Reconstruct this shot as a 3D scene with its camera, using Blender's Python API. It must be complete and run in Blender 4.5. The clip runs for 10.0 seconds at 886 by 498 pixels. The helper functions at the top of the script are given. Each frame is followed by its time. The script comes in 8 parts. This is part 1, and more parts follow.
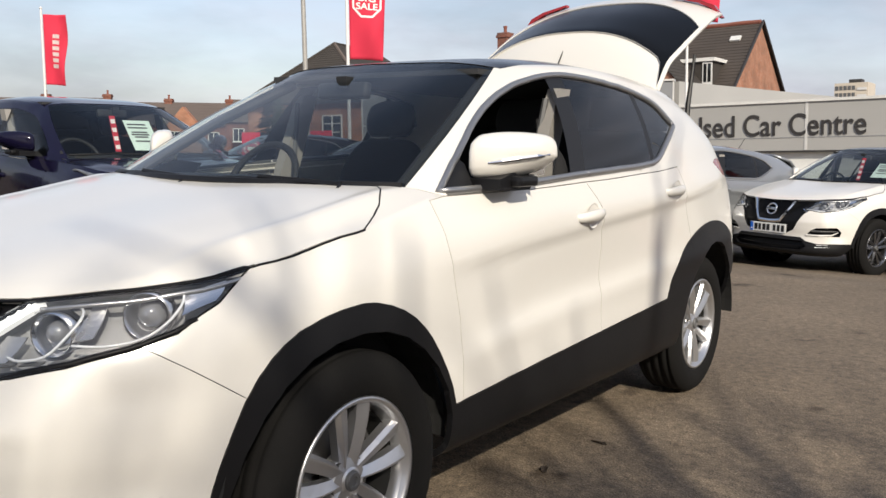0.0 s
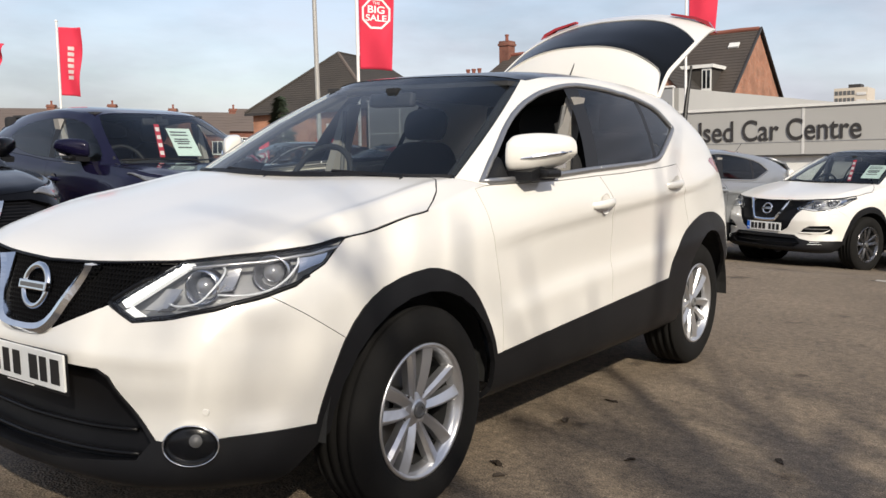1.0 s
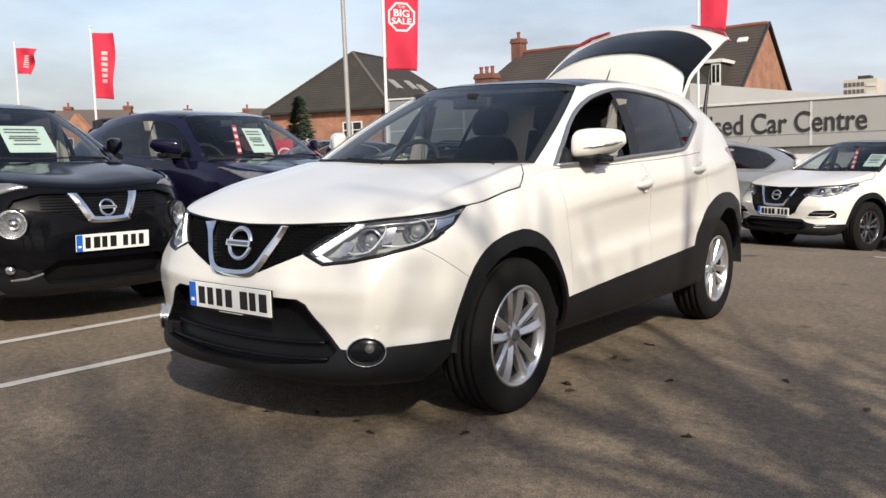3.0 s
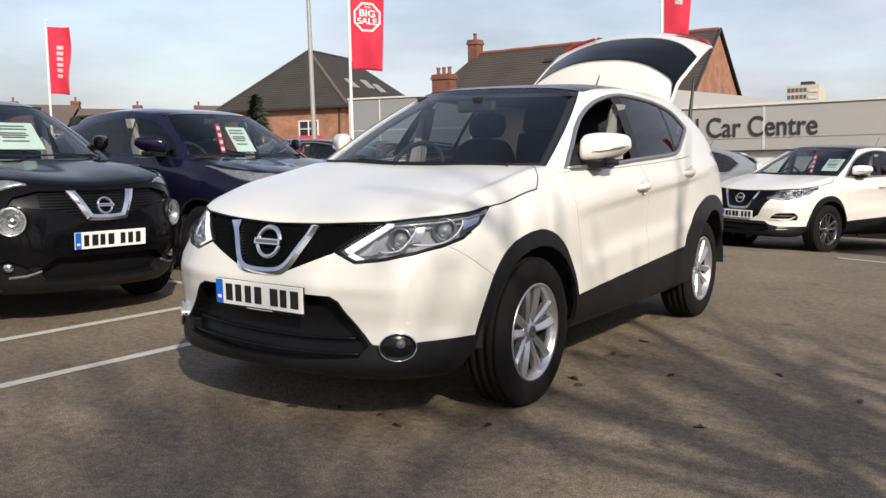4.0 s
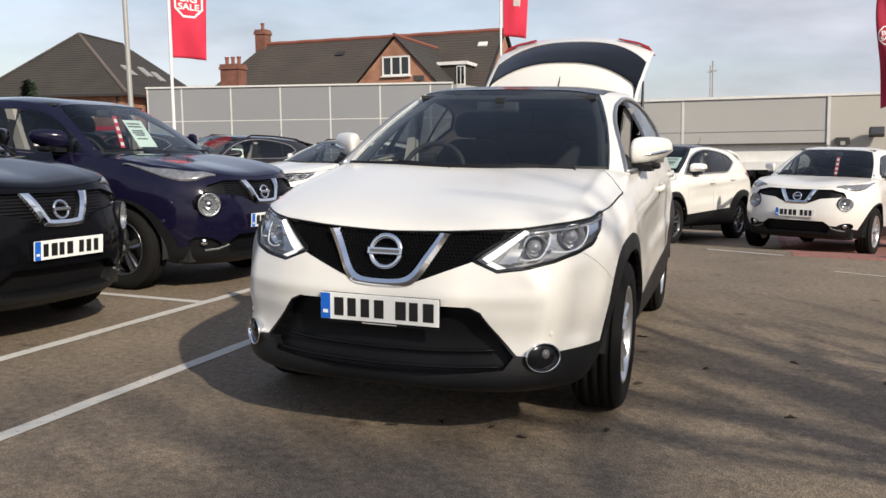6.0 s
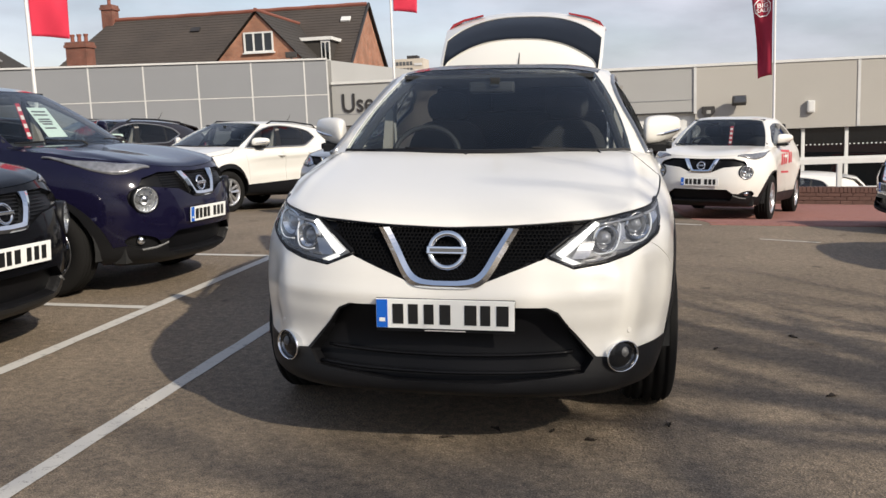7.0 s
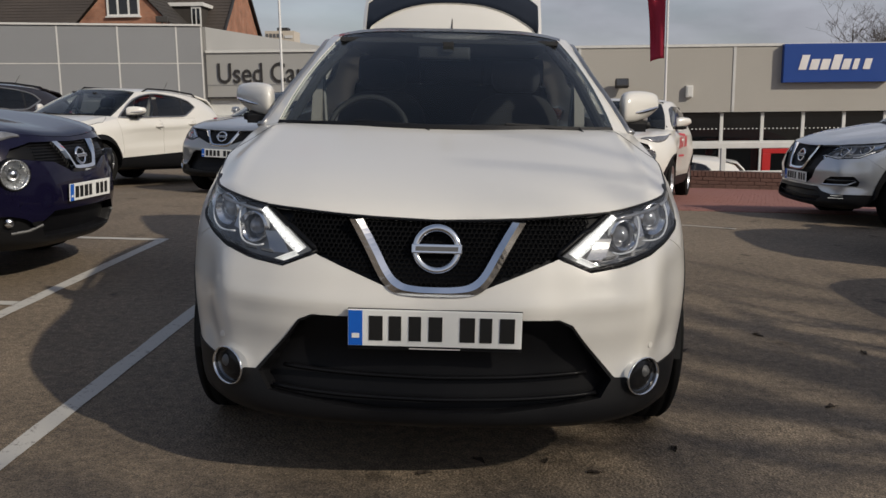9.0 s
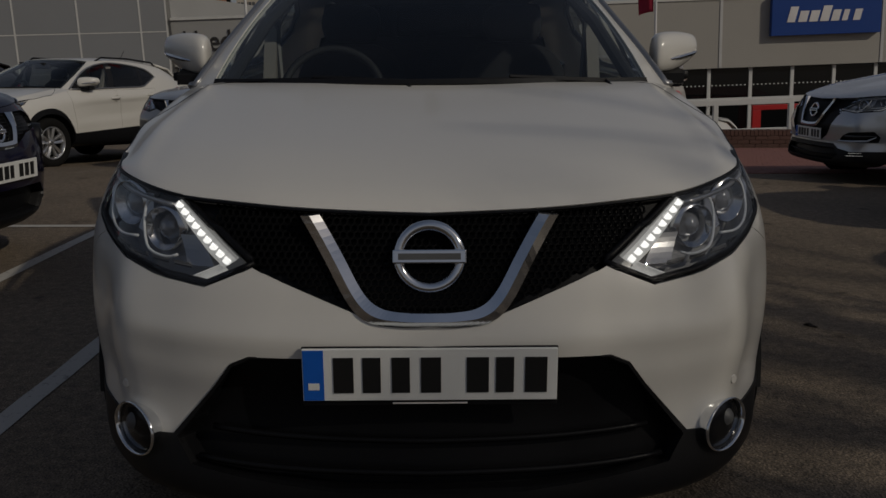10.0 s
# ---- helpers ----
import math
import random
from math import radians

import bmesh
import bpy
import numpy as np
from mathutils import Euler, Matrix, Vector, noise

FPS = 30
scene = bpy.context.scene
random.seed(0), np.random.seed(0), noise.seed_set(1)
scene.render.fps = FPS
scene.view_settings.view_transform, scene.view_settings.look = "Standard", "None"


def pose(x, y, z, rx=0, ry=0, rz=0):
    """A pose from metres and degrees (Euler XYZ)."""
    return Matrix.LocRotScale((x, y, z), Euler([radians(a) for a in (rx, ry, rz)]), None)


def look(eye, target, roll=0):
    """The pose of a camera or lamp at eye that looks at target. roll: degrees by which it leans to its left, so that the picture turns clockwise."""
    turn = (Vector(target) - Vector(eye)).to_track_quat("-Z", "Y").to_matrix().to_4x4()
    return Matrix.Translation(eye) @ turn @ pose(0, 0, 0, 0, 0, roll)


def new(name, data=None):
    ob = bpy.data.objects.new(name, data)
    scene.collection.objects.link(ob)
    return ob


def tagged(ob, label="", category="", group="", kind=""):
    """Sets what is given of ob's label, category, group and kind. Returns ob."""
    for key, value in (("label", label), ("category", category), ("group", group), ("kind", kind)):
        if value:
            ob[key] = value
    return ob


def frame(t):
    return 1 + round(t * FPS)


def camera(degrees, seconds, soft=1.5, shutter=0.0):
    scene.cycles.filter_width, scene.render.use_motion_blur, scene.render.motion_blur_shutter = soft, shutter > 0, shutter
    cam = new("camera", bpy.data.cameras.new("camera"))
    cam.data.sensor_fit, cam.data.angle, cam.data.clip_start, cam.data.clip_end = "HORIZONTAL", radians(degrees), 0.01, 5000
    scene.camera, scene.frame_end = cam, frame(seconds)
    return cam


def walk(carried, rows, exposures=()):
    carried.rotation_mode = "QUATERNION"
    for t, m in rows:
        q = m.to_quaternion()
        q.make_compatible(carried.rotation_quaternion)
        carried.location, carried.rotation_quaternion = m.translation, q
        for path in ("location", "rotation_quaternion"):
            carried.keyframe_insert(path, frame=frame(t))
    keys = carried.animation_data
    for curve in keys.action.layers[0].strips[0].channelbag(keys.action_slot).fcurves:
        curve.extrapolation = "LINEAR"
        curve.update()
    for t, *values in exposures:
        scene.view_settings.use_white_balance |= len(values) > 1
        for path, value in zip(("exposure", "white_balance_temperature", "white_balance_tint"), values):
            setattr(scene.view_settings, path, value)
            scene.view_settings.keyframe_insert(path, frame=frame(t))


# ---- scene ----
cam = camera(53.2, 10.0)
# the picture fades to dark towards the end
FADE = [(0.0, 0.33), (1.0, 0.38), (2.0, 0.43), (5.0, 0.43), (6.5, 0.40), (8.2, 0.40), (8.5, 0.20), (9.0, -0.36), (9.5, -1.06), (10.0, -2.0)]
PATH = [
    (0, (2.358, -1.64, 1.228), (1.171, -0.049, 0.990), 0.9),
    (0.5, (2.442, -1.945, 1.223), (1.275, -0.338, 0.989), 0.5),
    (1, (2.602, -2.218, 1.196), (1.411, -0.627, 0.975), 0.5),
    (1.5, (2.723, -2.505, 1.19), (1.516, -0.926, 0.962), 0.1),
    (2, (2.797, -2.756, 1.196), (1.592, -1.178, 0.955), -0.3),
    (2.5, (2.933, -3.02, 1.169), (1.711, -1.455, 0.935), -0.2),
    (4, (2.751, -3.531, 1.184), (1.634, -1.888, 0.956), 0.4),
    (4.5, (2.441, -3.651, 1.18), (1.397, -1.962, 0.935), 1.2),
    (5, (2.09, -3.837, 1.192), (1.18, -2.072, 0.95), 0.9),
    (6.3, (1.108, -4.098, 1.232), (0.547, -2.195, 0.984), 0.5),
    (6.5, (0.909, -4.096, 1.263), (0.417, -2.176, 0.997), -0.1),
    (7, (0.542, -3.983, 1.252), (0.199, -2.034, 0.962), -0.4),
    (7.5, (0.252, -3.916, 1.263), (0.026, -1.954, 0.95), -0.4),
    (8, (0.095, -3.883, 1.262), (-0.034, -1.915, 0.932), -0.3),
    (8.5, (0.064, -3.747, 1.239), (-0.017, -1.778, 0.901), 0.4),
    (9, (0.085, -3.39, 1.218), (0.034, -1.42, 0.88), 1.3),
    (9.5, (0.047, -2.968, 1.189), (0.035, -1.002, 0.824), 0.7),
    (10, (0.036, -2.561, 1.158), (0.027, -0.604, 0.746), -0.2),
]
walk(cam, [(t, look(eye, target, roll)) for t, eye, target, roll in PATH], FADE)

# ---------------------------------------------------------------- light
SUN_ELEV, SUN_AZ = 33.0, 127.0     # degrees; azimuth clockwise from +y
world = bpy.data.worlds.new("world")
scene.world = world
world.use_nodes = True
wn, wl = world.node_tree.nodes, world.node_tree.links
wn.clear()
w_out = wn.new("ShaderNodeOutputWorld")
w_bg = wn.new("ShaderNodeBackground")
w_bg.inputs["Strength"].default_value = 0.138
w_sky = wn.new("ShaderNodeTexSky")
w_sky.sky_type = "NISHITA"
w_sky.sun_disc = False
w_sky.sun_elevation = radians(SUN_ELEV)
w_sky.sun_rotation = radians(SUN_AZ)
w_sky.air_density, w_sky.dust_density, w_sky.ozone_density = 1.0, 1.6, 1.0
# high thin cloud, thicker on one side of the sky
w_tc = wn.new("ShaderNodeTexCoord")
w_map = wn.new("ShaderNodeMapping")
w_map.inputs["Scale"].default_value = (1.0, 1.0, 3.2)
w_noise = wn.new("ShaderNodeTexNoise")
w_noise.inputs["Scale"].default_value = 3.1
w_noise.inputs["Detail"].default_value = 7.0
w_noise.inputs["Roughness"].default_value = 0.58
w_sep = wn.new("ShaderNodeSeparateXYZ")
w_side = wn.new("ShaderNodeMapRange")
w_side.inputs["From Min"].default_value = -0.75
w_side.inputs["From Max"].default_value = 0.35
w_side.inputs["To Min"].default_value = -0.02
w_side.inputs["To Max"].default_value = 0.22
w_add = wn.new("ShaderNodeMath")
w_ramp = wn.new("ShaderNodeMapRange")
w_ramp.inputs["From Min"].default_value = 0.40
w_ramp.inputs["From Max"].default_value = 0.78
w_ramp.inputs["To Min"].default_value = 0.50
w_ramp.inputs["To Max"].default_value = 0.92
w_mix = wn.new("ShaderNodeMix")
w_mix.data_type = "RGBA"
w_dark = wn.new("ShaderNodeTexNoise")
w_dark.inputs["Scale"].default_value, w_dark.inputs["Detail"].default_value = 5.2, 6.0
w_tone = wn.new("ShaderNodeValToRGB")
w_tone.color_ramp.elements[0].position, w_tone.color_ramp.elements[0].color = 0.34, (0.64, 0.66, 0.71, 1)
w_tone.color_ramp.elements[1].position, w_tone.color_ramp.elements[1].color = 0.62, (0.98, 1.0, 1.07, 1)
w_gain = wn.new("ShaderNodeMix")
w_gain.data_type, w_gain.blend_type = "RGBA", "MULTIPLY"
w_gain.inputs["Factor"].default_value = 1.0
w_gain.inputs["B"].default_value = (4.15, 4.10, 4.35, 1)
wl.new(w_map.outputs["Vector"], w_dark.inputs["Vector"])
wl.new(w_dark.outputs["Fac"], w_tone.inputs["Fac"])
wl.new(w_tone.outputs["Color"], w_gain.inputs["A"])
wl.new(w_gain.outputs["Result"], w_mix.inputs["B"])
wl.new(w_tc.outputs["Generated"], w_map.inputs["Vector"])
wl.new(w_map.outputs["Vector"], w_noise.inputs["Vector"])
wl.new(w_tc.outputs["Generated"], w_sep.inputs["Vector"])
wl.new(w_sep.outputs["X"], w_side.inputs["Value"])
wl.new(w_noise.outputs["Fac"], w_add.inputs[0])
wl.new(w_side.outputs["Result"], w_add.inputs[1])
wl.new(w_add.outputs["Value"], w_ramp.inputs["Value"])
w_high = wn.new("ShaderNodeMapRange")
w_high.interpolation_type = "SMOOTHSTEP"
w_high.inputs["From Min"].default_value = 0.25
w_high.inputs["From Max"].default_value = 0.80
w_high.inputs["To Min"].default_value = 1.0
w_high.inputs["To Max"].default_value = 0.30
w_thin = wn.new("ShaderNodeMath")
w_thin.operation = "MULTIPLY"
wl.new(w_sep.outputs["Z"], w_high.inputs["Value"])
wl.new(w_ramp.outputs["Result"], w_thin.inputs[0])
wl.new(w_high.outputs["Result"], w_thin.inputs[1])
wl.new(w_thin.outputs["Value"], w_mix.inputs["Factor"])
wl.new(w_sky.outputs["Color"], w_mix.inputs["A"])
wl.new(w_mix.outputs["Result"], w_bg.inputs["Color"])
wl.new(w_bg.outputs["Background"], w_out.inputs["Surface"])

sun_data = bpy.data.lights.new("sun", "SUN")
sun_data.energy, sun_data.angle, sun_data.color = 3.8, radians(0.9), (1.0, 0.915, 0.775)
sun = new("sun", sun_data)
sun_to = Vector((math.sin(radians(SUN_AZ)) * math.cos(radians(SUN_ELEV)), math.cos(radians(SUN_AZ)) * math.cos(radians(SUN_ELEV)), math.sin(radians(SUN_ELEV))))
sun.matrix_basis = look(sun_to * 60, (0, 0, 0))

# ---------------------------------------------------------------- materials
def node_mat(name):
    m = bpy.data.materials.new(name)
    m.use_nodes = True
    nt = m.node_tree
    return m, nt, nt.nodes["Principled BSDF"]


def surface(name, col, rough=0.5, metal=0.0, var=0.12, scale=3.0, fine=40.0, bump=0.0, coat=0.0, rvar=0.08, tint=None, per_object=0.0, spec=0.5):
    """A painted, moulded or mineral surface: broad stains, fine grain, relief."""
    m, nt, b = node_mat(name)
    n, l = nt.nodes, nt.links
    tc = n.new("ShaderNodeTexCoord")
    big = n.new("ShaderNodeTexNoise")
    big.inputs["Scale"].default_value, big.inputs["Detail"].default_value = scale, 5
    small = n.new("ShaderNodeTexNoise")
    small.inputs["Scale"].default_value, small.inputs["Detail"].default_value = fine, 3
    for t in (big, small):
        l.new(tc.outputs["Object"], t.inputs["Vector"])
    mix = n.new("ShaderNodeMix")
    mix.data_type = "RGBA"
    dark = tint or [c * (1 - 2 * var) for c in col]
    lite = [min(1, c * (1 + var)) for c in col]
    mix.inputs["A"].default_value, mix.inputs["B"].default_value = (*dark, 1), (*lite, 1)
    add = n.new("ShaderNodeMath")
    add.operation = "MULTIPLY_ADD"
    add.inputs[1].default_value = 0.35
    l.new(small.outputs["Fac"], add.inputs[0])
    sub = n.new("ShaderNodeMath")
    sub.operation = "MULTIPLY"
    sub.inputs[1].default_value = 0.75
    l.new(big.outputs["Fac"], sub.inputs[0])
    l.new(sub.outputs[0], add.inputs[2])
    last = add
    if per_object:
        info = n.new("ShaderNodeObjectInfo")
        po = n.new("ShaderNodeMath")
        po.operation = "MULTIPLY_ADD"
        po.inputs[1].default_value = per_object
        l.new(info.outputs["Random"], po.inputs[0])
        l.new(add.outputs[0], po.inputs[2])
        last = po
    l.new(last.outputs[0], mix.inputs["Factor"])
    l.new(mix.outputs["Result"], b.inputs["Base Color"])
    b.inputs["Metallic"].default_value = metal
    b.inputs["Specular IOR Level"].default_value = spec
    rr = n.new("ShaderNodeMapRange")
    rr.inputs["To Min"].default_value, rr.inputs["To Max"].default_value = max(0.02, rough - rvar), min(1, rough + rvar)
    l.new(big.outputs["Fac"], rr.inputs["Value"])
    l.new(rr.outputs["Result"], b.inputs["Roughness"])
    if coat:
        b.inputs["Coat Weight"].default_value, b.inputs["Coat Roughness"].default_value = coat, 0.04
    if bump:
        bp = n.new("ShaderNodeBump")
        bp.inputs["Strength"].default_value, bp.inputs["Distance"].default_value = 0.6, bump
        l.new(small.outputs["Fac"], bp.inputs["Height"])
        l.new(bp.outputs["Normal"], b.inputs["Normal"])
    return m


def glass(name, tint, clear=0.5, rough=0.0):
    """A thin pane: see-through by `clear`, with a reflecting face."""
    m, nt, b = node_mat(name)
    n, l = nt.nodes, nt.links
    b.inputs["Base Color"].default_value = (0.012, 0.014, 0.016, 1)
    b.inputs["Roughness"].default_value = rough
    b.inputs["IOR"].default_value = 1.5
    tr = n.new("ShaderNodeBsdfTransparent")
    tr.inputs["Color"].default_value = (*tint, 1)
    gl = n.new("ShaderNodeBsdfGlossy")
    gl.inputs["Roughness"].default_value = rough
    lw = n.new("ShaderNodeLayerWeight")
    lw.inputs["Blend"].default_value = 0.5
    power = n.new("ShaderNodeMath")
    power.operation = "POWER"
    power.inputs[1].default_value = 5.0
    l.new(lw.outputs["Facing"], power.inputs[0])
    fr = n.new("ShaderNodeMath")
    fr.operation = "MULTIPLY_ADD"
    fr.inputs[1].default_value, fr.inputs[2].default_value = 0.9, 0.05
    l.new(power.outputs[0], fr.inputs[0])
    mx = n.new("ShaderNodeMixShader")
    mx.inputs["Fac"].default_value = clear
    l.new(b.outputs[0], mx.inputs[1])
    l.new(tr.outputs[0], mx.inputs[2])
    mx2 = n.new("ShaderNodeMixShader")
    l.new(fr.outputs[0], mx2.inputs["Fac"])
    l.new(mx.outputs[0], mx2.inputs[1])
    l.new(gl.outputs[0], mx2.inputs[2])
    l.new(mx2.outputs[0], n["Material Output"].inputs["Surface"])
    return m


def asphalt_mat():
    m, nt, b = node_mat("asphalt")
    n, l = nt.nodes, nt.links
    geo = n.new("ShaderNodeNewGeometry")
    vor = n.new("ShaderNodeTexVoronoi")
    vor.inputs["Scale"].default_value = 95
    big = n.new("ShaderNodeTexNoise")
    big.inputs["Scale"].default_value, big.inputs["Detail"].default_value, big.inputs["Roughness"].default_value = 0.55, 8, 0.62
    mid = n.new("ShaderNodeTexNoise")
    mid.inputs["Scale"].default_value, mid.inputs["Detail"].default_value = 22.0, 8
    fine = n.new("ShaderNodeTexNoise")
    fine.inputs["Scale"].default_value, fine.inputs["Detail"].default_value = 170, 3
    spots = n.new("ShaderNodeTexNoise")
    spots.inputs["Scale"].default_value, spots.inputs["Detail"].default_value = 3.1, 4
    for t in (vor, big, mid, fine, spots):
        l.new(geo.outputs["Position"], t.inputs["Vector"])
    r1 = n.new("ShaderNodeValToRGB")
    r1.color_ramp.elements[0].position, r1.color_ramp.elements[0].color = 0.33, (0.122, 0.099, 0.075, 1)
    r1.color_ramp.elements[1].position, r1.color_ramp.elements[1].color = 0.68, (0.199, 0.162, 0.122, 1)
    l.new(big.outputs["Fac"], r1.inputs["Fac"])
    r2 = n.new("ShaderNodeValToRGB")
    r2.color_ramp.elements[0].position, r2.color_ramp.elements[0].color = 0.30, (0.70, 0.70, 0.70, 1)
    r2.color_ramp.elements[1].position, r2.color_ramp.elements[1].color = 0.75, (1.30, 1.28, 1.26, 1)
    l.new(mid.outputs["Fac"], r2.inputs["Fac"])
    r3 = n.new("ShaderNodeValToRGB")
    r3.color_ramp.elements[0].position, r3.color_ramp.elements[0].color = 0.28, (0.30, 0.30, 0.30, 1)
    r3.color_ramp.elements[1].position, r3.color_ramp.elements[1].color = 0.74, (2.0, 1.95, 1.86, 1)
    l.new(fine.outputs["Fac"], r3.inputs["Fac"])
    r4 = n.new("ShaderNodeValToRGB")
    r4.color_ramp.elements[0].position, r4.color_ramp.elements[0].color = 0.27, (0.35, 0.33, 0.31, 1)
    r4.color_ramp.elements[1].position, r4.color_ramp.elements[1].color = 0.36, (1, 1, 1, 1)
    l.new(spots.outputs["Fac"], r4.inputs["Fac"])
    grit = n.new("ShaderNodeTexVoronoi")
    grit.inputs["Scale"].default_value = 105
    l.new(geo.outputs["Position"], grit.inputs["Vector"])
    gs = n.new("ShaderNodeSeparateColor")
    l.new(grit.outputs["Color"], gs.inputs["Color"])
    r5 = n.new("ShaderNodeValToRGB")
    r5.color_ramp.elements[0].position, r5.color_ramp.elements[0].color = 0.05, (0.80, 0.79, 0.78, 1)
    r5.color_ramp.elements[1].position, r5.color_ramp.elements[1].color = 0.95, (1.22, 1.20, 1.18, 1)
    l.new(gs.outputs["Red"], r5.inputs["Fac"])
    cur = r1.outputs["Color"]
    for r in (r2, r3, r4, r5):
        mul = n.new("ShaderNodeMix")
        mul.data_type, mul.blend_type = "RGBA", "MULTIPLY"
        mul.inputs["Factor"].default_value = 1.0
        l.new(cur, mul.inputs["A"])
        l.new(r.outputs["Color"], mul.inputs["B"])
        cur = mul.outputs["Result"]
    l.new(cur, b.inputs["Base Color"])
    b.inputs["Roughness"].default_value = 0.82
    b.inputs["Specular IOR Level"].default_value = 0.35
    bp = n.new("ShaderNodeBump")
    bp.inputs["Strength"].default_value, bp.inputs["Distance"].default_value = 0.7, 0.006
    l.new(vor.outputs["Distance"], bp.inputs["Height"])
    l.new(bp.outputs["Normal"], b.inputs["Normal"])
    return m


def worn_line_mat():
    """Road paint worn through to the asphalt."""
    m, nt, b = node_mat("road_paint")
    n, l = nt.nodes, nt.links
    geo = n.new("ShaderNodeNewGeometry")
    a = n.new("ShaderNodeTexNoise")
    a.inputs["Scale"].default_value, a.inputs["Detail"].default_value, a.inputs["Roughness"].default_value = 16, 8, 0.7
    c = n.new("ShaderNodeTexNoise")
    c.inputs["Scale"].default_value, c.inputs["Detail"].default_value = 120, 2
    for t in (a, c):
        l.new(geo.outputs["Position"], t.inputs["Vector"])
    mix = n.new("ShaderNodeMath")
    mix.operation = "MULTIPLY_ADD"
    mix.inputs[1].default_value = 0.45
    l.new(c.outputs["Fac"], mix.inputs[0])
    l.new(a.outputs["Fac"], mix.inputs[2])
    r = n.new("ShaderNodeValToRGB")
    r.color_ramp.elements[0].position, r.color_ramp.elements[0].color = 0.50, (0.16, 0.145, 0.13, 1)
    r.color_ramp.elements[1].position, r.color_ramp.elements[1].color = 0.66, (0.50, 0.475, 0.43, 1)
    l.new(mix.outputs[0], r.inputs["Fac"])
    l.new(r.outputs["Color"], b.inputs["Base Color"])
    b.inputs["Roughness"].default_value = 0.75
    return m


def brick_mat(name, c1, c2, mortar, scale, axis="xz"):
    """Brickwork too far off to pick out single bricks."""
    m, nt, b = node_mat(name)
    n, l = nt.nodes, nt.links
    tc = n.new("ShaderNodeTexCoord")
    sep = n.new("ShaderNodeSeparateXYZ")
    l.new(tc.outputs["Object"], sep.inputs[0])
    along = n.new("ShaderNodeMath")
    l.new(sep.outputs["X"], along.inputs[0])
    l.new(sep.outputs["Y"], along.inputs[1])
    com = n.new("ShaderNodeCombineXYZ")
    l.new(along.outputs[0], com.inputs["X"])
    l.new(sep.outputs["Z"], com.inputs["Y"])
    br = n.new("ShaderNodeTexBrick")
    br.inputs["Scale"].default_value = scale
    br.inputs["Color1"].default_value, br.inputs["Color2"].default_value, br.inputs["Mortar"].default_value = (*c1, 1), (*c2, 1), (*mortar, 1)
    br.inputs["Mortar Size"].default_value = 0.02
    l.new(com.outputs[0], br.inputs["Vector"])
    no = n.new("ShaderNodeTexNoise")
    no.inputs["Scale"].default_value, no.inputs["Detail"].default_value = 1.3, 6
    l.new(tc.outputs["Object"], no.inputs["Vector"])
    r = n.new("ShaderNodeValToRGB")
    r.color_ramp.elements[0].position, r.color_ramp.elements[0].color = 0.3, (0.62, 0.60, 0.58, 1)
    r.color_ramp.elements[1].position, r.color_ramp.elements[1].color = 0.7, (1.15, 1.13, 1.1, 1)
    l.new(no.outputs["Fac"], r.inputs["Fac"])
    mul = n.new("ShaderNodeMix")
    mul.data_type, mul.blend_type = "RGBA", "MULTIPLY"
    mul.inputs["Factor"].default_value = 1.0
    l.new(br.outputs["Color"], mul.inputs["A"])
    l.new(r.outputs["Color"], mul.inputs["B"])
    l.new(mul.outputs["Result"], b.inputs["Base Color"])
    b.inputs["Roughness"].default_value = 0.88
    return m


ASPHALT = asphalt_mat()
ROAD_PAINT = worn_line_mat()
WHITE_PAINT = surface("white_car_paint", (0.69, 0.665, 0.615), 0.30, var=0.012, scale=0.8, coat=0.7, rvar=0.05)
WHITE_PAINT.node_tree.nodes["Principled BSDF"].inputs["Coat Roughness"].default_value = 0.11
BLACK_PAINT = surface("black_car_paint", (0.004, 0.004, 0.005), 0.09, var=0.2, coat=0.08, spec=0.12, rvar=0.03)
BLUE_PAINT = surface("blue_car_paint", (0.007, 0.006, 0.021), 0.10, metal=0.1, var=0.2, coat=0.20, spec=0.26, rvar=0.03)
SILVER_PAINT = surface("silver_car_paint", (0.52, 0.54, 0.57), 0.30, metal=0.60, var=0.05, coat=1.0)
GREY_PAINT = surface("grey_car_paint", (0.30, 0.31, 0.32), 0.32, metal=0.6, var=0.05, coat=1.0)
DARK_PAINT = surface("dark_brown_car_paint", (0.014, 0.010, 0.010), 0.14, coat=0.5, spec=0.3, rvar=0.03)
BLACK_ROOF = surface("gloss_black_roof", (0.006, 0.0065, 0.008), 0.22, var=0.1, coat=0.15, spec=0.2)
PLASTIC = surface("black_textured_plastic", (0.008, 0.008, 0.009), 0.46, spec=0.26, var=0.15, fine=300, bump=0.0006)
PLASTIC_GREY = surface("grey_plastic", (0.10, 0.10, 0.10), 0.5)
MESH_BLACK = surface("black_grille_plastic", (0.006, 0.006, 0.007), 0.42, var=0.2, spec=0.16)
RUBBER = surface("tyre_rubber", (0.011, 0.0105, 0.010), 0.9, spec=0.15, var=0.25, scale=6, fine=120, bump=0.001)
ALLOY = surface("silver_alloy", (0.60, 0.60, 0.61), 0.30, metal=0.85, var=0.05)
TWO_TONE = surface("machined_dark_alloy", (0.20, 0.20, 0.21), 0.25, metal=0.9, var=0.3, scale=8)
CHROME = surface("chrome", (0.80, 0.81, 0.82), 0.10, metal=1.0, var=0.02, rvar=0.04)
STEEL = surface("brake_steel", (0.25, 0.24, 0.23), 0.45, metal=0.9)
INNER_BLACK = surface("matt_black_inside", (0.012, 0.012, 0.012), 0.9)
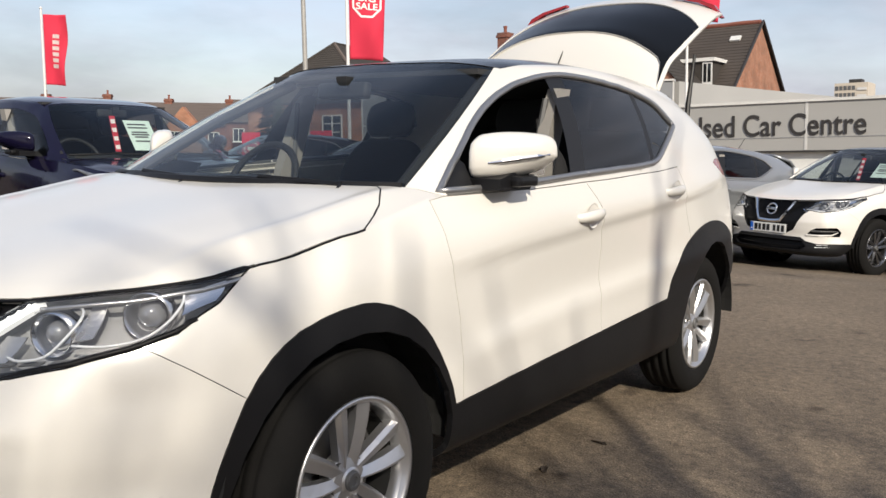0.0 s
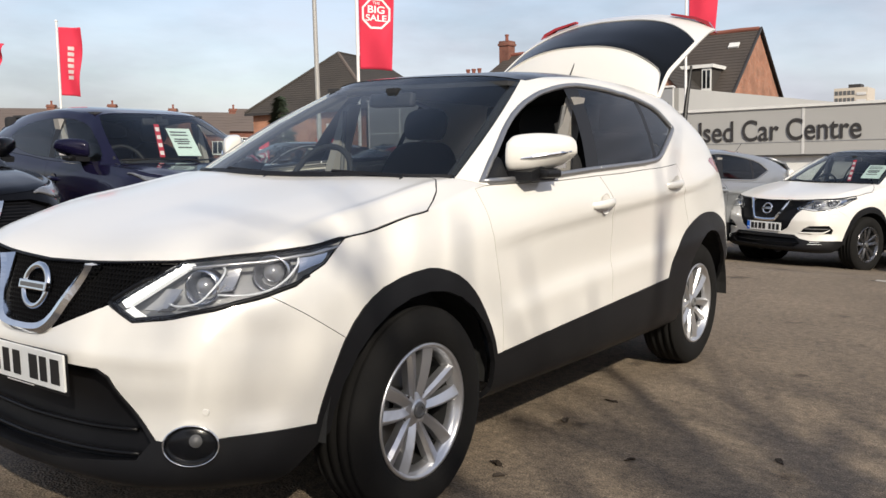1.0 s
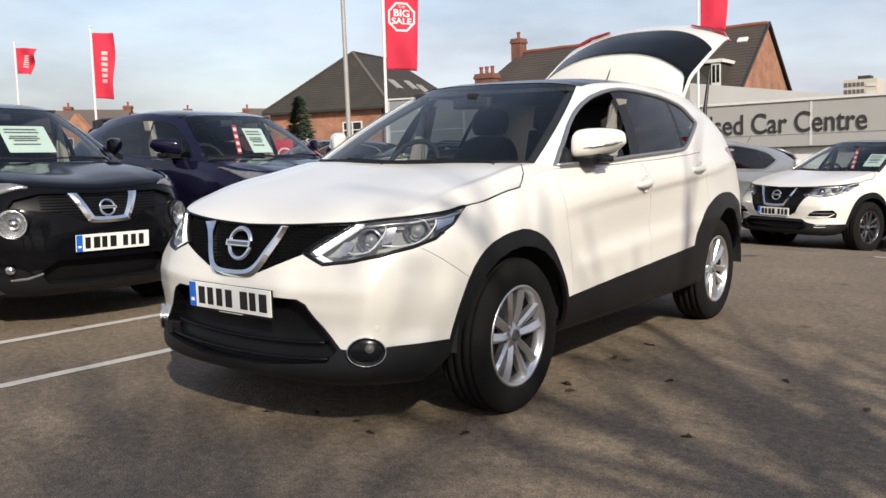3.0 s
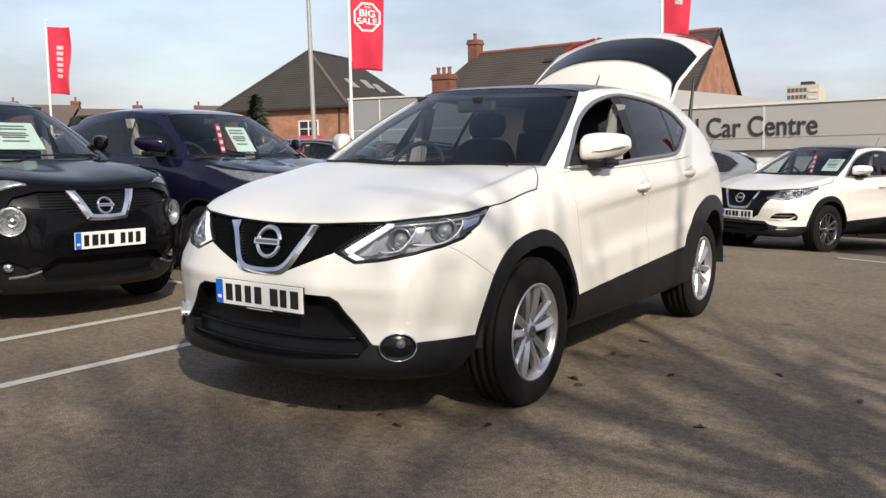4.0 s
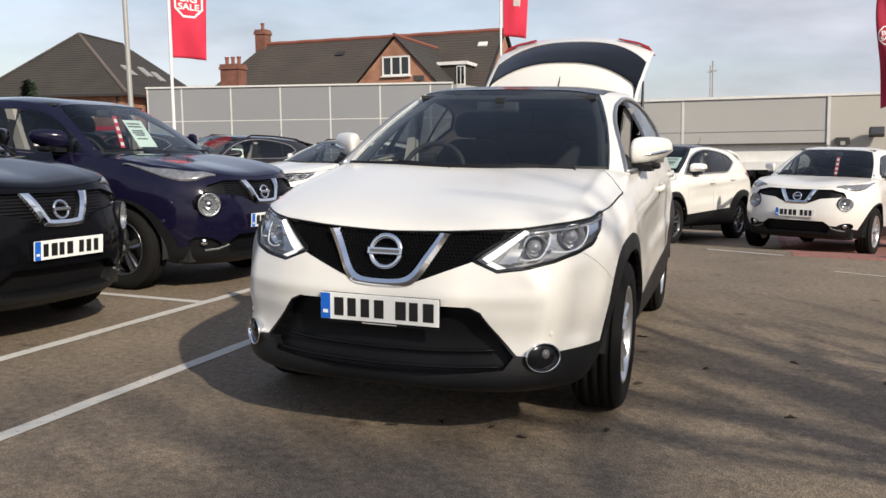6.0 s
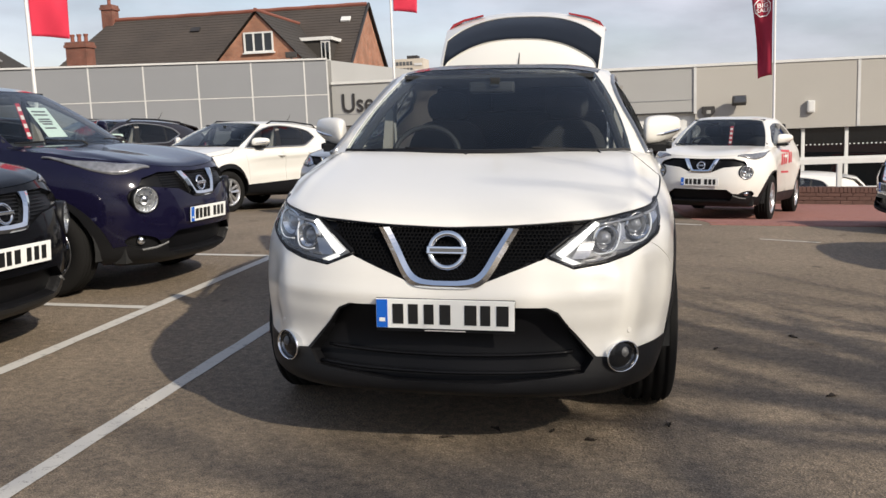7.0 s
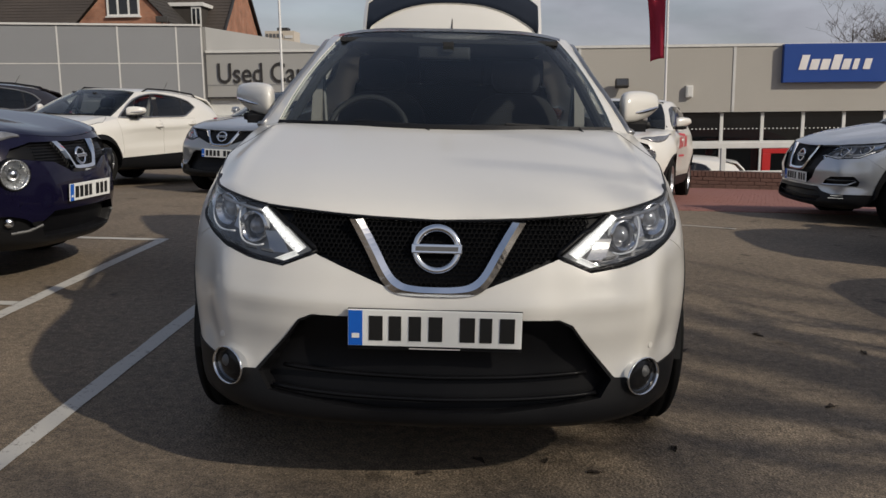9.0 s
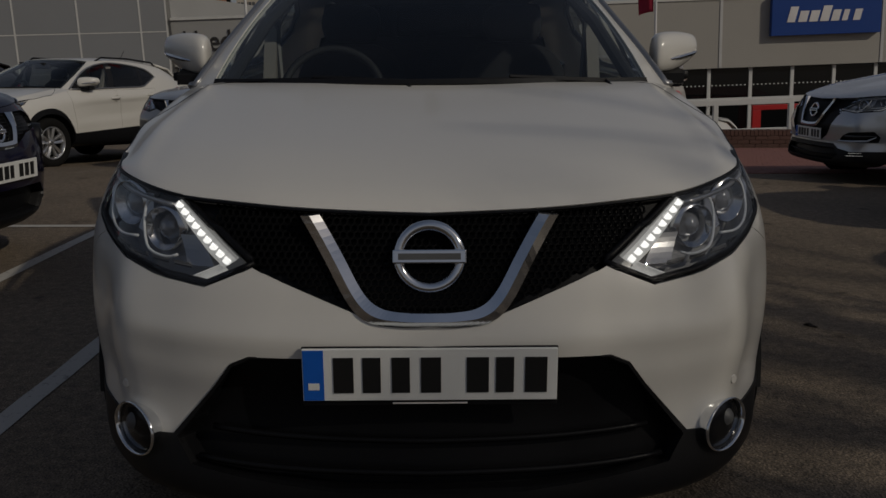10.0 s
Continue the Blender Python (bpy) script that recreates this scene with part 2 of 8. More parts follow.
FABRIC = surface("dark_seat_cloth", (0.013, 0.013, 0.015), 0.9)
LINING = surface("dark_grey_roof_lining", (0.030, 0.030, 0.032), 0.9)
TRIM_BEIGE = surface("pale_pillar_trim", (0.26, 0.245, 0.225), 0.7)
DASH = surface("dashboard_plastic", (0.012, 0.012, 0.013), 0.7)
WINDSCREEN = glass("windscreen_glass", (0.74, 0.80, 0.79), 0.95)
SIDE_GLASS = glass("side_glass", (0.82, 0.87, 0.86), 0.92)
PRIVACY_GLASS = glass("privacy_glass", (0.38, 0.40, 0.42), 0.85)
LENS = glass("clear_lamp_lens", (0.95, 0.96, 0.97), 0.93)
LAMP_BOWL = surface("bright_lamp_bowl", (0.58, 0.59, 0.60), 0.28, metal=0.8, var=0.3, scale=30)
REFLECTOR = surface("lamp_reflector", (0.72, 0.73, 0.75), 0.16, metal=1.0, var=0.1)
SATIN = surface("satin_window_trim", (0.34, 0.34, 0.345), 0.34, metal=0.8, var=0.04)
LAMP_TRAY = surface("lamp_tray", (0.33, 0.335, 0.345), 0.22, var=0.3, coat=0.5)
LAMP_LENS = surface("projector_lens", (0.30, 0.31, 0.33), 0.06, metal=0.3, var=0.2, coat=1.0)
LAMP_GUIDE = surface("pale_light_guide", (0.72, 0.74, 0.76), 0.22, var=0.03, coat=0.6)
PILLAR_BLACK = surface("black_pillar_film", (0.010, 0.010, 0.011), 0.45, spec=0.3)
WING_LAMP = surface("glazed_wing_lamp", (0.26, 0.26, 0.27), 0.14, metal=0.5, var=0.45, scale=22, coat=0.6)
GRILLE_COMB = surface("matt_black_mesh", (0.004, 0.004, 0.0045), 0.7, spec=0.07)
LAMP_HOUSING = surface("lamp_housing", (0.50, 0.50, 0.51), 0.30, metal=0.75, var=0.15, scale=9)
RED_LENS = surface("red_lamp_lens", (0.30, 0.010, 0.014), 0.2, coat=0.4)
PLATE_WHITE = surface("plate_white", (0.80, 0.80, 0.77), 0.35, var=0.02)
PLATE_BLACK = surface("plate_black", (0.012, 0.012, 0.012), 0.4)
PLATE_BLUE = surface("plate_blue", (0.01, 0.12, 0.55), 0.35)
PAPER = surface("window_price_sheet", (0.62, 0.74, 0.68), 0.8, var=0.04)
STICKER_RED = surface("red_sticker", (0.50, 0.03, 0.05), 0.5)
LEAF_BROWN = surface("dead_leaf", (0.030, 0.020, 0.012), 0.8, var=0.3, scale=60)
FLAG_RED = surface("red_flag_cloth", (0.56, 0.022, 0.055), 0.85, var=0.08, scale=1.5, fine=180, bump=0.0008)
# same red cloth seen backlit: the shade is put into its colour
FLAG_RED_SHADE = surface("shade_darkened_red_flag_cloth", (0.33, 0.014, 0.040), 0.85, var=0.08, scale=1.5, fine=180, bump=0.0008)
FLAG_WHITE = surface("white_flag_print", (0.80, 0.76, 0.74), 0.85)
POLE_WHITE = surface("white_pole_paint", (0.72, 0.71, 0.69), 0.45, var=0.05)
POLE_GREY = surface("galvanised_post", (0.36, 0.35, 0.33), 0.6, metal=0.3)
CLADDING = surface("grey_cladding_panel", (0.222, 0.227, 0.236), 0.55, var=0.06, scale=0.6, per_object=0.18)
CLADDING_LIGHT = surface("pale_grey_cladding", (0.36, 0.352, 0.335), 0.55, var=0.07, scale=0.5, per_object=0.12)
BATTEN = surface("pale_joint_strip", (0.58, 0.57, 0.55), 0.5)
SIGN_DARK = surface("dark_sign_letters", (0.030, 0.027, 0.026), 0.6)
BEIGE_WALL = surface("beige_fascia", (0.40, 0.375, 0.335), 0.7, var=0.08, scale=0.45)
COPING = surface("white_roof_edge", (0.66, 0.65, 0.62), 0.6)
SIGN_BLUE = surface("blue_sign_face", (0.012, 0.055, 0.26), 0.35, var=0.03)
FRAME_WHITE = surface("white_frame_paint", (0.70, 0.69, 0.66), 0.5)
SHOP_GLASS = glass("shop_glass", (0.10, 0.11, 0.11), 0.5)
# the room's lack of light is put into this dark colour
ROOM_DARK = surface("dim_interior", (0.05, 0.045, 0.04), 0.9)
BRICK_ORANGE = brick_mat("orange_brickwork", (0.40, 0.175, 0.100), (0.30, 0.122, 0.072), (0.36, 0.28, 0.22), 4.2)
BRICK_RED = brick_mat("red_brickwork", (0.20, 0.065, 0.042), (0.15, 0.050, 0.036), (0.24, 0.17, 0.13), 4.2)
SLATE = surface("brown_slate_roof", (0.064, 0.051, 0.042), 0.85, var=0.28, scale=0.7, fine=9.0, bump=0.01)
SLATE_DARK = surface("dark_slate_roof", (0.046, 0.039, 0.033), 0.85, var=0.28, scale=0.8, fine=9.0, bump=0.01)
RIDGE_TILE = surface("red_ridge_tiles", (0.22, 0.075, 0.05), 0.85)
TERRACE = surface("far_terrace_roof", (0.125, 0.098, 0.085), 0.9, var=0.2, scale=0.3)
CONCRETE = surface("tower_concrete", (0.50, 0.44, 0.36), 0.85, var=0.05)
TOWER_GLASS = surface("tower_windows", (0.10, 0.10, 0.10), 0.4)
PANE = glass("house_window_glass", (0.12, 0.13, 0.14), 0.35)
WALL_BRICK = surface("low_wall_brick", (0.090, 0.046, 0.036), 0.9, var=0.2, scale=6, fine=60, bump=0.003, per_object=0.5)
PAVER = surface("red_paver", (0.215, 0.092, 0.073), 0.85, var=0.16, scale=5, fine=80, bump=0.002, per_object=0.5)
BARK = surface("bark", (0.075, 0.058, 0.045), 0.95, var=0.25, scale=6, fine=50, bump=0.01)
CONIFER = surface("dark_conifer_needles", (0.040, 0.058, 0.030), 0.9, var=0.3)
RED_METAL = surface("red_painted_steel", (0.50, 0.02, 0.02), 0.4)
LED = node_mat("daytime_lamp_glow")[0]
LED.node_tree.nodes["Principled BSDF"].inputs["Emission Color"].default_value = (1.0, 0.97, 0.90, 1)
LED.node_tree.nodes["Principled BSDF"].inputs["Emission Strength"].default_value = 0.65
LED.node_tree.nodes["Principled BSDF"].inputs["Base Color"].default_value = (0.46, 0.47, 0.47, 1)
LED_CHIP = node_mat("daytime_lamp_chip")[0]
LED_CHIP.node_tree.nodes["Principled BSDF"].inputs["Emission Color"].default_value = (1.0, 0.98, 0.92, 1)
LED_CHIP.node_tree.nodes["Principled BSDF"].inputs["Emission Strength"].default_value = 4.0

# ---------------------------------------------------------------- building tools
def thing(name, m, label, category, group="", kind=""):
    ob = new(name)
    ob.empty_display_size = 0.2
    ob.matrix_basis = m
    return tagged(ob, label, category, group, kind)


def part(name, bm, material, parent=None, label="", smooth=False, kind=""):
    """Link a bmesh as one mesh object, under a thing or a part."""
    me = bpy.data.meshes.new(name)
    bm.to_mesh(me)
    bm.free()
    if smooth:
        me.shade_smooth()
    me.materials.append(material)
    ob = new(name, me)
    ob.parent = parent
    return tagged(ob, label, kind=kind)


def quads(verts, faces):
    bm = bmesh.new()
    vs = [bm.verts.new(v) for v in verts]
    for f in faces:
        try:
            bm.faces.new([vs[i] for i in f])
        except ValueError:
            pass
    return bm


def box(x0, x1, y0, y1, z0, z1, bevel=0.0, bm=None):
    own = bmesh.new()
    vs = [own.verts.new((x, y, z)) for z in (z0, z1) for y in (y0, y1) for x in (x0, x1)]
    for f in ((0, 2, 3, 1), (4, 5, 7, 6), (0, 1, 5, 4), (2, 6, 7, 3), (0, 4, 6, 2), (1, 3, 7, 5)):
        own.faces.new([vs[i] for i in f])
    if bevel:
        bmesh.ops.bevel(own, geom=own.edges[:], offset=bevel, segments=2, affect="EDGES", profile=0.6)
    return join(bm, own)


def join(bm, own):
    if bm is None:
        return own
    me = bpy.data.meshes.new("tmp")
    own.to_mesh(me)
    own.free()
    bm.from_mesh(me)
    bpy.data.meshes.remove(me)
    return bm


def tube(points, radii, seg=10, bm=None, caps=True):
    """A round bar along points."""
    own = bmesh.new()
    pts = [Vector(p) for p in points]
    rings = []
    for i, p in enumerate(pts):
        d = (pts[min(i + 1, len(pts) - 1)] - pts[max(i - 1, 0)]).normalized()
        a = d.cross(Vector((0, 0, 1)))
        if a.length < 0.05:
            a = d.cross(Vector((0, 1, 0)))
        a.normalize()
        b = d.cross(a)
        r = radii[i] if hasattr(radii, "__len__") else radii
        rings.append([own.verts.new(p + a * (r * math.cos(2 * math.pi * k / seg)) + b * (r * math.sin(2 * math.pi * k / seg))) for k in range(seg)])
    for r0, r1 in zip(rings, rings[1:]):
        for k in range(seg):
            own.faces.new((r0[k], r0[(k + 1) % seg], r1[(k + 1) % seg], r1[k]))
    if caps:
        own.faces.new(rings[0][::-1])
        own.faces.new(rings[-1])
    bmesh.ops.recalc_face_normals(own, faces=own.faces[:])
    return join(bm, own)


def lathe(profile, seg=40, axis="x", bm=None, arc=None):
    """Spin (radius, height) pairs round an axis."""
    own = bmesh.new()
    rings = []
    for r, h in profile:
        ring = []
        for k in range(seg):
            a = 2 * math.pi * k / seg
            c, s = r * math.cos(a), r * math.sin(a)
            ring.append(own.verts.new({"x": (h, c, s), "y": (c, h, s), "z": (c, s, h)}[axis]))
        rings.append(ring)
    for r0, r1 in zip(rings, rings[1:]):
        for k in range(seg):
            own.faces.new((r0[k], r0[(k + 1) % seg], r1[(k + 1) % seg], r1[k]))
    bmesh.ops.recalc_face_normals(own, faces=own.faces[:])
    return join(bm, own)


def slab(outline, depth, axis="y", at=0.0, bm=None):
    """A flat plate cut to an outline of (a, b) pairs: axis y takes (x, z), axis x (y, z), axis z (x, y)."""
    own = bmesh.new()

    def place(a, b, d):
        return {"y": (a, at + d, b), "x": (at + d, a, b), "z": (a, b, at + d)}[axis]
    f = [own.verts.new(place(a, b, 0)) for a, b in outline]
    g = [own.verts.new(place(a, b, depth)) for a, b in outline]
    own.faces.new(f)
    own.faces.new(g[::-1])
    for i in range(len(f)):
        own.faces.new((f[i], f[(i + 1) % len(f)], g[(i + 1) % len(f)], g[i]))
    bmesh.ops.recalc_face_normals(own, faces=own.faces[:])
    return join(bm, own)


def lettering(text, size, depth=0.01, bold=0.0):
    """Raised letters as a bmesh in the x-z plane, facing -y, starting at the origin."""
    cu = bpy.data.curves.new("letters", "FONT")
    cu.body, cu.size, cu.extrude, cu.offset = text, size, depth, bold
    ob = bpy.data.objects.new("letters", cu)
    scene.collection.objects.link(ob)
    bpy.context.view_layer.update()
    me = bpy.data.meshes.new_from_object(ob)
    bpy.data.objects.remove(ob)
    bm = bmesh.new()
    bm.from_mesh(me)
    bpy.data.meshes.remove(me)
    for v in bm.verts:
        v.co = (v.co.x, -v.co.z, v.co.y)
    return bm


def moved(bm, m):
    bmesh.ops.transform(bm, matrix=m, verts=bm.verts[:])
    return bm


def extent(bm):
    xs = [v.co.x for v in bm.verts]
    zs = [v.co.z for v in bm.verts]
    return min(xs), max(xs), min(zs), max(zs)


def fitted(bm, x0, x1, z0, z1):
    """Stretch letters into a box of the x-z plane."""
    a, b, c, d = extent(bm)
    for v in bm.verts:
        v.co.x = x0 + (v.co.x - a) * (x1 - x0) / (b - a)
        v.co.z = z0 + (v.co.z - c) * (z1 - z0) / (d - c)
    return bm

# ---------------------------------------------------------------- ground
def ground_z(y, x=0.0):
    """The forecourt is flat, then falls away gently towards the boundary wall, less on one side."""
    k = 0.75 + 0.25 * min(1.0, max(0.0, (x + 4.0) / 2.0))
    return 0.0 if y < 7.0 else -0.089 * k * (y - 7.0) if y < 10.0 else -k * (0.267 + 0.038 * (y - 10.0))


ys = [-300, -120, -60, -30, -15, -8, -4, 0, 3, 6, 7, 7.5, 8.5, 10, 12, 14.2, 14.40, 14.44, 17, 20, 30, 60, 120, 300]
xs = [-300, -120, -60, -30, -15, -8, -4, -3, -2, 0, 4, 8, 15, 30, 60, 120, 300]
gv = [(x, y, ground_z(y, x) if y < 14.42 else -1.55) for y in ys for x in xs]
gf = [(j * len(xs) + i, j * len(xs) + i + 1, (j + 1) * len(xs) + i + 1, (j + 1) * len(xs) + i) for j in range(len(ys) - 1) for i in range(len(xs) - 1)]
ground = part("ground", quads(gv, gf), ASPHALT)
tagged(ground, "worn brown-grey asphalt forecourt with stains and grit", "ground", kind="structure")


def bay_line(x0, y0, x1, y1, width=0.085):
    """Painted bay line lying on the asphalt."""
    d = Vector((x1 - x0, y1 - y0, 0))
    side = Vector((-d.y, d.x, 0)).normalized() * width / 2
    n = max(2, int(d.length / 0.25))
    rng = random.Random(int(1000 * (x0 + 3 * y0)))
    bm = bmesh.new()
    rows = []
    for i in range(n + 1):
        p = Vector((x0, y0, 0)) + d * (i / n)
        p.z = ground_z(p.y, p.x) + 0.004
        w0, w1 = 1 + rng.uniform(-0.09, 0.09), 1 + rng.uniform(-0.09, 0.09)
        rows.append((bm.verts.new(p - side * w0), bm.verts.new(p + side * w1)))
    for a, b in zip(rows, rows[1:]):
        bm.faces.new((a[0], a[1], b[1], b[0]))
    bmesh.ops.recalc_face_normals(bm, faces=bm.faces[:])
    ob = part("bay_line", bm, ROAD_PAINT)
    return tagged(ob, "worn white parking bay line painted on asphalt", "road marking", "bay lines", "structure")


bay_line(-1.43, -9.0, -1.43, 6.2)
bay_line(-2.43, -9.0, -2.43, 3.83)
for yb in (-3.15, -0.84, 1.47, 3.78):
    bay_line(-7.2, yb, -2.475, yb)
bay_line(0.9, 6.95, 1.75, 6.72, 0.06)
bay_line(2.2, 5.53, 2.75, 5.32, 0.035)

# ---------------------------------------------------------------- buildings behind; the street level tips against the forecourt
BG = pose(0, 0, 0, 0, -1.9, 0)
BASE = -1.6

# long low building with the sign band
hall = thing("sales_building", BG, "long low grey dealership building with a sign band", "building")
WY = 23.2
part("wall", box(-7.68, 3.35, WY, WY + 0.35, 1.30, 2.60), CLADDING_LIGHT, hall, "grey cladding sign band")
part("wall", box(3.35, 34.0, WY - 0.02, WY + 0.35, 0.72, 2.60), BEIGE_WALL, hall, "beige rendered fascia")
part("strip", box(-7.68, 3.35, WY + 0.14, WY + 0.4, 0.78, 1.28), COPING, hall, "pale recessed strip")
part("beam", box(-7.68, 4.9, WY - 0.05, WY + 0.4, 0.56, 0.775), COPING, hall, "white entrance beam")
part("coping", box(-7.68, 34.0, WY - 0.05, WY + 0.4, 2.605, 2.68), COPING, hall, "pale roof edge")
part("roof", box(-7.68, 34.0, WY + 0.4, WY + 14.0, 2.35, 2.5), CLADDING, hall)
part("band_edge", box(-7.68, 3.3, WY - 0.03, WY, 1.27, 1.32), SIGN_DARK, hall)
part("band_edge", box(-7.68, 3.3, WY - 0.012, WY - 0.002, 1.66, 1.675), CLADDING, hall)
for jx in (-4.1, -0.62):
    part("joint_strip", box(jx - 0.035, jx + 0.035, WY - 0.015, WY - 0.001, 1.33, 2.6), BATTEN, hall)
for jx in (3.35, 7.85, 12.4):
    part("joint_strip", box(jx - 0.04, jx + 0.04, WY - 0.04, WY - 0.022, 1.25 if jx < 4 else 0.73, 2.6), BATTEN, hall)
# back wall and floor coloured dark to stand for the dim room
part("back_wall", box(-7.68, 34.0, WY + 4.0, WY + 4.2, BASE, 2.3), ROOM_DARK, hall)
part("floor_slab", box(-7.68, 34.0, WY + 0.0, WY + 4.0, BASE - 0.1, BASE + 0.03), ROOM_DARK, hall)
letters = fitted(lettering("Used Car Centre", 0.6, 0.012, 0.004), -7.35, -2.62, 1.72, 2.31)
sign_text = part("sign_lettering", moved(letters, pose(0, WY - 0.02, 0)), SIGN_DARK, hall, "dark raised sign letters")
# glazed shop front
for i, gx in enumerate(np.arange(5.2, 22.0, 1.19)):
    part("window_frame", box(gx - 0.05, gx + 0.05, WY + 0.1, WY + 0.2, BASE, 0.70, 0.01), FRAME_WHITE, hall)
    if i < 14:
        part("pane", box(gx + 0.055, gx + 1.135, WY + 0.14, WY + 0.15, -0.12, 0.69), SHOP_GLASS, hall)
        part("pane", box(gx + 0.055, gx + 1.135, WY + 0.14, WY + 0.15, BASE, -0.31), SHOP_GLASS, hall)
part("transom", box(5.15, 22.0, WY + 0.06, WY + 0.21, -0.30, -0.13, 0.01), FRAME_WHITE, hall)
part("entrance_post", box(4.78, 5.02, WY - 0.3, WY - 0.05, BASE, 0.55, 0.01), COPING, hall)
part("entrance_post", box(-3.0, -2.8, WY - 0.1, WY + 0.1, BASE, 0.55, 0.01), COPING, hall)
for gx in np.arange(-6.6, 3.6, 1.25):
    part("pane", box(gx, gx + 1.2, WY + 0.5, WY + 0.51, BASE, 0.55), SHOP_GLASS, hall)
for gx in np.arange(5.7, 20.0, 1.19):
    bmd = bmesh.new()
    for k in range(9):
        box(gx - 0.42 + k * 0.118, gx - 0.38 + k * 0.118, WY + 0.128, WY + 0.134, 0.21, 0.245, 0, bmd)
    part("manifestation_dots", bmd, FRAME_WHITE, hall, kind="stuff")

# blue sign on the fascia: the name is a row of pale slanted shapes
blue_sign = thing("fascia_sign", BG @ pose(9.2, WY - 0.10, 1.55), "blue rectangular fascia sign with white slanted lettering shapes", "sign")
part("sign_face", box(0, 3.05, -0.12, 0.06, 0, 1.1, 0.015), SIGN_BLUE, blue_sign)
for k, (w, h) in enumerate(((0.22, 0.42), (0.24, 0.30), (0.24, 0.30), (0.24, 0.42), (0.22, 0.30), (0.15, 0.30), (0.20, 0.30))):
    x0 = 0.42 + 0.305 * k
    part("letter_shape", slab([(x0, 0.36), (x0 + w, 0.36), (x0 + w + h * 0.25, 0.36 + h), (x0 + h * 0.25, 0.36 + h)], -0.012, "y", -0.122), FLAG_WHITE, blue_sign)

flood = thing("flood_light", BG @ pose(4.55, WY - 0.02, 1.58), "black box floodlight on a bracket fixed to the wall", "lamp")
part("bracket", box(-0.05, 0.05, -0.22, 0.0, -0.03, 0.03), SIGN_DARK, flood)
part("lamp_body", moved(box(-0.19, 0.19, -0.11, 0.11, -0.12, 0.12, 0.025), pose(0, -0.28, 0.0, -20)), SIGN_DARK, flood)
part("lamp_glass", moved(box(-0.15, 0.15, -0.126, -0.112, -0.08, 0.08), pose(0, -0.28, 0.0, -20)), LENS, flood)
alarm = thing("alarm_box", BG @ pose(3.72, WY - 0.02, 1.28), "dark shield-shaped alarm bell box on the wall", "alarm")
part("alarm_case", slab([(-0.17, 0.17), (-0.19, 0.0), (0.0, -0.2), (0.19, 0.0), (0.17, 0.17)], -0.1, "y", 0), SIGN_DARK, alarm)
part("alarm_badge", slab([(-0.06, 0.06), (-0.06, -0.04), (0.06, -0.04), (0.06, 0.06)], -0.012, "y", -0.102), POLE_GREY, alarm)
wbox = thing("wall_box", BG @ pose(6.55, WY - 0.02, 1.32), "small white utility box fixed to the wall", "utility box")
part("case", box(-0.1, 0.1, -0.14, 0, -0.16, 0.18, 0.015), FRAME_WHITE, wbox)
part("case_lid", box(-0.07, 0.07, -0.15, -0.14, -0.13, 0.15, 0.004), COPING, wbox)

# taller block clad in square grey panels, set at an angle
ANG = math.degrees(math.atan2(0.29, 1.0))
block = thing("panel_block", BG @ pose(-7.72, 22.95, 0, 0, 0, ANG), "tall block clad in large grey panels with pale joints", "building")
BT = 3.38
part("wall", box(-9.9, 0.0, 0.03, 0.4, BASE, BT - 0.02), CLADDING, block)
part("coping", box(-9.95, 0.02, -0.06, 0.42, BT - 0.02, BT + 0.035), BATTEN, block, "pale top edge")
px = [0.0, -0.70] + [-0.70 - 1.615 * k for k in range(1, 6)] + [-9.9]
rowz = [BT - 0.02, BT - 1.08, BT - 2.14, BT - 3.20, BASE]
for k in range(len(px) - 1):
    for r in range(3):
        part("panel", box(px[k + 1] + 0.02, px[k] - 0.02, -0.012, 0.03, rowz[r + 1] + 0.02, rowz[r] - 0.02, 0.004), CLADDING, block)
for k in range(len(px)):
    part("joint_strip", box(px[k] - 0.022, px[k] + 0.022, -0.022, 0.03, BASE, BT - 0.03), BATTEN, block)
for r in (1, 2):
    part("joint_strip", box(-9.9, 0, -0.02, 0.029, rowz[r] - 0.015, rowz[r] + 0.015), BATTEN, block)
side_len = 24.0
side_ang = math.degrees(math.atan2(4.0, 23.3))
bms = box(-0.3, 0.0, 0.30, side_len, BASE, BT - 0.02)
part("side_wall", moved(bms, pose(0, 0, 0, 0, 0, -ANG - side_ang)), CLADDING_LIGHT, block, "smooth pale grey side wall")
flood2 = thing("flood_light", BG @ pose(-8.75, 22.66, BT + 0.1, 0, 0, ANG), "small dark floodlight standing on the roof edge", "lamp")
part("lamp_body", box(-0.17, 0.17, -0.1, 0.1, -0.02, 0.15, 0.02), SIGN_DARK, flood2)
part("bracket", box(-0.03, 0.03, 0.0, 0.06, -0.1, -0.02), SIGN_DARK, flood2)


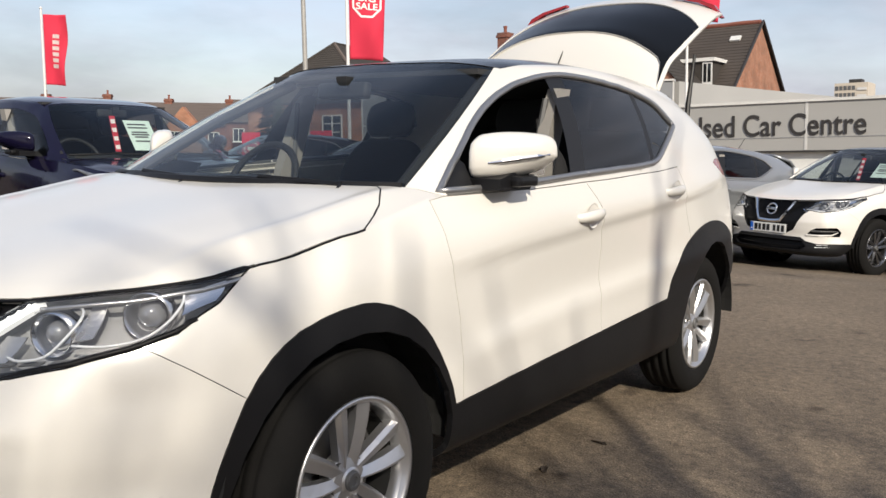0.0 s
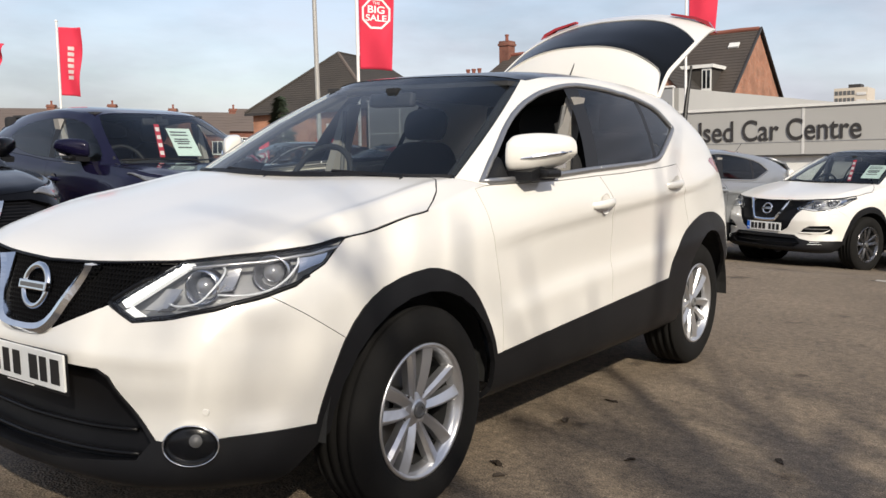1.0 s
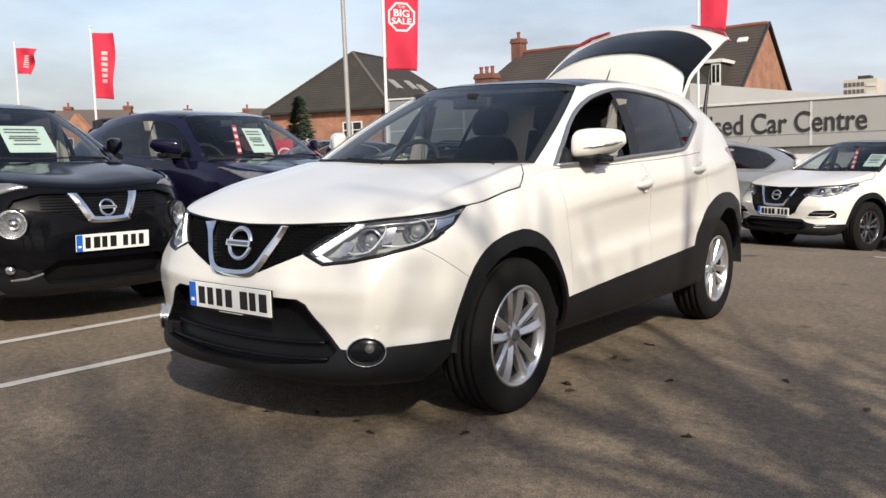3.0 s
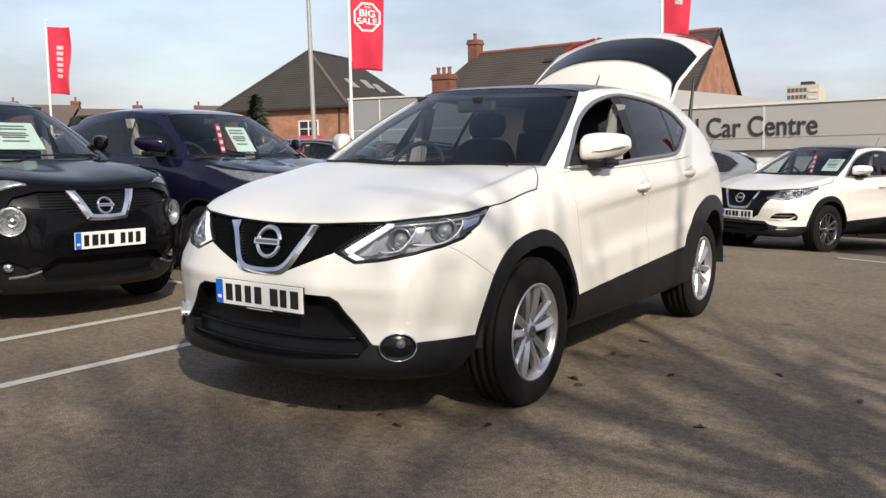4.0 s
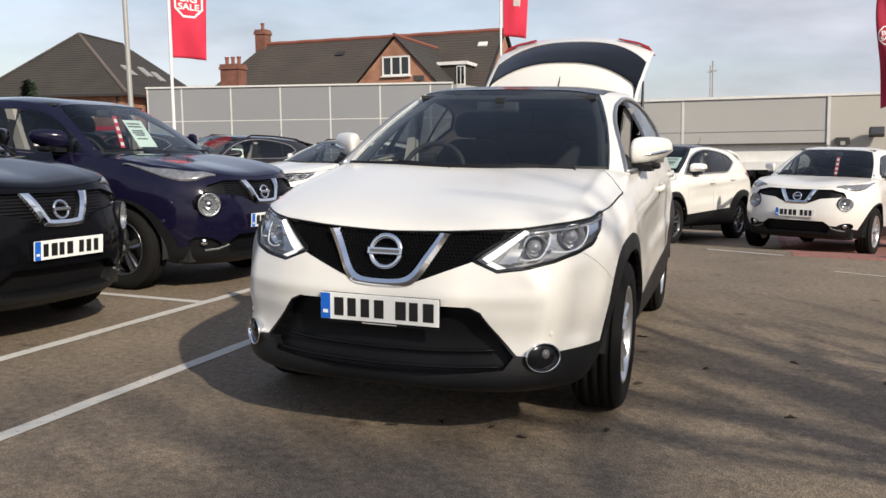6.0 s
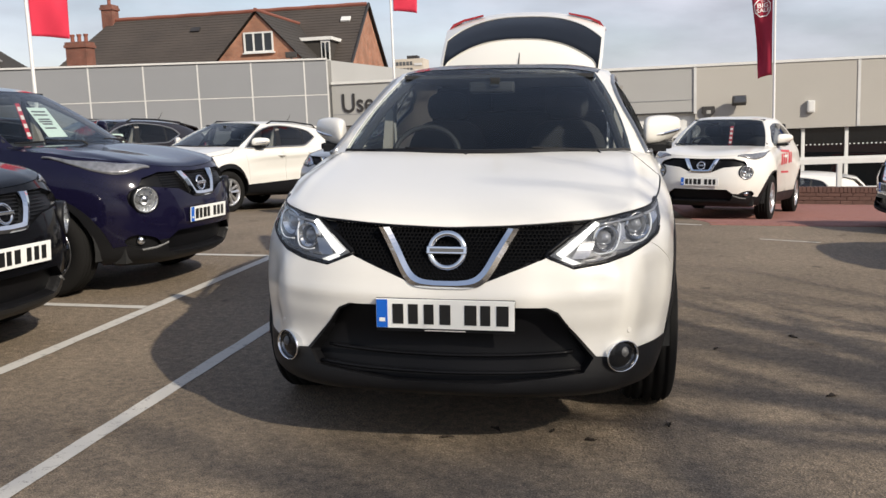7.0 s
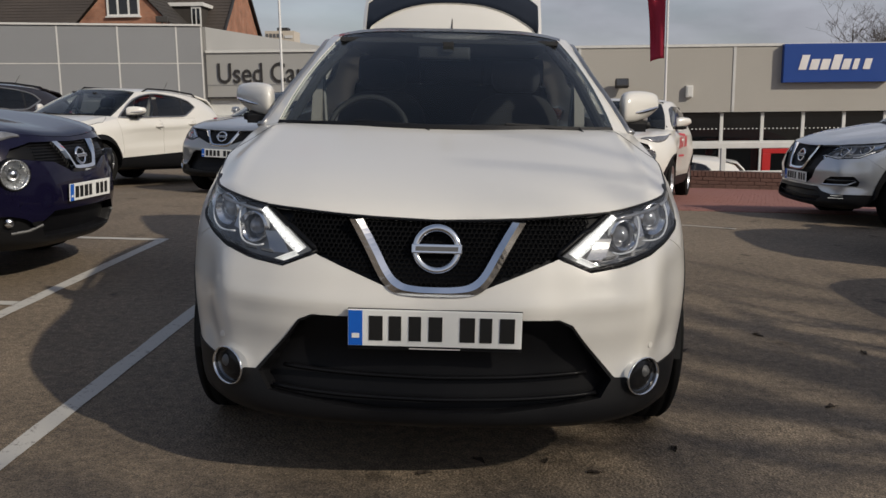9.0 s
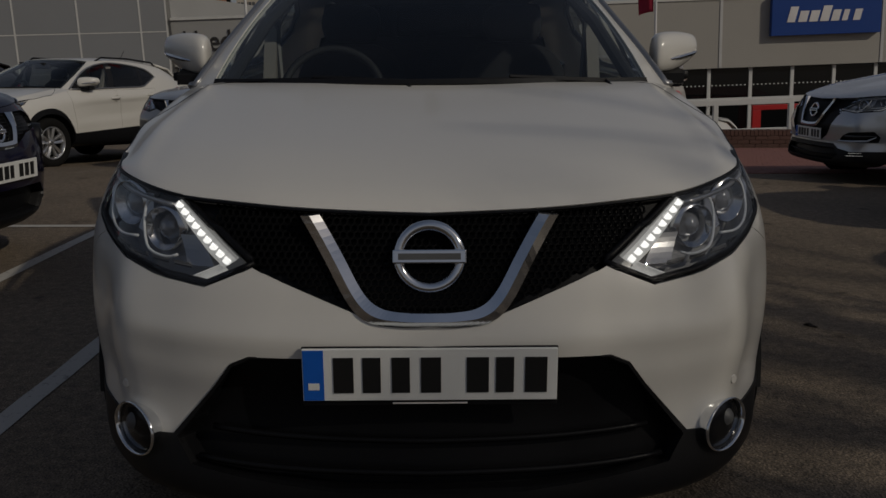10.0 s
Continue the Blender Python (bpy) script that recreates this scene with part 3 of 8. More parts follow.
# ---------------------------------------------------------------- houses
def window(parent, w, h, m, bars=2, cross=0):
    """White casement: frame, panes and sill; its face looks along -y."""
    t = 0.07
    fr = bmesh.new()
    rings = []
    for y in (-0.06, 0.04):
        for d in (0.0, t):
            rings.append([fr.verts.new((x, y, z)) for x, z in ((-w / 2 + d, d), (w / 2 - d, d), (w / 2 - d, h - d), (-w / 2 + d, h - d))])
    for p, q in ((0, 1), (2, 3), (0, 2), (1, 3)):
        for k in range(4):
            fr.faces.new((rings[p][k], rings[p][(k + 1) % 4], rings[q][(k + 1) % 4], rings[q][k]))
    bmesh.ops.recalc_face_normals(fr, faces=fr.faces[:])
    win = part("window", moved(fr, m), FRAME_WHITE, parent, "white framed window")
    for k in range(1, bars + 1):
        c = -w / 2 + w * k / (bars + 1)
        part("glazing_bar", moved(box(c - 0.035, c + 0.035, -0.055, -0.002, t, h - t), m), FRAME_WHITE, win)
    for k in range(1, cross + 1):
        c = h * k / (cross + 1)
        part("glazing_bar", moved(box(-w / 2 + t, w / 2 - t, -0.050, -0.004, c - 0.025, c + 0.025), m), FRAME_WHITE, win)
    part("pane", moved(box(-w / 2 + 0.06, w / 2 - 0.06, 0.0, 0.012, 0.06, h - 0.06), m), PANE, win)
    part("sill", moved(box(-w / 2 - 0.06, w / 2 + 0.06, -0.12, 0.02, -0.06, 0.0), m), FRAME_WHITE, win)
    return win


def chimney(parent, x, y, z0, z1, w=0.75, d=0.55, pots=2):
    bm = box(x - w / 2, x + w / 2, y - d / 2, y + d / 2, z0, z1 - 0.28)
    box(x - w / 2 - 0.06, x + w / 2 + 0.06, y - d / 2 - 0.06, y + d / 2 + 0.06, z1 - 0.28, z1 - 0.14, 0, bm)
    box(x - w / 2 - 0.02, x + w / 2 + 0.02, y - d / 2 - 0.02, y + d / 2 + 0.02, z1 - 0.14, z1, 0, bm)
    ch = part("chimney", bm, BRICK_RED, parent, "red brick chimney stack")
    for k in range(pots):
        cx = x - w / 2 + w * (k + 0.5) / pots
        part("chimney_pot", moved(lathe([(0.10, 0), (0.09, 0.25), (0.12, 0.36), (0.12, 0.40), (0.08, 0.40)], 12, "z"), pose(cx, y, z1)), RIDGE_TILE, ch)
    return ch


def roof_slates(a, b, c, d, rows, bm):
    """Lapped slate courses on the sloping quad a-b (eave) to d-c (ridge): each course is a thin stepped strip."""
    a, b, c, d = (Vector(p) for p in (a, b, c, d))
    n = (b - a).cross(d - a).normalized()
    if n.z < 0:
        n = -n
    for r in range(rows):
        t0, t1 = r / rows, min(1.0, (r + 1.15) / rows)
        p = [a.lerp(d, t0) + n * 0.030, b.lerp(c, t0) + n * 0.030, b.lerp(c, t1) + n * 0.012, a.lerp(d, t1) + n * 0.012]
        q = [a.lerp(d, t0), b.lerp(c, t0)]
        vs = [bm.verts.new(v) for v in p + q]
        bm.faces.new(vs[:4])
        bm.faces.new((vs[0], vs[4], vs[5], vs[1]))
    return bm


def house_long():
    """Long house: slate roof, brick gable in front, flat dormer, brick gable end, two stacks."""
    h = thing("long_house", BG, "long brick house with brown slate roof and front gable", "house")
    x0, x1, yr, ye, yb = -26.0, -11.4, 42.6, 37.8, 47.4
    zr, ze = 7.62, 3.5
    part("wall", box(x0 - 2.4, x1 - 0.02, ye + 0.25, yb - 0.25, BASE - 2, ze), BRICK_ORANGE, h)
    gable = slab([(ye + 0.25, BASE), (yb - 0.25, BASE), (yb - 0.25, ze), (yr, zr - 0.12), (ye + 0.25, ze)], -0.3, "x", x1)
    part("gable_end", gable, BRICK_ORANGE, h, "sunlit orange brick gable end")
    bm = bmesh.new()
    roof_slates((x0 - 2.6, ye, ze), (x1 + 0.12, ye, ze), (x1 + 0.12, yr, zr), (x0, yr, zr), 26, bm)
    roof_slates((x1 + 0.12, yb, ze), (x0 - 2.6, yb, ze), (x0, yr, zr), (x1 + 0.12, yr, zr), 26, bm)
    roof_slates((x0 - 2.6, yb, ze), (x0 - 2.6, ye, ze), (x0, yr, zr), (x0, yr, zr), 26, bm)
    part("roof", bm, SLATE, h, kind="stuff")
    part("ridge_tiles", tube([(x0 + (x1 - x0) * k / 16, yr, zr + 0.05 + 0.02 * (k % 2)) for k in range(17)], 0.11, 8), RIDGE_TILE, h)
    part("verge", tube([(x1 + 0.1, ye, ze + 0.06), (x1 + 0.1, yr, zr + 0.08), (x1 + 0.1, yb, ze + 0.06)], 0.07, 6), SIGN_DARK, h)
    # front gable
    gx, gw, gz, gy = -14.85, 3.3, 6.72, 35.6
    part("front_gable", slab([(gx - gw, 3.2), (gx + gw, 3.2), (gx, gz - 0.1)], 0.3, "y", gy), BRICK_ORANGE, h, "orange brick front gable")
    part("wall", box(gx - gw, gx + gw, gy, ye + 0.5, BASE - 2, 3.2), BRICK_ORANGE, h)
    bm = bmesh.new()
    yk = yr - (zr - gz) / (zr - ze) * (yr - ye)
    roof_slates((gx - gw - 0.1, ye + 2.2, 3.12), (gx - gw - 0.1, gy - 0.12, 3.12), (gx, gy - 0.12, gz), (gx, yk, gz), 20, bm)
    roof_slates((gx + gw + 0.1, gy - 0.12, 3.12), (gx + gw + 0.1, ye + 2.2, 3.12), (gx, yk, gz), (gx, gy - 0.12, gz), 20, bm)
    part("gable_roof", bm, SLATE_DARK, h, kind="stuff")
    part("ridge_tiles", tube([(gx, gy - 0.1, gz + 0.05), (gx, yk, gz + 0.05)], 0.09, 8), RIDGE_TILE, h)
    window(h, 1.42, 0.92, pose(gx + 0.05, gy - 0.01, 4.86), 2)
    # flat dormer
    dx, dy = -12.9, 38.7
    dm = part("dormer", box(dx - 0.85, dx + 0.55, dy, dy + 2.2, 4.2, 5.55), SLATE_DARK, h, "flat-roofed dormer with white fascia")
    part("fascia", box(dx - 0.98, dx + 0.68, dy - 0.12, dy + 2.2, 5.56, 5.72), FRAME_WHITE, dm)
    part("dormer_window", box(dx + 0.1, dx + 0.56, dy - 0.05, dy - 0.005, 4.45, 5.54), FRAME_WHITE, dm)
    part("pane", box(dx + 0.16, dx + 0.30, dy - 0.065, dy - 0.052, 4.62, 5.45), PANE, dm)
    part("pane", box(dx + 0.36, dx + 0.50, dy - 0.065, dy - 0.052, 4.62, 5.45), PANE, dm)
    chimney(h, -26.1, 42.6, zr - 0.4, 8.5, 0.65, 0.7, 1)
    chimney(h, -24.9, 37.4, 2.5, 6.0, 1.1, 0.8, 3)
    # roof lights and vents
    sl = math.degrees(math.atan2(zr - ze, yr - ye))
    for rx, t, w, hh, mt in ((-18.6, 0.24, 1.0, 0.8, COPING), (-23.6, 0.17, 1.0, 0.7, SIGN_DARK), (-20.6, 0.78, 0.5, 0.35, SIGN_DARK), (-12.3, 0.80, 0.5, 0.35, COPING)):
        part("roof_light", moved(box(-w / 2, w / 2, -hh / 2, hh / 2, 0.03, 0.12, 0.01), pose(rx, ye + (yr - ye) * t, ze + (zr - ze) * t, sl)), mt, h)
    part("low_roof", box(-31.5, -25.0, 38.5, 40.0, 4.55, 4.8), RIDGE_TILE, h)
    part("low_wall", box(-31.4, -25.2, 38.6, 39.9, BASE, 4.55), BRICK_RED, h)
    return h


def house_hip():
    """Detached brick house with a steep hipped slate roof."""
    h = thing("hip_roof_house", BG @ pose(-31.15, 36.0, 0, 0, 0, 12), "orange brick house with a steep hipped slate roof", "house")
    W, D, ze, zr = 8.4, 12.5, 4.62, 8.38
    part("wall", box(-W, 0, 0.35, D, BASE - 2, ze), BRICK_ORANGE, h)
    bm = bmesh.new()
    ex = 0.35
    r0, r1 = (-W / 2, 3.6, zr), (-W / 2, D - 3.6, zr)
    roof_slates((-W - ex, 0, ze), (ex, 0, ze), r0, r0, 26, bm)
    roof_slates((ex, 0, ze), (ex, D + ex, ze), r1, r0, 26, bm)
    roof_slates((-W - ex, D + ex, ze), (-W - ex, 0, ze), r0, r1, 26, bm)
    roof_slates((ex, D + ex, ze), (-W - ex, D + ex, ze), r1, r1, 26, bm)
    part("roof", bm, SLATE_DARK, h, kind="stuff")
    part("hip_tiles", tube([(ex, 0, ze + 0.06), r0], 0.10, 6), TERRACE, h)
    part("hip_tiles", tube([(-W - ex, 0, ze + 0.06), r0], 0.10, 6), SLATE_DARK, h)
    part("ridge_tiles", tube([r0, r1], 0.10, 6), SLATE_DARK, h)
    part("gutter", box(-W - ex, ex, -0.06, 0.06, ze - 0.12, ze + 0.02), SIGN_DARK, h)
    part("gutter", box(ex - 0.06, ex + 0.06, 0, D, ze - 0.12, ze + 0.02), SIGN_DARK, h)
    window(h, 1.35, 1.5, pose(-2.45, 0.34, 2.35), 1, 2)
    window(h, 1.1, 1.5, pose(-6.2, 0.34, 2.35), 1, 2)
    part("drainpipe", tube([(-0.35, 0.28, BASE), (-0.35, 0.28, ze)], 0.05, 8), SIGN_DARK, h)
    sl = math.degrees(math.atan2(zr - ze, W / 2 + ex))
    for yy, tt in ((4.2, 0.42), (6.6, 0.45), (7.9, 0.40)):
        part("roof_light", moved(box(-0.45, 0.45, -0.35, 0.35, 0.03, 0.12, 0.01), pose(ex - (W / 2 + ex) * tt, yy, ze + (zr - ze) * tt, 0, sl, 0)), POLE_GREY, h)
    return h


house_long()
house_hip()


def terrace_house(m, k):
    h = thing("terraced_house", m, "distant brick terraced house with slate roof", "house", "far terrace")
    part("wall", box(-3.1, 3.1, 0, 8, -4, 3.0), BRICK_RED, h)
    bm = bmesh.new()
    roof_slates((-3.1, -0.3, 2.9), (3.1, -0.3, 2.9), (3.1, 4, 5.3), (-3.1, 4, 5.3), 8, bm)
    roof_slates((3.1, 8.3, 2.9), (-3.1, 8.3, 2.9), (-3.1, 4, 5.3), (3.1, 4, 5.3), 8, bm)
    part("roof", bm, TERRACE, h, kind="stuff")
    chimney(h, 2.7, 4, 4.8, 5.70, 0.8, 0.6, 1)
    if k % 2:
        part("front_gable", slab([(-2.6, 0), (1.0, 0), (1.0, 2.6), (-0.8, 4.7), (-2.6, 2.6)], 1.2, "y", -1.3), BRICK_ORANGE, h)
    for wx in (-1.6, 1.9):
        window(h, 1.1, 1.3, pose(wx, -0.02 if wx > 0 else -1.32, 1.0), 1)
    return h


t0, t1 = Vector((-104, 27, 0)), Vector((-58, 64, 0))
row_dir = (t1 - t0).normalized()
row_yaw = math.degrees(math.atan2(row_dir.y, row_dir.x))
for k in range(10):
    p = t0 + row_dir * (6.2 * k)
    terrace_house(pose(p.x, p.y, 0.25 * math.sin(k * 1.7) - 0.35 + 0.02 * k, 0, 0, row_yaw), k)

# far tower block
tower = thing("tower_block", BG @ pose(-67, 331, 0), "distant pale concrete tower block of flats", "tower block")
part("wall", box(-8.6, 2.2, 0, 12, -10, 26.4), CONCRETE, tower)
part("plant_room", box(-4.6, -0.6, 3, 8, 26.4, 27.8), SIGN_DARK, tower)
for r in range(7):
    for c in range(5):
        part("window", box(-8.3 + c * 1.35, -7.3 + c * 1.35, -0.14, -0.01, 9.6 + r * 2.4, 11.0 + r * 2.4), TOWER_GLASS, tower)
    part("balcony", box(-1.2, 1.8, -0.3, -0.01, 9.4 + r * 2.4, 10.3 + r * 2.4), BATTEN, tower)

for mx, my, mz in ((-0.55, 40.0, 5.3), (-1.6, 60.0, 6.9)):
    mast = thing("radio_mast", BG @ pose(mx, my, 0), "thin distant radio mast", "mast")
    part("pole", tube([(0, 0, BASE), (0, 0, mz)], 0.035, 6), POLE_GREY, mast)
    part("aerial", box(-0.18, 0.18, -0.02, 0.02, mz - 0.5, mz - 0.44), POLE_GREY, mast)


# ---------------------------------------------------------------- flags and posts
def wave(u, v, amp, seed):
    return amp * u * (math.sin(3.2 * u + 2.1 * v + seed) + 0.5 * math.sin(7.0 * u - 3.0 * v + 1.7 * seed))


def flag(x, y, top, bottom, width, yaw, cloth, label, printed, lean=1.9, amp=0.05, seed=0.0, furl=0.0, base=-1.5, pole_top=None, thick=0.042):
    """White pole with a tall banner; the print follows the folds of the cloth."""
    f = thing("flagpole", pose(x, y, 0, 0, -lean, 0), label, "flag")
    z0 = bottom - 0.0
    H = top - bottom
    part("pole", tube([(0, 0, base), (0, 0, (pole_top or top) + 0.15)], [thick, thick * 0.7], 10), POLE_WHITE, f)
    part("finial", moved(lathe([(0.0, 0.05), (0.04, 0.03), (0.045, 0), (0.03, -0.03)], 10, "z"), pose(0, 0, (pole_top or top) + 0.17)), POLE_WHITE, f)

    def on_cloth(u, v, off):
        # u across, v up, both 0..1
        w = width * (1 - furl * (1 - v) * 0.6)
        d = wave(u, v * 3, amp, seed)
        p = Vector((0.045 + u * w * math.cos(0.35 * furl * u), d + off, z0 + v * H - 0.10 * u * u * (0.4 + 0.6 * math.sin(4 * v + seed) * 0.3)))
        return Matrix.Rotation(radians(yaw), 3, "Z") @ p
    nu, nv = 16, 36
    bm = bmesh.new()
    sheet = {}
    for s, off in ((0, -0.006), (1, 0.006)):
        for i in range(nu + 1):
            for j in range(nv + 1):
                sheet[s, i, j] = bm.verts.new(on_cloth(i / nu, j / nv, off))
    for i in range(nu):
        for j in range(nv):
            bm.faces.new((sheet[0, i, j], sheet[0, i + 1, j], sheet[0, i + 1, j + 1], sheet[0, i, j + 1]))
            bm.faces.new((sheet[1, i, j], sheet[1, i, j + 1], sheet[1, i + 1, j + 1], sheet[1, i + 1, j]))
    for i in range(nu):
        for j in (0, nv):
            bm.faces.new((sheet[0, i, j], sheet[1, i, j], sheet[1, i + 1, j], sheet[0, i + 1, j]))
    for j in range(nv):
        for i in (0, nu):
            bm.faces.new((sheet[0, i, j], sheet[0, i, j + 1], sheet[1, i, j + 1], sheet[1, i, j]))
    bmesh.ops.recalc_face_normals(bm, faces=bm.faces[:])
    cl = part("banner", bm, cloth, f, smooth=True)

    def printed_on(name, own):
        """own lies in the x-z plane in units of the cloth's width and height."""
        bmesh.ops.subdivide_edges(own, edges=[e for e in own.edges if e.calc_length() > 0.08], cuts=2, use_grid_fill=False)
        bmesh.ops.triangulate(own, faces=own.faces[:])
        back = yaw > 90
        for v in own.verts:
            v.co = on_cloth(1 - v.co.x if back else v.co.x, v.co.z, 0.013 if back else -0.013)
        part(name, own, FLAG_WHITE, cl)
    ring = H / width
    if printed == "sale":
        cz, rx = 0.54, 0.44
        rz = rx / ring
        bm = bmesh.new()
        o = [bm.verts.new((0.5 + rx * math.cos(radians(22.5 + 45 * k)), 0, cz + rz * math.sin(radians(22.5 + 45 * k)))) for k in range(8)]
        i = [bm.verts.new((0.5 + 0.87 * rx * math.cos(radians(22.5 + 45 * k)), 0, cz + 0.87 * rz * math.sin(radians(22.5 + 45 * k)))) for k in range(8)]
        for k in range(8):
            bm.faces.new((o[k], o[(k + 1) % 8], i[(k + 1) % 8], i[k]))
        printed_on("print_ring", bm)
        printed_on("print_word", fitted(lettering("BIG", 1, 0, 0.02), 0.26, 0.74, cz + 0.02 * rz, cz + 0.48 * rz))
        printed_on("print_word", fitted(lettering("SALE", 1, 0, 0.02), 0.20, 0.80, cz - 0.46 * rz, cz - 0.06 * rz))
        printed_on("print_word", fitted(lettering("THE", 1, 0, 0.0), 0.40, 0.60, cz + 0.56 * rz, cz + 0.72 * rz))
    elif printed == "bars":
        for k in range(6):
            printed_on("print_shape", box(0.40, 0.68, 0, 0.001, 0.24 + 0.085 * k, 0.295 + 0.085 * k))
    return f


flag(-22.25, 12.17, 4.70, 2.72, 0.66, 42, FLAG_RED, "white flagpole with a red banner printed with pale shapes", "bars", amp=0.09, seed=0.4, furl=0.3)
flag(-10.55, 12.34, 5.15, 2.95, 0.80, 40, FLAG_RED, "white flagpole with a red BIG SALE banner", "sale", amp=0.10, seed=1.3, furl=0.22)
flag(-3.2, 12.5, 5.6, 3.25, 0.62, 20, FLAG_RED, "white flagpole with a red banner printed with pale shapes", "bars", amp=0.06, seed=2.2, furl=0.5, thick=0.026)
# this banner hangs against the light; its cloth colour carries the shade
flag(3.80, 13.6, 4.35, 2.03, 0.40, 150, FLAG_RED_SHADE, "white flagpole with a red BIG SALE banner coloured dark for shade", "sale", amp=0.09, seed=0.9, furl=0.5, thick=0.028)
flag(-28.5, 13.0, 4.75, 3.85, 0.75, 42, FLAG_RED, "far white flagpole with a crumpled red banner", "bars", amp=0.12, seed=3.0, furl=0.6)

lamp_post = thing("street_lamp", pose(-11.0, 11.63, -1.5, 0, -2.6, 0), "plain grey metal lamp post", "lamp post")
part("post", tube([(0, 0, 0), (0, 0, 1.6), (0, 0, 9.5)], [0.065, 0.058, 0.040], 12), POLE_GREY, lamp_post)
part("base_sleeve", tube([(0, 0, 0), (0, 0, 1.2)], 0.11, 12), POLE_GREY, lamp_post)

# red printed boards by the hipped house
for bx, by, w in ((-17.9, 18.9, 0.75), (-20.4, 18.2, 0.6)):
    bd = thing("banner_board", BG @ pose(bx, by, 0, 0, 0, 40), "red upright advertising board with a pale ring", "sign")
    part("board", box(-w / 2, w / 2, -0.03, 0.03, BASE, 2.15, 0.01), FLAG_RED, bd)
    part("ring", moved(lathe([(0.20, -0.012), (0.25, -0.012), (0.25, 0), (0.20, 0)], 24, "y"), pose(0, -0.032, 1.62)), FLAG_WHITE, bd)
    part("print_shape", box(-0.12, 0.12, -0.042, -0.031, 1.56, 1.68), FLAG_WHITE, bd)


# ---------------------------------------------------------------- cars: shared surface tools
def cr(pts, t):
    """Catmull-Rom through pts at parameter t."""
    n = len(pts) - 1
    i = min(int(t), n - 1)
    f = t - i
    p1, p2 = Vector(pts[i]), Vector(pts[i + 1])
    p0 = Vector(pts[i - 1]) if i > 0 else p1 * 2 - p2
    p3 = Vector(pts[i + 2]) if i + 2 <= n else p2 * 2 - p1
    return 0.5 * ((2 * p1) + (p2 - p0) * f + (2 * p0 - 5 * p1 + 4 * p2 - p3) * f * f + (3 * p1 - p0 - 3 * p2 + p3) * f ** 3)


def keyed(keys, t):
    """Rows given at some stations, blended between them."""
    ks = sorted(keys)
    for a, b in zip(ks, ks[1:]):
        if a <= t <= b:
            f = (t - a) / (b - a)
            f = f * f * (3 - 2 * f) * 0.5 + f * 0.5
            return [(p[0] + (q[0] - p[0]) * f, p[1] + (q[1] - p[1]) * f) for p, q in zip(keys[a], keys[b])]
    return keys[ks[-1]]


def inside(poly, a, b):
    hit = False
    j = len(poly) - 1
    for i in range(len(poly)):
        (xi, yi), (xj, yj) = poly[i], poly[j]
        if (yi > b) != (yj > b) and a < (xj - xi) * (b - yi) / (yj - yi) + xi:
            hit = not hit
        j = i
    return hit


def rounded(poly, times=2):
    """Round an outline's corners."""
    for _ in range(times):
        out = []
        for i in range(len(poly)):
            (a, b), (c, d) = poly[i], poly[(i + 1) % len(poly)]
            out += [(0.75 * a + 0.25 * c, 0.75 * b + 0.25 * d), (0.25 * a + 0.75 * c, 0.25 * b + 0.75 * d)]
        poly = out
    return poly


def ring_poly(cy, cz, r, n=28):
    return [(cy + r * math.cos(2 * math.pi * k / n), cz + r * math.sin(2 * math.pi * k / n)) for k in range(n)]


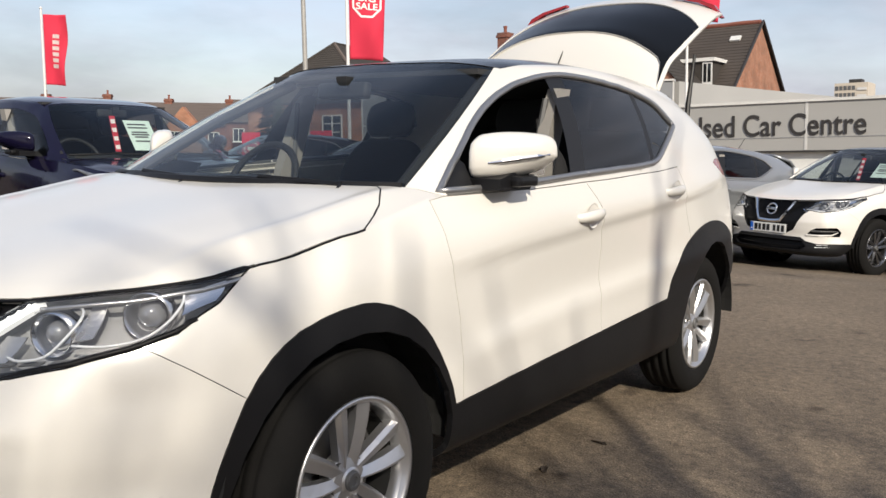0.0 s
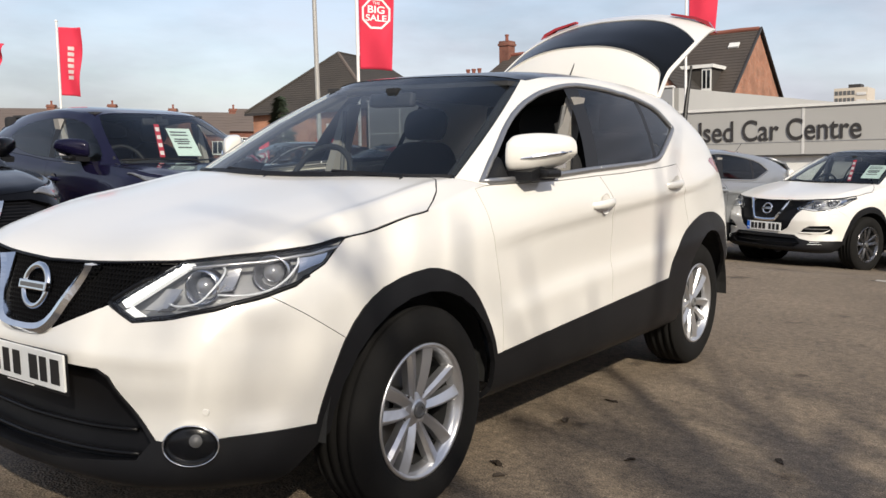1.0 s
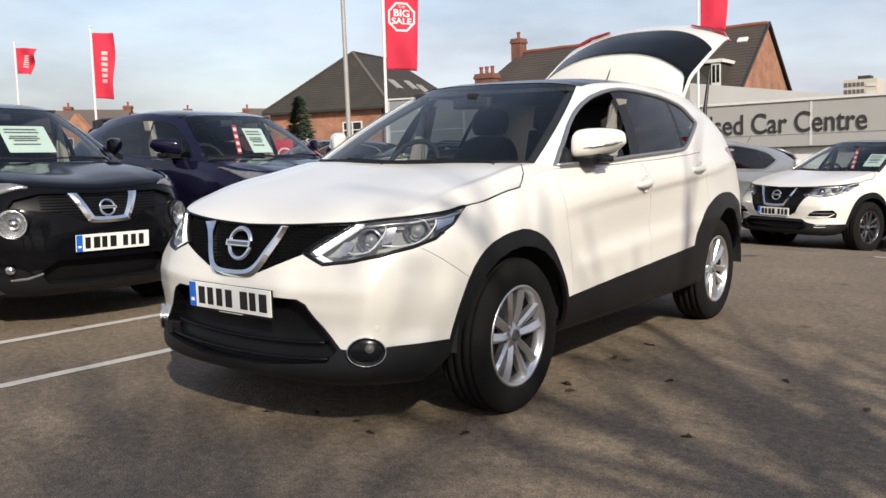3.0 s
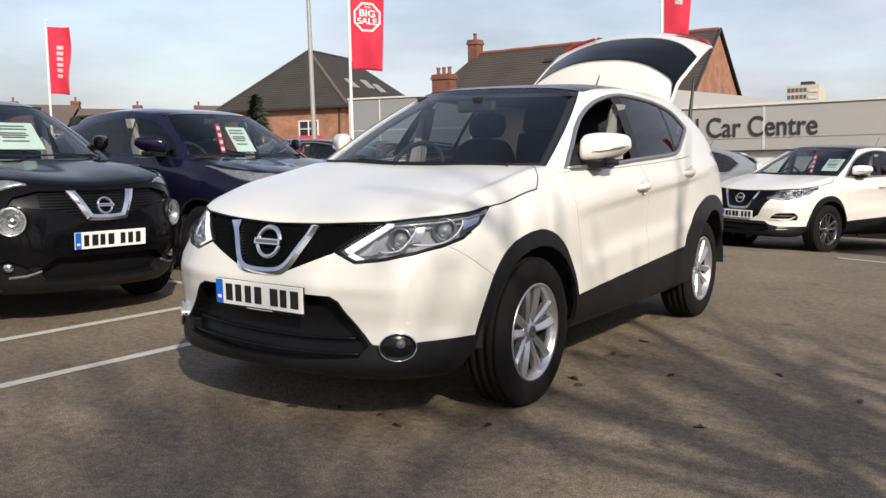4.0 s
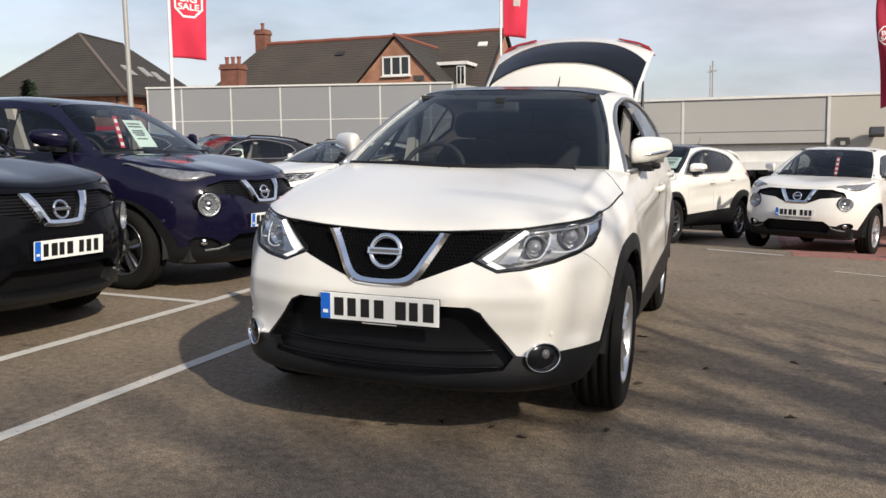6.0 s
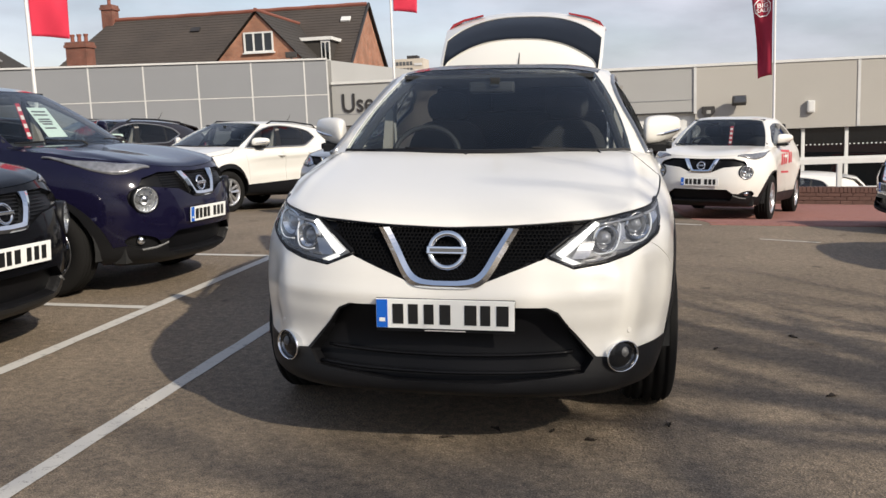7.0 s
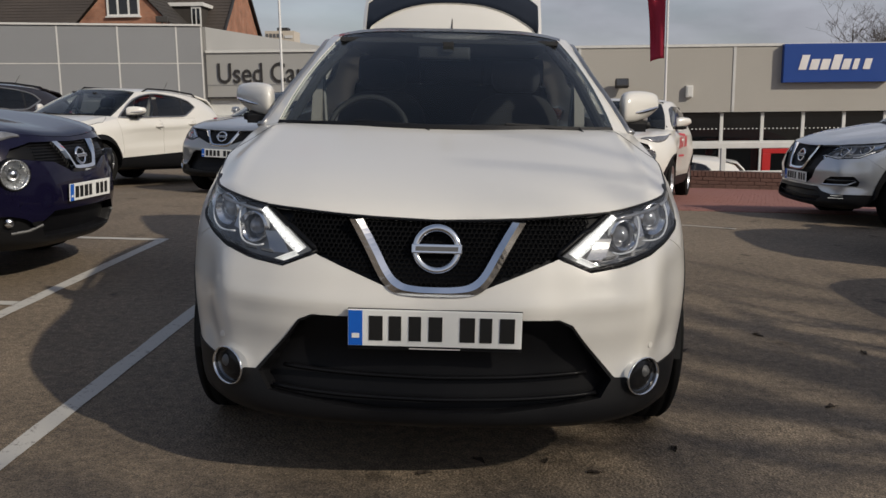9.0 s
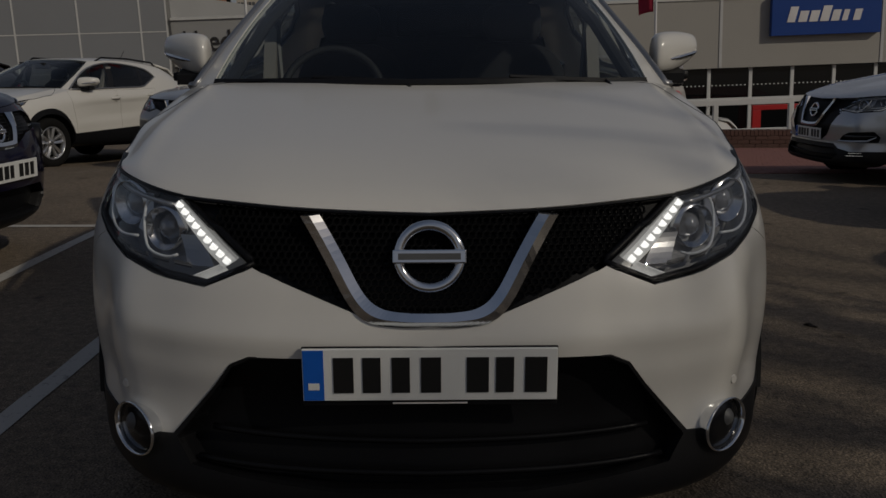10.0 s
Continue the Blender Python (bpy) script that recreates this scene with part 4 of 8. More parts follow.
class Shell:
    """Half a car body as one sheet, cut along outlines into panels."""

    def __init__(self, spec, fine=5):
        self.s = spec
        self.bm = bmesh.new()
        self.tag = self.bm.faces.layers.int.new("tag")     # 1 lower, 2 bonnet, 3 screen, 4 side of the cabin, 5 roof, 6 roof rail
        s = spec
        K = len(s["plan"]) - 1
        us = []
        for k in range(K):
            us += [k + i / fine for i in range(fine)]
        us.append(K)
        R = 7
        cuts = 6 if fine > 4 else 4
        rows = [r / cuts for r in range(cuts * R + 1)]
        self.low = lambda u, r: self.lower(u, r)
        uh, ua, ue = s["bonnet_from"], s["pillar_at"], s["cabin_to"]
        us = sorted(set([round(u, 5) for u in us] + [uh, ua, ue]))
        self.patch([[self.lower(u, r) for r in rows] for u in us], 1)
        # bonnet: Coons patch between its front edge, the side edge and the screen's foot
        na = 22
        cowl = s["cowl"] + [tuple(self.lower(ua, R))]
        front = [u for u in us if u <= uh]
        side = [u for u in us if uh <= u <= ua]
        nb = len(front)
        F = [self.lower(u, R) for u in front]
        C = [cr(cowl, (len(cowl) - 1) * j / (nb - 1)) for j in range(nb)]
        S = [self.lower(u, R) for u in side]
        nS = len(S)
        A = [cr(s["bonnet_line"], (len(s["bonnet_line"]) - 1) * i / (nS - 1)) for i in range(nS)]
        A[0], A[-1] = F[0], C[0]
        S[0], S[-1] = F[-1], C[-1]
        grid = []
        for i in range(nS):
            a = i / (nS - 1)
            row = []
            for j in range(nb):
                b = j / (nb - 1)
                p = F[j] * (1 - a) + C[j] * a + A[i] * (1 - b) + S[i] * b
                p -= F[0] * ((1 - a) * (1 - b)) + F[-1] * ((1 - a) * b) + C[0] * (a * (1 - b)) + C[-1] * (a * b)
                edge = 4 * a * (1 - a)
                p.z += s.get("bonnet_crown", 0.012) * edge * math.sin(math.pi * min(1, b * 1.15)) + s.get("bonnet_ridge", 0.006) * math.sqrt(max(edge, 0)) * math.exp(-((b - 0.72) / 0.07) ** 2)
                row.append(p)
            grid.append(row)
        self.patch(grid, 2)
        # cabin: loft from belt and screen foot up to the roof ring
        base, top, kinds = [], [], []
        nc = len(s["cowl"]) - 1
        ntop = s["ring_front"]
        steps = 4
        for i in range(nc * steps + 1):
            base.append(cr(cowl, (len(cowl) - 1) * (i / steps) / (len(cowl) - 1)))
            top.append(cr(ntop, i / steps))
            kinds.append(3)
        cab = [u for u in us if ua <= u <= ue]
        # blend of pillar between the screen edge and the belt
        for f in (0.34, 0.67):
            base.append(cr(cowl, nc + f))
            top.append(cr(ntop, min(len(ntop) - 1, nc + f)))
            kinds.append(4)
        rs = s["ring_side"]
        for u in cab:
            base.append(self.lower(u, R))
            top.append(cr(rs, (len(rs) - 1) * (u - ua) / (ue - ua)))
            kinds.append(4)
        nt = 14
        cols = []
        for p, q in zip(base, top):
            out = Vector((p.x, p.y * 0.0, 0))
            out = Vector((p.x, -0.75 if p.x < 0.7 * s["half"] else 0.0, 0.3)).normalized()
            cols.append([p.lerp(q, t / nt) + out * (s.get("bulge", 0.024) * 4 * (t / nt) * (1 - t / nt)) for t in range(nt + 1)])
        self.cols, self.kinds = cols, kinds
        for i in range(len(cols) - 1):
            self.patch(cols[i:i + 2], 3 if kinds[i] == 3 and kinds[i + 1] == 3 else 4)
        # roof: Coons patch
        n3 = nc * steps + 1 + 2
        Fr = [c[-1] for c in cols[:n3 + 1]]
        Sd = [c[-1] for c in cols[n3:]]
        nb, nS = len(Fr), len(Sd)
        rl = s["roof_line"]
        A = [cr(rl, (len(rl) - 1) * i / (nS - 1)) for i in range(nS)]
        A[0] = Fr[0]
        back = [A[-1].lerp(Sd[-1], j / (nb - 1)) + Vector((0, 0, 0.03 * math.sin(math.pi * j / (nb - 1)))) for j in range(nb)]
        grid = []
        for i in range(nS):
            a = i / (nS - 1)
            row = []
            for j in range(nb):
                b = j / (nb - 1)
                p = Fr[j] * (1 - a) + back[j] * a + A[i] * (1 - b) + Sd[i] * b
                p -= Fr[0] * ((1 - a) * (1 - b)) + Fr[-1] * ((1 - a) * b) + back[0] * (a * (1 - b)) + back[-1] * (a * b)
                row.append(p)
            grid.append(row)
        rail = nb - 3
        self.patch([r[:rail + 1] for r in grid], 5)
        self.patch([r[rail:] for r in grid], 6)
        bmesh.ops.remove_doubles(self.bm, verts=self.bm.verts[:], dist=0.0008)
        bmesh.ops.recalc_face_normals(self.bm, faces=self.bm.faces[:])
        f = max(self.bm.faces, key=lambda q: q.calc_center_median().x)
        if f.normal.x < 0:
            bmesh.ops.reverse_faces(self.bm, faces=self.bm.faces[:])
        self.region = self.bm.faces.layers.int.new("region")
        self.names = ["body"]

    def lower(self, u, r):
        s = self.s
        p = cr(s["plan"], u)
        e = 0.02
        K = len(s["plan"]) - 1
        d = cr(s["plan"], min(K, u + e)) - cr(s["plan"], max(0, u - e))
        n = Vector((d.y, -d.x, 0)).normalized()
        if u <= 0 or u >= K:
            n = Vector((0, -1 if u <= 0 else 1, 0))
        prof = keyed(s["rows"], u)
        z, inset = cr([(a, b, 0) for a, b in prof], r)[:2]
        if "sculpt" in s:
            inset += s["sculpt"](u, z)
        q = Vector((p.x, p.y, 0)) - n * inset
        q.z = z
        if u <= 0 or u >= K:
            q.x = 0.0
        return q

    def patch(self, grid, tag):
        vs = [[self.bm.verts.new(p) for p in row] for row in grid]
        for a, b in zip(vs, vs[1:]):
            for i in range(len(a) - 1):
                f = self.bm.faces.new((a[i], a[i + 1], b[i + 1], b[i]))
                f[self.tag] = tag
                f.smooth = True

    def cut(self, name, poly, view, tags, keep=None, only=None):
        """Slice along an outline seen from the side (y, z), the front (x, z) or above (x, y), and name what lies inside."""
        ia, ib = {"side": (1, 2), "front": (0, 2), "top": (0, 1)}[view]
        bm = self.bm
        n = len(poly)
        for i in range(n):
            a, b = Vector(poly[i]), Vector(poly[(i + 1) % n])
            if (b - a).length < 1e-6:
                continue
            lo = (min(a.x, b.x) - 0.004, min(a.y, b.y) - 0.004)
            hi = (max(a.x, b.x) + 0.004, max(a.y, b.y) + 0.004)
            fs = []
            for f in bm.faces:
                if f[self.tag] not in tags or (keep and not keep(f)):
                    continue
                p = [v.co[ia] for v in f.verts]
                q = [v.co[ib] for v in f.verts]
                if max(p) >= lo[0] and min(p) <= hi[0] and max(q) >= lo[1] and min(q) <= hi[1]:
                    fs.append(f)
            if not fs:
                continue
            co, no = [0, 0, 0], [0, 0, 0]
            co[ia], co[ib] = a.x, a.y
            no[ia], no[ib] = (b - a).y, -(b - a).x
            es = {e for f in fs for e in f.edges}
            vs = {v for f in fs for v in f.verts}
            bmesh.ops.bisect_plane(bm, geom=fs + list(es) + list(vs), plane_co=co, plane_no=Vector(no).normalized(), dist=0.0006)
        if name not in self.names:
            self.names.append(name)
        idx = self.names.index(name)
        for f in bm.faces:
            if f[self.tag] in tags and (not keep or keep(f)):
                c = f.calc_center_median()
                if inside(poly, c[ia], c[ib]) and (only is None or self.names[f[self.region]] in only):
                    f[self.region] = idx

    def name_tag(self, name, tag):
        if name not in self.names:
            self.names.append(name)
        for f in self.bm.faces:
            if f[self.tag] == tag and f[self.region] == 0:
                f[self.region] = self.names.index(name)

    def take(self, *names, mirror=False, both=False):
        """The faces of the named panels as a bmesh of their own."""
        ids = {self.names.index(n) for n in names if n in self.names}
        own = self.bm.copy()
        lay = own.faces.layers.int["region"]
        bmesh.ops.delete(own, geom=[f for f in own.faces if f[lay] not in ids], context="FACES")
        for f in own.faces:
            f.smooth = True
        if both:
            me = bpy.data.meshes.new("tmp")
            own.to_mesh(me)
            other = bmesh.new()
            other.from_mesh(me)
            flip(other)
            other.to_mesh(me)
            other.free()
            own.from_mesh(me)
            bpy.data.meshes.remove(me)
            bmesh.ops.remove_doubles(own, verts=[v for v in own.verts if abs(v.co.x) < 0.004], dist=0.004)
        elif mirror:
            flip(own)
        return own


def flip(bm):
    for v in bm.verts:
        v.co.x = -v.co.x
    bmesh.ops.reverse_faces(bm, faces=bm.faces[:])
    return bm


def sound_normals(bm, verts):
    """Vertex normals that slivers cannot upset."""
    out = {}
    for v in verts:
        n = Vector()
        for f in v.link_faces:
            a = f.calc_area()
            if a > 2e-7:
                n += f.normal * a
        out[v] = n.normalized() if n.length > 1e-12 else v.normal.copy()
    return out


def rim(bm, gap=0.0022, depth=0.014):
    """Draw a panel's edge back for the shut line, and turn it inwards."""
    edges = [e for e in bm.edges if e.is_boundary]
    bm.normal_update()
    for e in edges:
        e.smooth = False
    verts = {v for e in edges for v in e.verts}
    shift = {v: Vector() for v in verts}
    for e in edges:
        f = e.link_faces[0]
        p, q = e.verts
        side = f.normal.cross(q.co - p.co)
        if side.length < 1e-12:
            continue
        side.normalize()
        if side.dot(f.calc_center_median() - (p.co + q.co) / 2) < 0:
            side = -side
        shift[p] += side
        shift[q] += side
    shift = {v: d.normalized() * gap for v, d in shift.items() if d.length > 1e-6}
    norm = sound_normals(bm, verts)
    for v, d in shift.items():
        v.co += d
    if depth:
        old = {v: norm[v] for v in verts}
        res = bmesh.ops.extrude_edge_only(bm, edges=edges)
        new_vs = [g for g in res["geom"] if isinstance(g, bmesh.types.BMVert)]
        near = [(v.co.copy(), n) for v, n in old.items()]
        lookup = {(round(c.x, 5), round(c.y, 5), round(c.z, 5)): n for c, n in near}
        for v in new_vs:
            n = lookup.get((round(v.co.x, 5), round(v.co.y, 5), round(v.co.z, 5)))
            if n:
                v.co -= n * depth
        for g in res["geom"]:
            if isinstance(g, bmesh.types.BMFace):
                g.smooth = False
    return bm


def pushed(bm, d):
    """Move a sheet along its own normals."""
    bm.normal_update()
    ns = sound_normals(bm, bm.verts)
    for v, n in ns.items():
        v.co += n * d
    return bm


def recess(bm, depth):
    """A shallow tray behind a sheet's outline: floor and walls."""
    bm.normal_update()
    edges = [e for e in bm.edges if e.is_boundary and not all(abs(v.co.x) < 0.004 for v in e.verts)]
    ns = sound_normals(bm, bm.verts)
    inner = {}
    for v in bm.verts[:]:
        inner[v] = v.co - ns[v] * depth
    walls = []
    made = {}
    for e in edges:
        e.smooth = False
        quad = []
        for v in e.verts:
            if v not in made:
                made[v] = bm.verts.new(v.co.copy())
            quad.append(v)
        walls.append(quad)
    for v, p in inner.items():
        v.co = p
    for a, b in walls:
        try:
            bm.faces.new((a, b, made[b], made[a]))
        except ValueError:
            pass
    return bm


def loop_points(bm):
    """The longest outline of a sheet, in order."""
    edges = {e for e in bm.edges if e.is_boundary}
    best = []
    while edges:
        e = edges.pop()
        loop = [e.verts[0], e.verts[1]]
        grown = True
        while grown:
            grown = False
            for f in loop[-1].link_edges:
                if f in edges:
                    edges.discard(f)
                    loop.append(f.other_vert(loop[-1]))
                    grown = True
                    break
        if len(loop) > len(best):
            best = loop
    return [v.co.copy() for v in best]


def thinned(pts, step=0.02):
    out = [pts[0]]
    for p in pts[1:]:
        if (p - out[-1]).length >= step:
            out.append(p)
    out.append(pts[-1])
    return out


# ---------------------------------------------------------------- wheels
def tyre_mesh(R, r, w):
    """Tyre with rounded shoulders and tread grooves, axle along x, outer face at +x."""
    h = w / 2
    prof = [(r - 0.004, h - 0.035), (r + 0.006, h - 0.012), (r + 0.02, h - 0.003), (r + (R - r) * 0.5, h + 0.004), (R - 0.035, h - 0.002), (R - 0.016, h - 0.012), (R - 0.005, h - 0.026)]
    grooves = []
    for g in (0.30, 0.10, -0.10, -0.30):
        c = g * w
        grooves += [(R, c + 0.008), (R - 0.008, c + 0.005), (R - 0.008, c - 0.005), (R, c - 0.008)]
    prof = prof + grooves + [(R - 0.005, -h + 0.026), (R - 0.016, -h + 0.012), (R - 0.035, -h), (r + 0.02, -h), (r, -h + 0.03)]
    bm = lathe(prof, 56, "x")
    for f in bm.faces:
        f.smooth = True
    return bm


def spoke_mesh(r_in, r_out, w_in, w_out, face, ang, skew, depth=0.040, ridge=0.0):
    """One alloy spoke as a tapered bar with a rounded face; skew leans it round the hub."""
    bm = bmesh.new()
    secs = []
    for t in (0, 0.25, 0.5, 0.75, 1.0):
        rr = r_in + (r_out - r_in) * t
        w = w_in + (w_out - w_in) * t
        a = ang + skew * t
        c, s = math.cos(a), math.sin(a)
        fx = face - 0.022 * (1 - t) ** 2 - 0.004 * t
        ring = []
        for off, dx in ((-0.5, -depth), (-0.5, -0.013), (ridge - 0.06, 0.0), (ridge + 0.06, 0.0), (0.5, -0.013), (0.5, -depth)):
            y, z = rr * c - off * w * s, rr * s + off * w * c
            ring.append(bm.verts.new((fx + dx, y, z)))
        secs.append(ring)
    for a, b in zip(secs, secs[1:]):
        for k in range(5):
            bm.faces.new((a[k], a[k + 1], b[k + 1], b[k]))
        bm.faces.new((a[5], a[0], b[0], b[5]))
    bm.faces.new(secs[0])
    bm.faces.new(secs[-1])
    bmesh.ops.recalc_face_normals(bm, faces=bm.faces[:])
    return bm


WHEELS = {}


def wheel(parent, m, R=0.345, r=0.222, w=0.215, style="twin", alloy=None, side=1):
    """Wheel with tyre, rim, spokes, hub, brake disc; copies share meshes."""
    alloy = alloy or ALLOY
    key = (R, r, w, style, alloy.name, side)
    if key not in WHEELS:
        made = []
        made.append(("tyre", mesh_of(tyre_mesh(R, r, w)), RUBBER))
        h = w / 2
        rim_bm = lathe([(r - 0.045, -h + 0.02), (r - 0.03, -h + 0.02), (r - 0.002, -h + 0.012), (r - 0.010, -h + 0.03), (r - 0.022, 0.0), (r - 0.018, h - 0.05), (r - 0.016, h - 0.028), (r + 0.004, h - 0.018), (r + 0.006, h - 0.010), (r - 0.003, h - 0.006), (r - 0.011, h - 0.014), (r - 0.020, h - 0.05), (r - 0.03, 0), (r - 0.045, -h + 0.02)], 56, "x")
        for f in rim_bm.faces:
            f.smooth = True
        made.append(("rim", mesh_of(rim_bm), alloy))
        hub = lathe([(0.0, h - 0.032), (0.030, h - 0.032), (0.036, h - 0.036), (0.058, h - 0.043), (0.066, h - 0.056), (0.066, h - 0.09)], 30, "x")
        made.append(("hub", mesh_of(hub), alloy))
        made.append(("hub_cap", mesh_of(lathe([(0.0, h - 0.027), (0.012, h - 0.026), (0.014, h - 0.022), (0.023, h - 0.022), (0.027, h - 0.027), (0.027, h - 0.04)], 24, "x")), PLASTIC_GREY))
        n = 5
        for k in range(n):
            a = 2 * math.pi * k / n + math.pi / 2
            pairs = ((-0.30, 0.09), (0.30, -0.09)) if style == "twin" else ((-0.20, 0.08), (0.20, -0.08)) if style == "y" else ((0.0, 0.0),)
            for off, skew in pairs:
                wide = (0.032, 0.050) if style == "twin" else (0.030, 0.040)
                made.append(("spoke", mesh_of(spoke_mesh(0.040, r - 0.010, wide[0], wide[1], h - 0.016, a + off, skew, 0.040, 0.22 if off > 0 else -0.22)), alloy))
            b = a + math.pi / 5
            made.append(("wheel_nut", mesh_of(moved(lathe([(0.0, h - 0.046), (0.011, h - 0.046), (0.0125, h - 0.041), (0.0125, h - 0.055)], 8, "x"), Matrix.Translation((0, 0.052 * math.cos(b), 0.052 * math.sin(b))))), STEEL))
        disc = lathe([(0.05, 0.0), (0.155, 0.0), (0.155, -0.02), (0.05, -0.02)], 40, "x")
        made.append(("brake_disc", mesh_of(disc), STEEL))
        made.append(("brake_caliper", mesh_of(moved(box(-0.04, 0.03, -0.05, 0.05, 0.10, 0.17, 0.012), pose(0, 0, 0, 70))), PLASTIC_GREY))
        # black bowl added behind the spokes to stand for shade in the gaps
        made.append(("dark_gap_backing", mesh_of(lathe([(0.0, -0.035), (r - 0.034, -0.035), (r - 0.034, h - 0.052)], 40, "x")), INNER_BLACK))
        WHEELS[key] = made
    root = None
    for name, me, mt in WHEELS[key]:
        if not me.materials:
            me.materials.append(mt)
        ob = new("wheel" if root is None else name, me)
        if root is None:
            ob.parent = parent
            ob.matrix_basis = m
            tagged(ob, "black tyre on an alloy wheel")
            root = ob
        else:
            ob.parent = root
    return root


def mesh_of(bm):
    me = bpy.data.meshes.new("piece")
    bm.to_mesh(me)
    bm.free()
    return me


# ---------------------------------------------------------------- number plate, badge
def number_plate(parent, m, w=0.52, h=0.111, seed=1):
    """White plate with a blue band and dark bars in place of characters."""
    pl = part("number_plate", moved(box(-w / 2, w / 2, -0.004, 0.004, -h / 2, h / 2, 0.002), m), PLATE_WHITE, parent, "white number plate with dark bars")
    part("blue_band", moved(box(-w / 2 + 0.002, -w / 2 + 0.043, -0.0062, -0.0042, -h / 2 + 0.002, h / 2 - 0.002), m), PLATE_BLUE, pl)
    part("band_mark", moved(box(-w / 2 + 0.012, -w / 2 + 0.034, -0.0072, -0.0063, -0.030, -0.016), m), PLATE_WHITE, pl)
    rng = random.Random(seed)
    for k in range(7):
        x = -w / 2 + 0.062 + k * 0.058 + (0.033 if k > 3 else 0)
        bw = rng.choice((0.040, 0.044, 0.036))
        part("character_bar", moved(box(x, x + bw, -0.0062, -0.0042, -0.037, 0.037), m), PLATE_BLACK, pl)
    return pl


def ring_badge(parent, m, r=0.062, mat=None):
    """Round chrome emblem: a ring with a plain bar across."""
    mat = mat or CHROME
    t = 0.16 * r
    prof = [(r - t, -0.004), (r - 0.5 * t, -0.010), (r + 0.4 * t, -0.010), (r + t, -0.004), (r + t, 0.006), (r - t, 0.006), (r - t, -0.004)]
    bd = part("badge", moved(lathe(prof, 40, "y"), m), mat, parent, "chrome ring badge with a plain bar", smooth=True)
    part("badge_bar", moved(box(-r * 1.16, r * 1.16, -0.017, 0.0, -r * 0.22, r * 0.22, 0.003), m), mat, bd)
    part("badge_mark", moved(box(-r * 0.98, r * 0.98, -0.0185, -0.0172, -r * 0.10, r * 0.10), m), PLASTIC_GREY, bd)
    return bd


def price_sheet(parent_matrix, m, w=0.30, h=0.38):
    sh = thing("price_sheet", parent_matrix @ m, "pale green price sheet stuck inside the windscreen", "price sheet")
    part("sheet", box(-w / 2, w / 2, -0.001, 0.001, -h / 2, h / 2), PAPER, sh)
    for k, (a, b) in enumerate(((0.36, 0.40), (0.25, 0.42), (0.10, 0.35), (0.02, 0.38), (-0.06, 0.30), (-0.2, 0.34))):
        part("print_bar", box(-w * b, w * (b - 0.1), -0.0028, -0.0012, h * a - h * 0.025, h * a + h * 0.025), PLASTIC_GREY, sh)
    return sh


def hang_tag(parent_matrix, m):
    tg = thing("mirror_tag", parent_matrix @ m, "red and white tag hung in the windscreen", "tag")
    part("card", box(-0.024, 0.024, -0.002, 0.002, -0.15, 0.15, 0.001), STICKER_RED, tg)
    for k in range(4):
        part("print_bar", box(-0.018, 0.018, -0.0038, -0.0022, -0.13 + k * 0.072, -0.095 + k * 0.072), FLAG_WHITE, tg)
    return tg

from mathutils.bvhtree import BVHTree


# ---------------------------------------------------------------- the compact SUV body
def ease(t):
    t = min(1.0, max(0.0, t))
    return t * t * (3 - 2 * t)


def suv_sculpt(u, z):
    """Pressed lines: bumper ledge, corner fold with a hollow beside it, and the crease along the doors."""
    d = 0.0
    if u < 5.5:
        band = ease((z - 0.40) / 0.06) * ease((0.76 - z) / 0.10)
        d -= 0.015 * math.exp(-((u - 3.05) / 0.40) ** 2) * band
        d += 0.015 * math.exp(-((u - 4.0) / 0.55) ** 2) * band
        d -= 0.006 * math.exp(-((z - 0.618) / 0.030) ** 2) * ease((3.2 - u) / 0.6)
        d += 0.003 * math.exp(-((z - 0.565) / 0.030) ** 2) * ease((3.0 - u) / 0.6)
    if 7.6 < u < 14.2:
        fall = 0.878 + 0.0346 * (u - 8.0) - z
        ends = ease((u - 7.7) / 0.7) * ease((14.1 - u) / 0.9)
        if fall > 0:
            d += 0.013 * ease(fall / 0.030) * (1 - ease((fall - 0.05) / 0.22)) * ends
        foot = z - 0.60 - 0.030 * (u - 8.0)
        d -= 0.010 * math.exp(-(foot / 0.045) ** 2) * ends
    return d


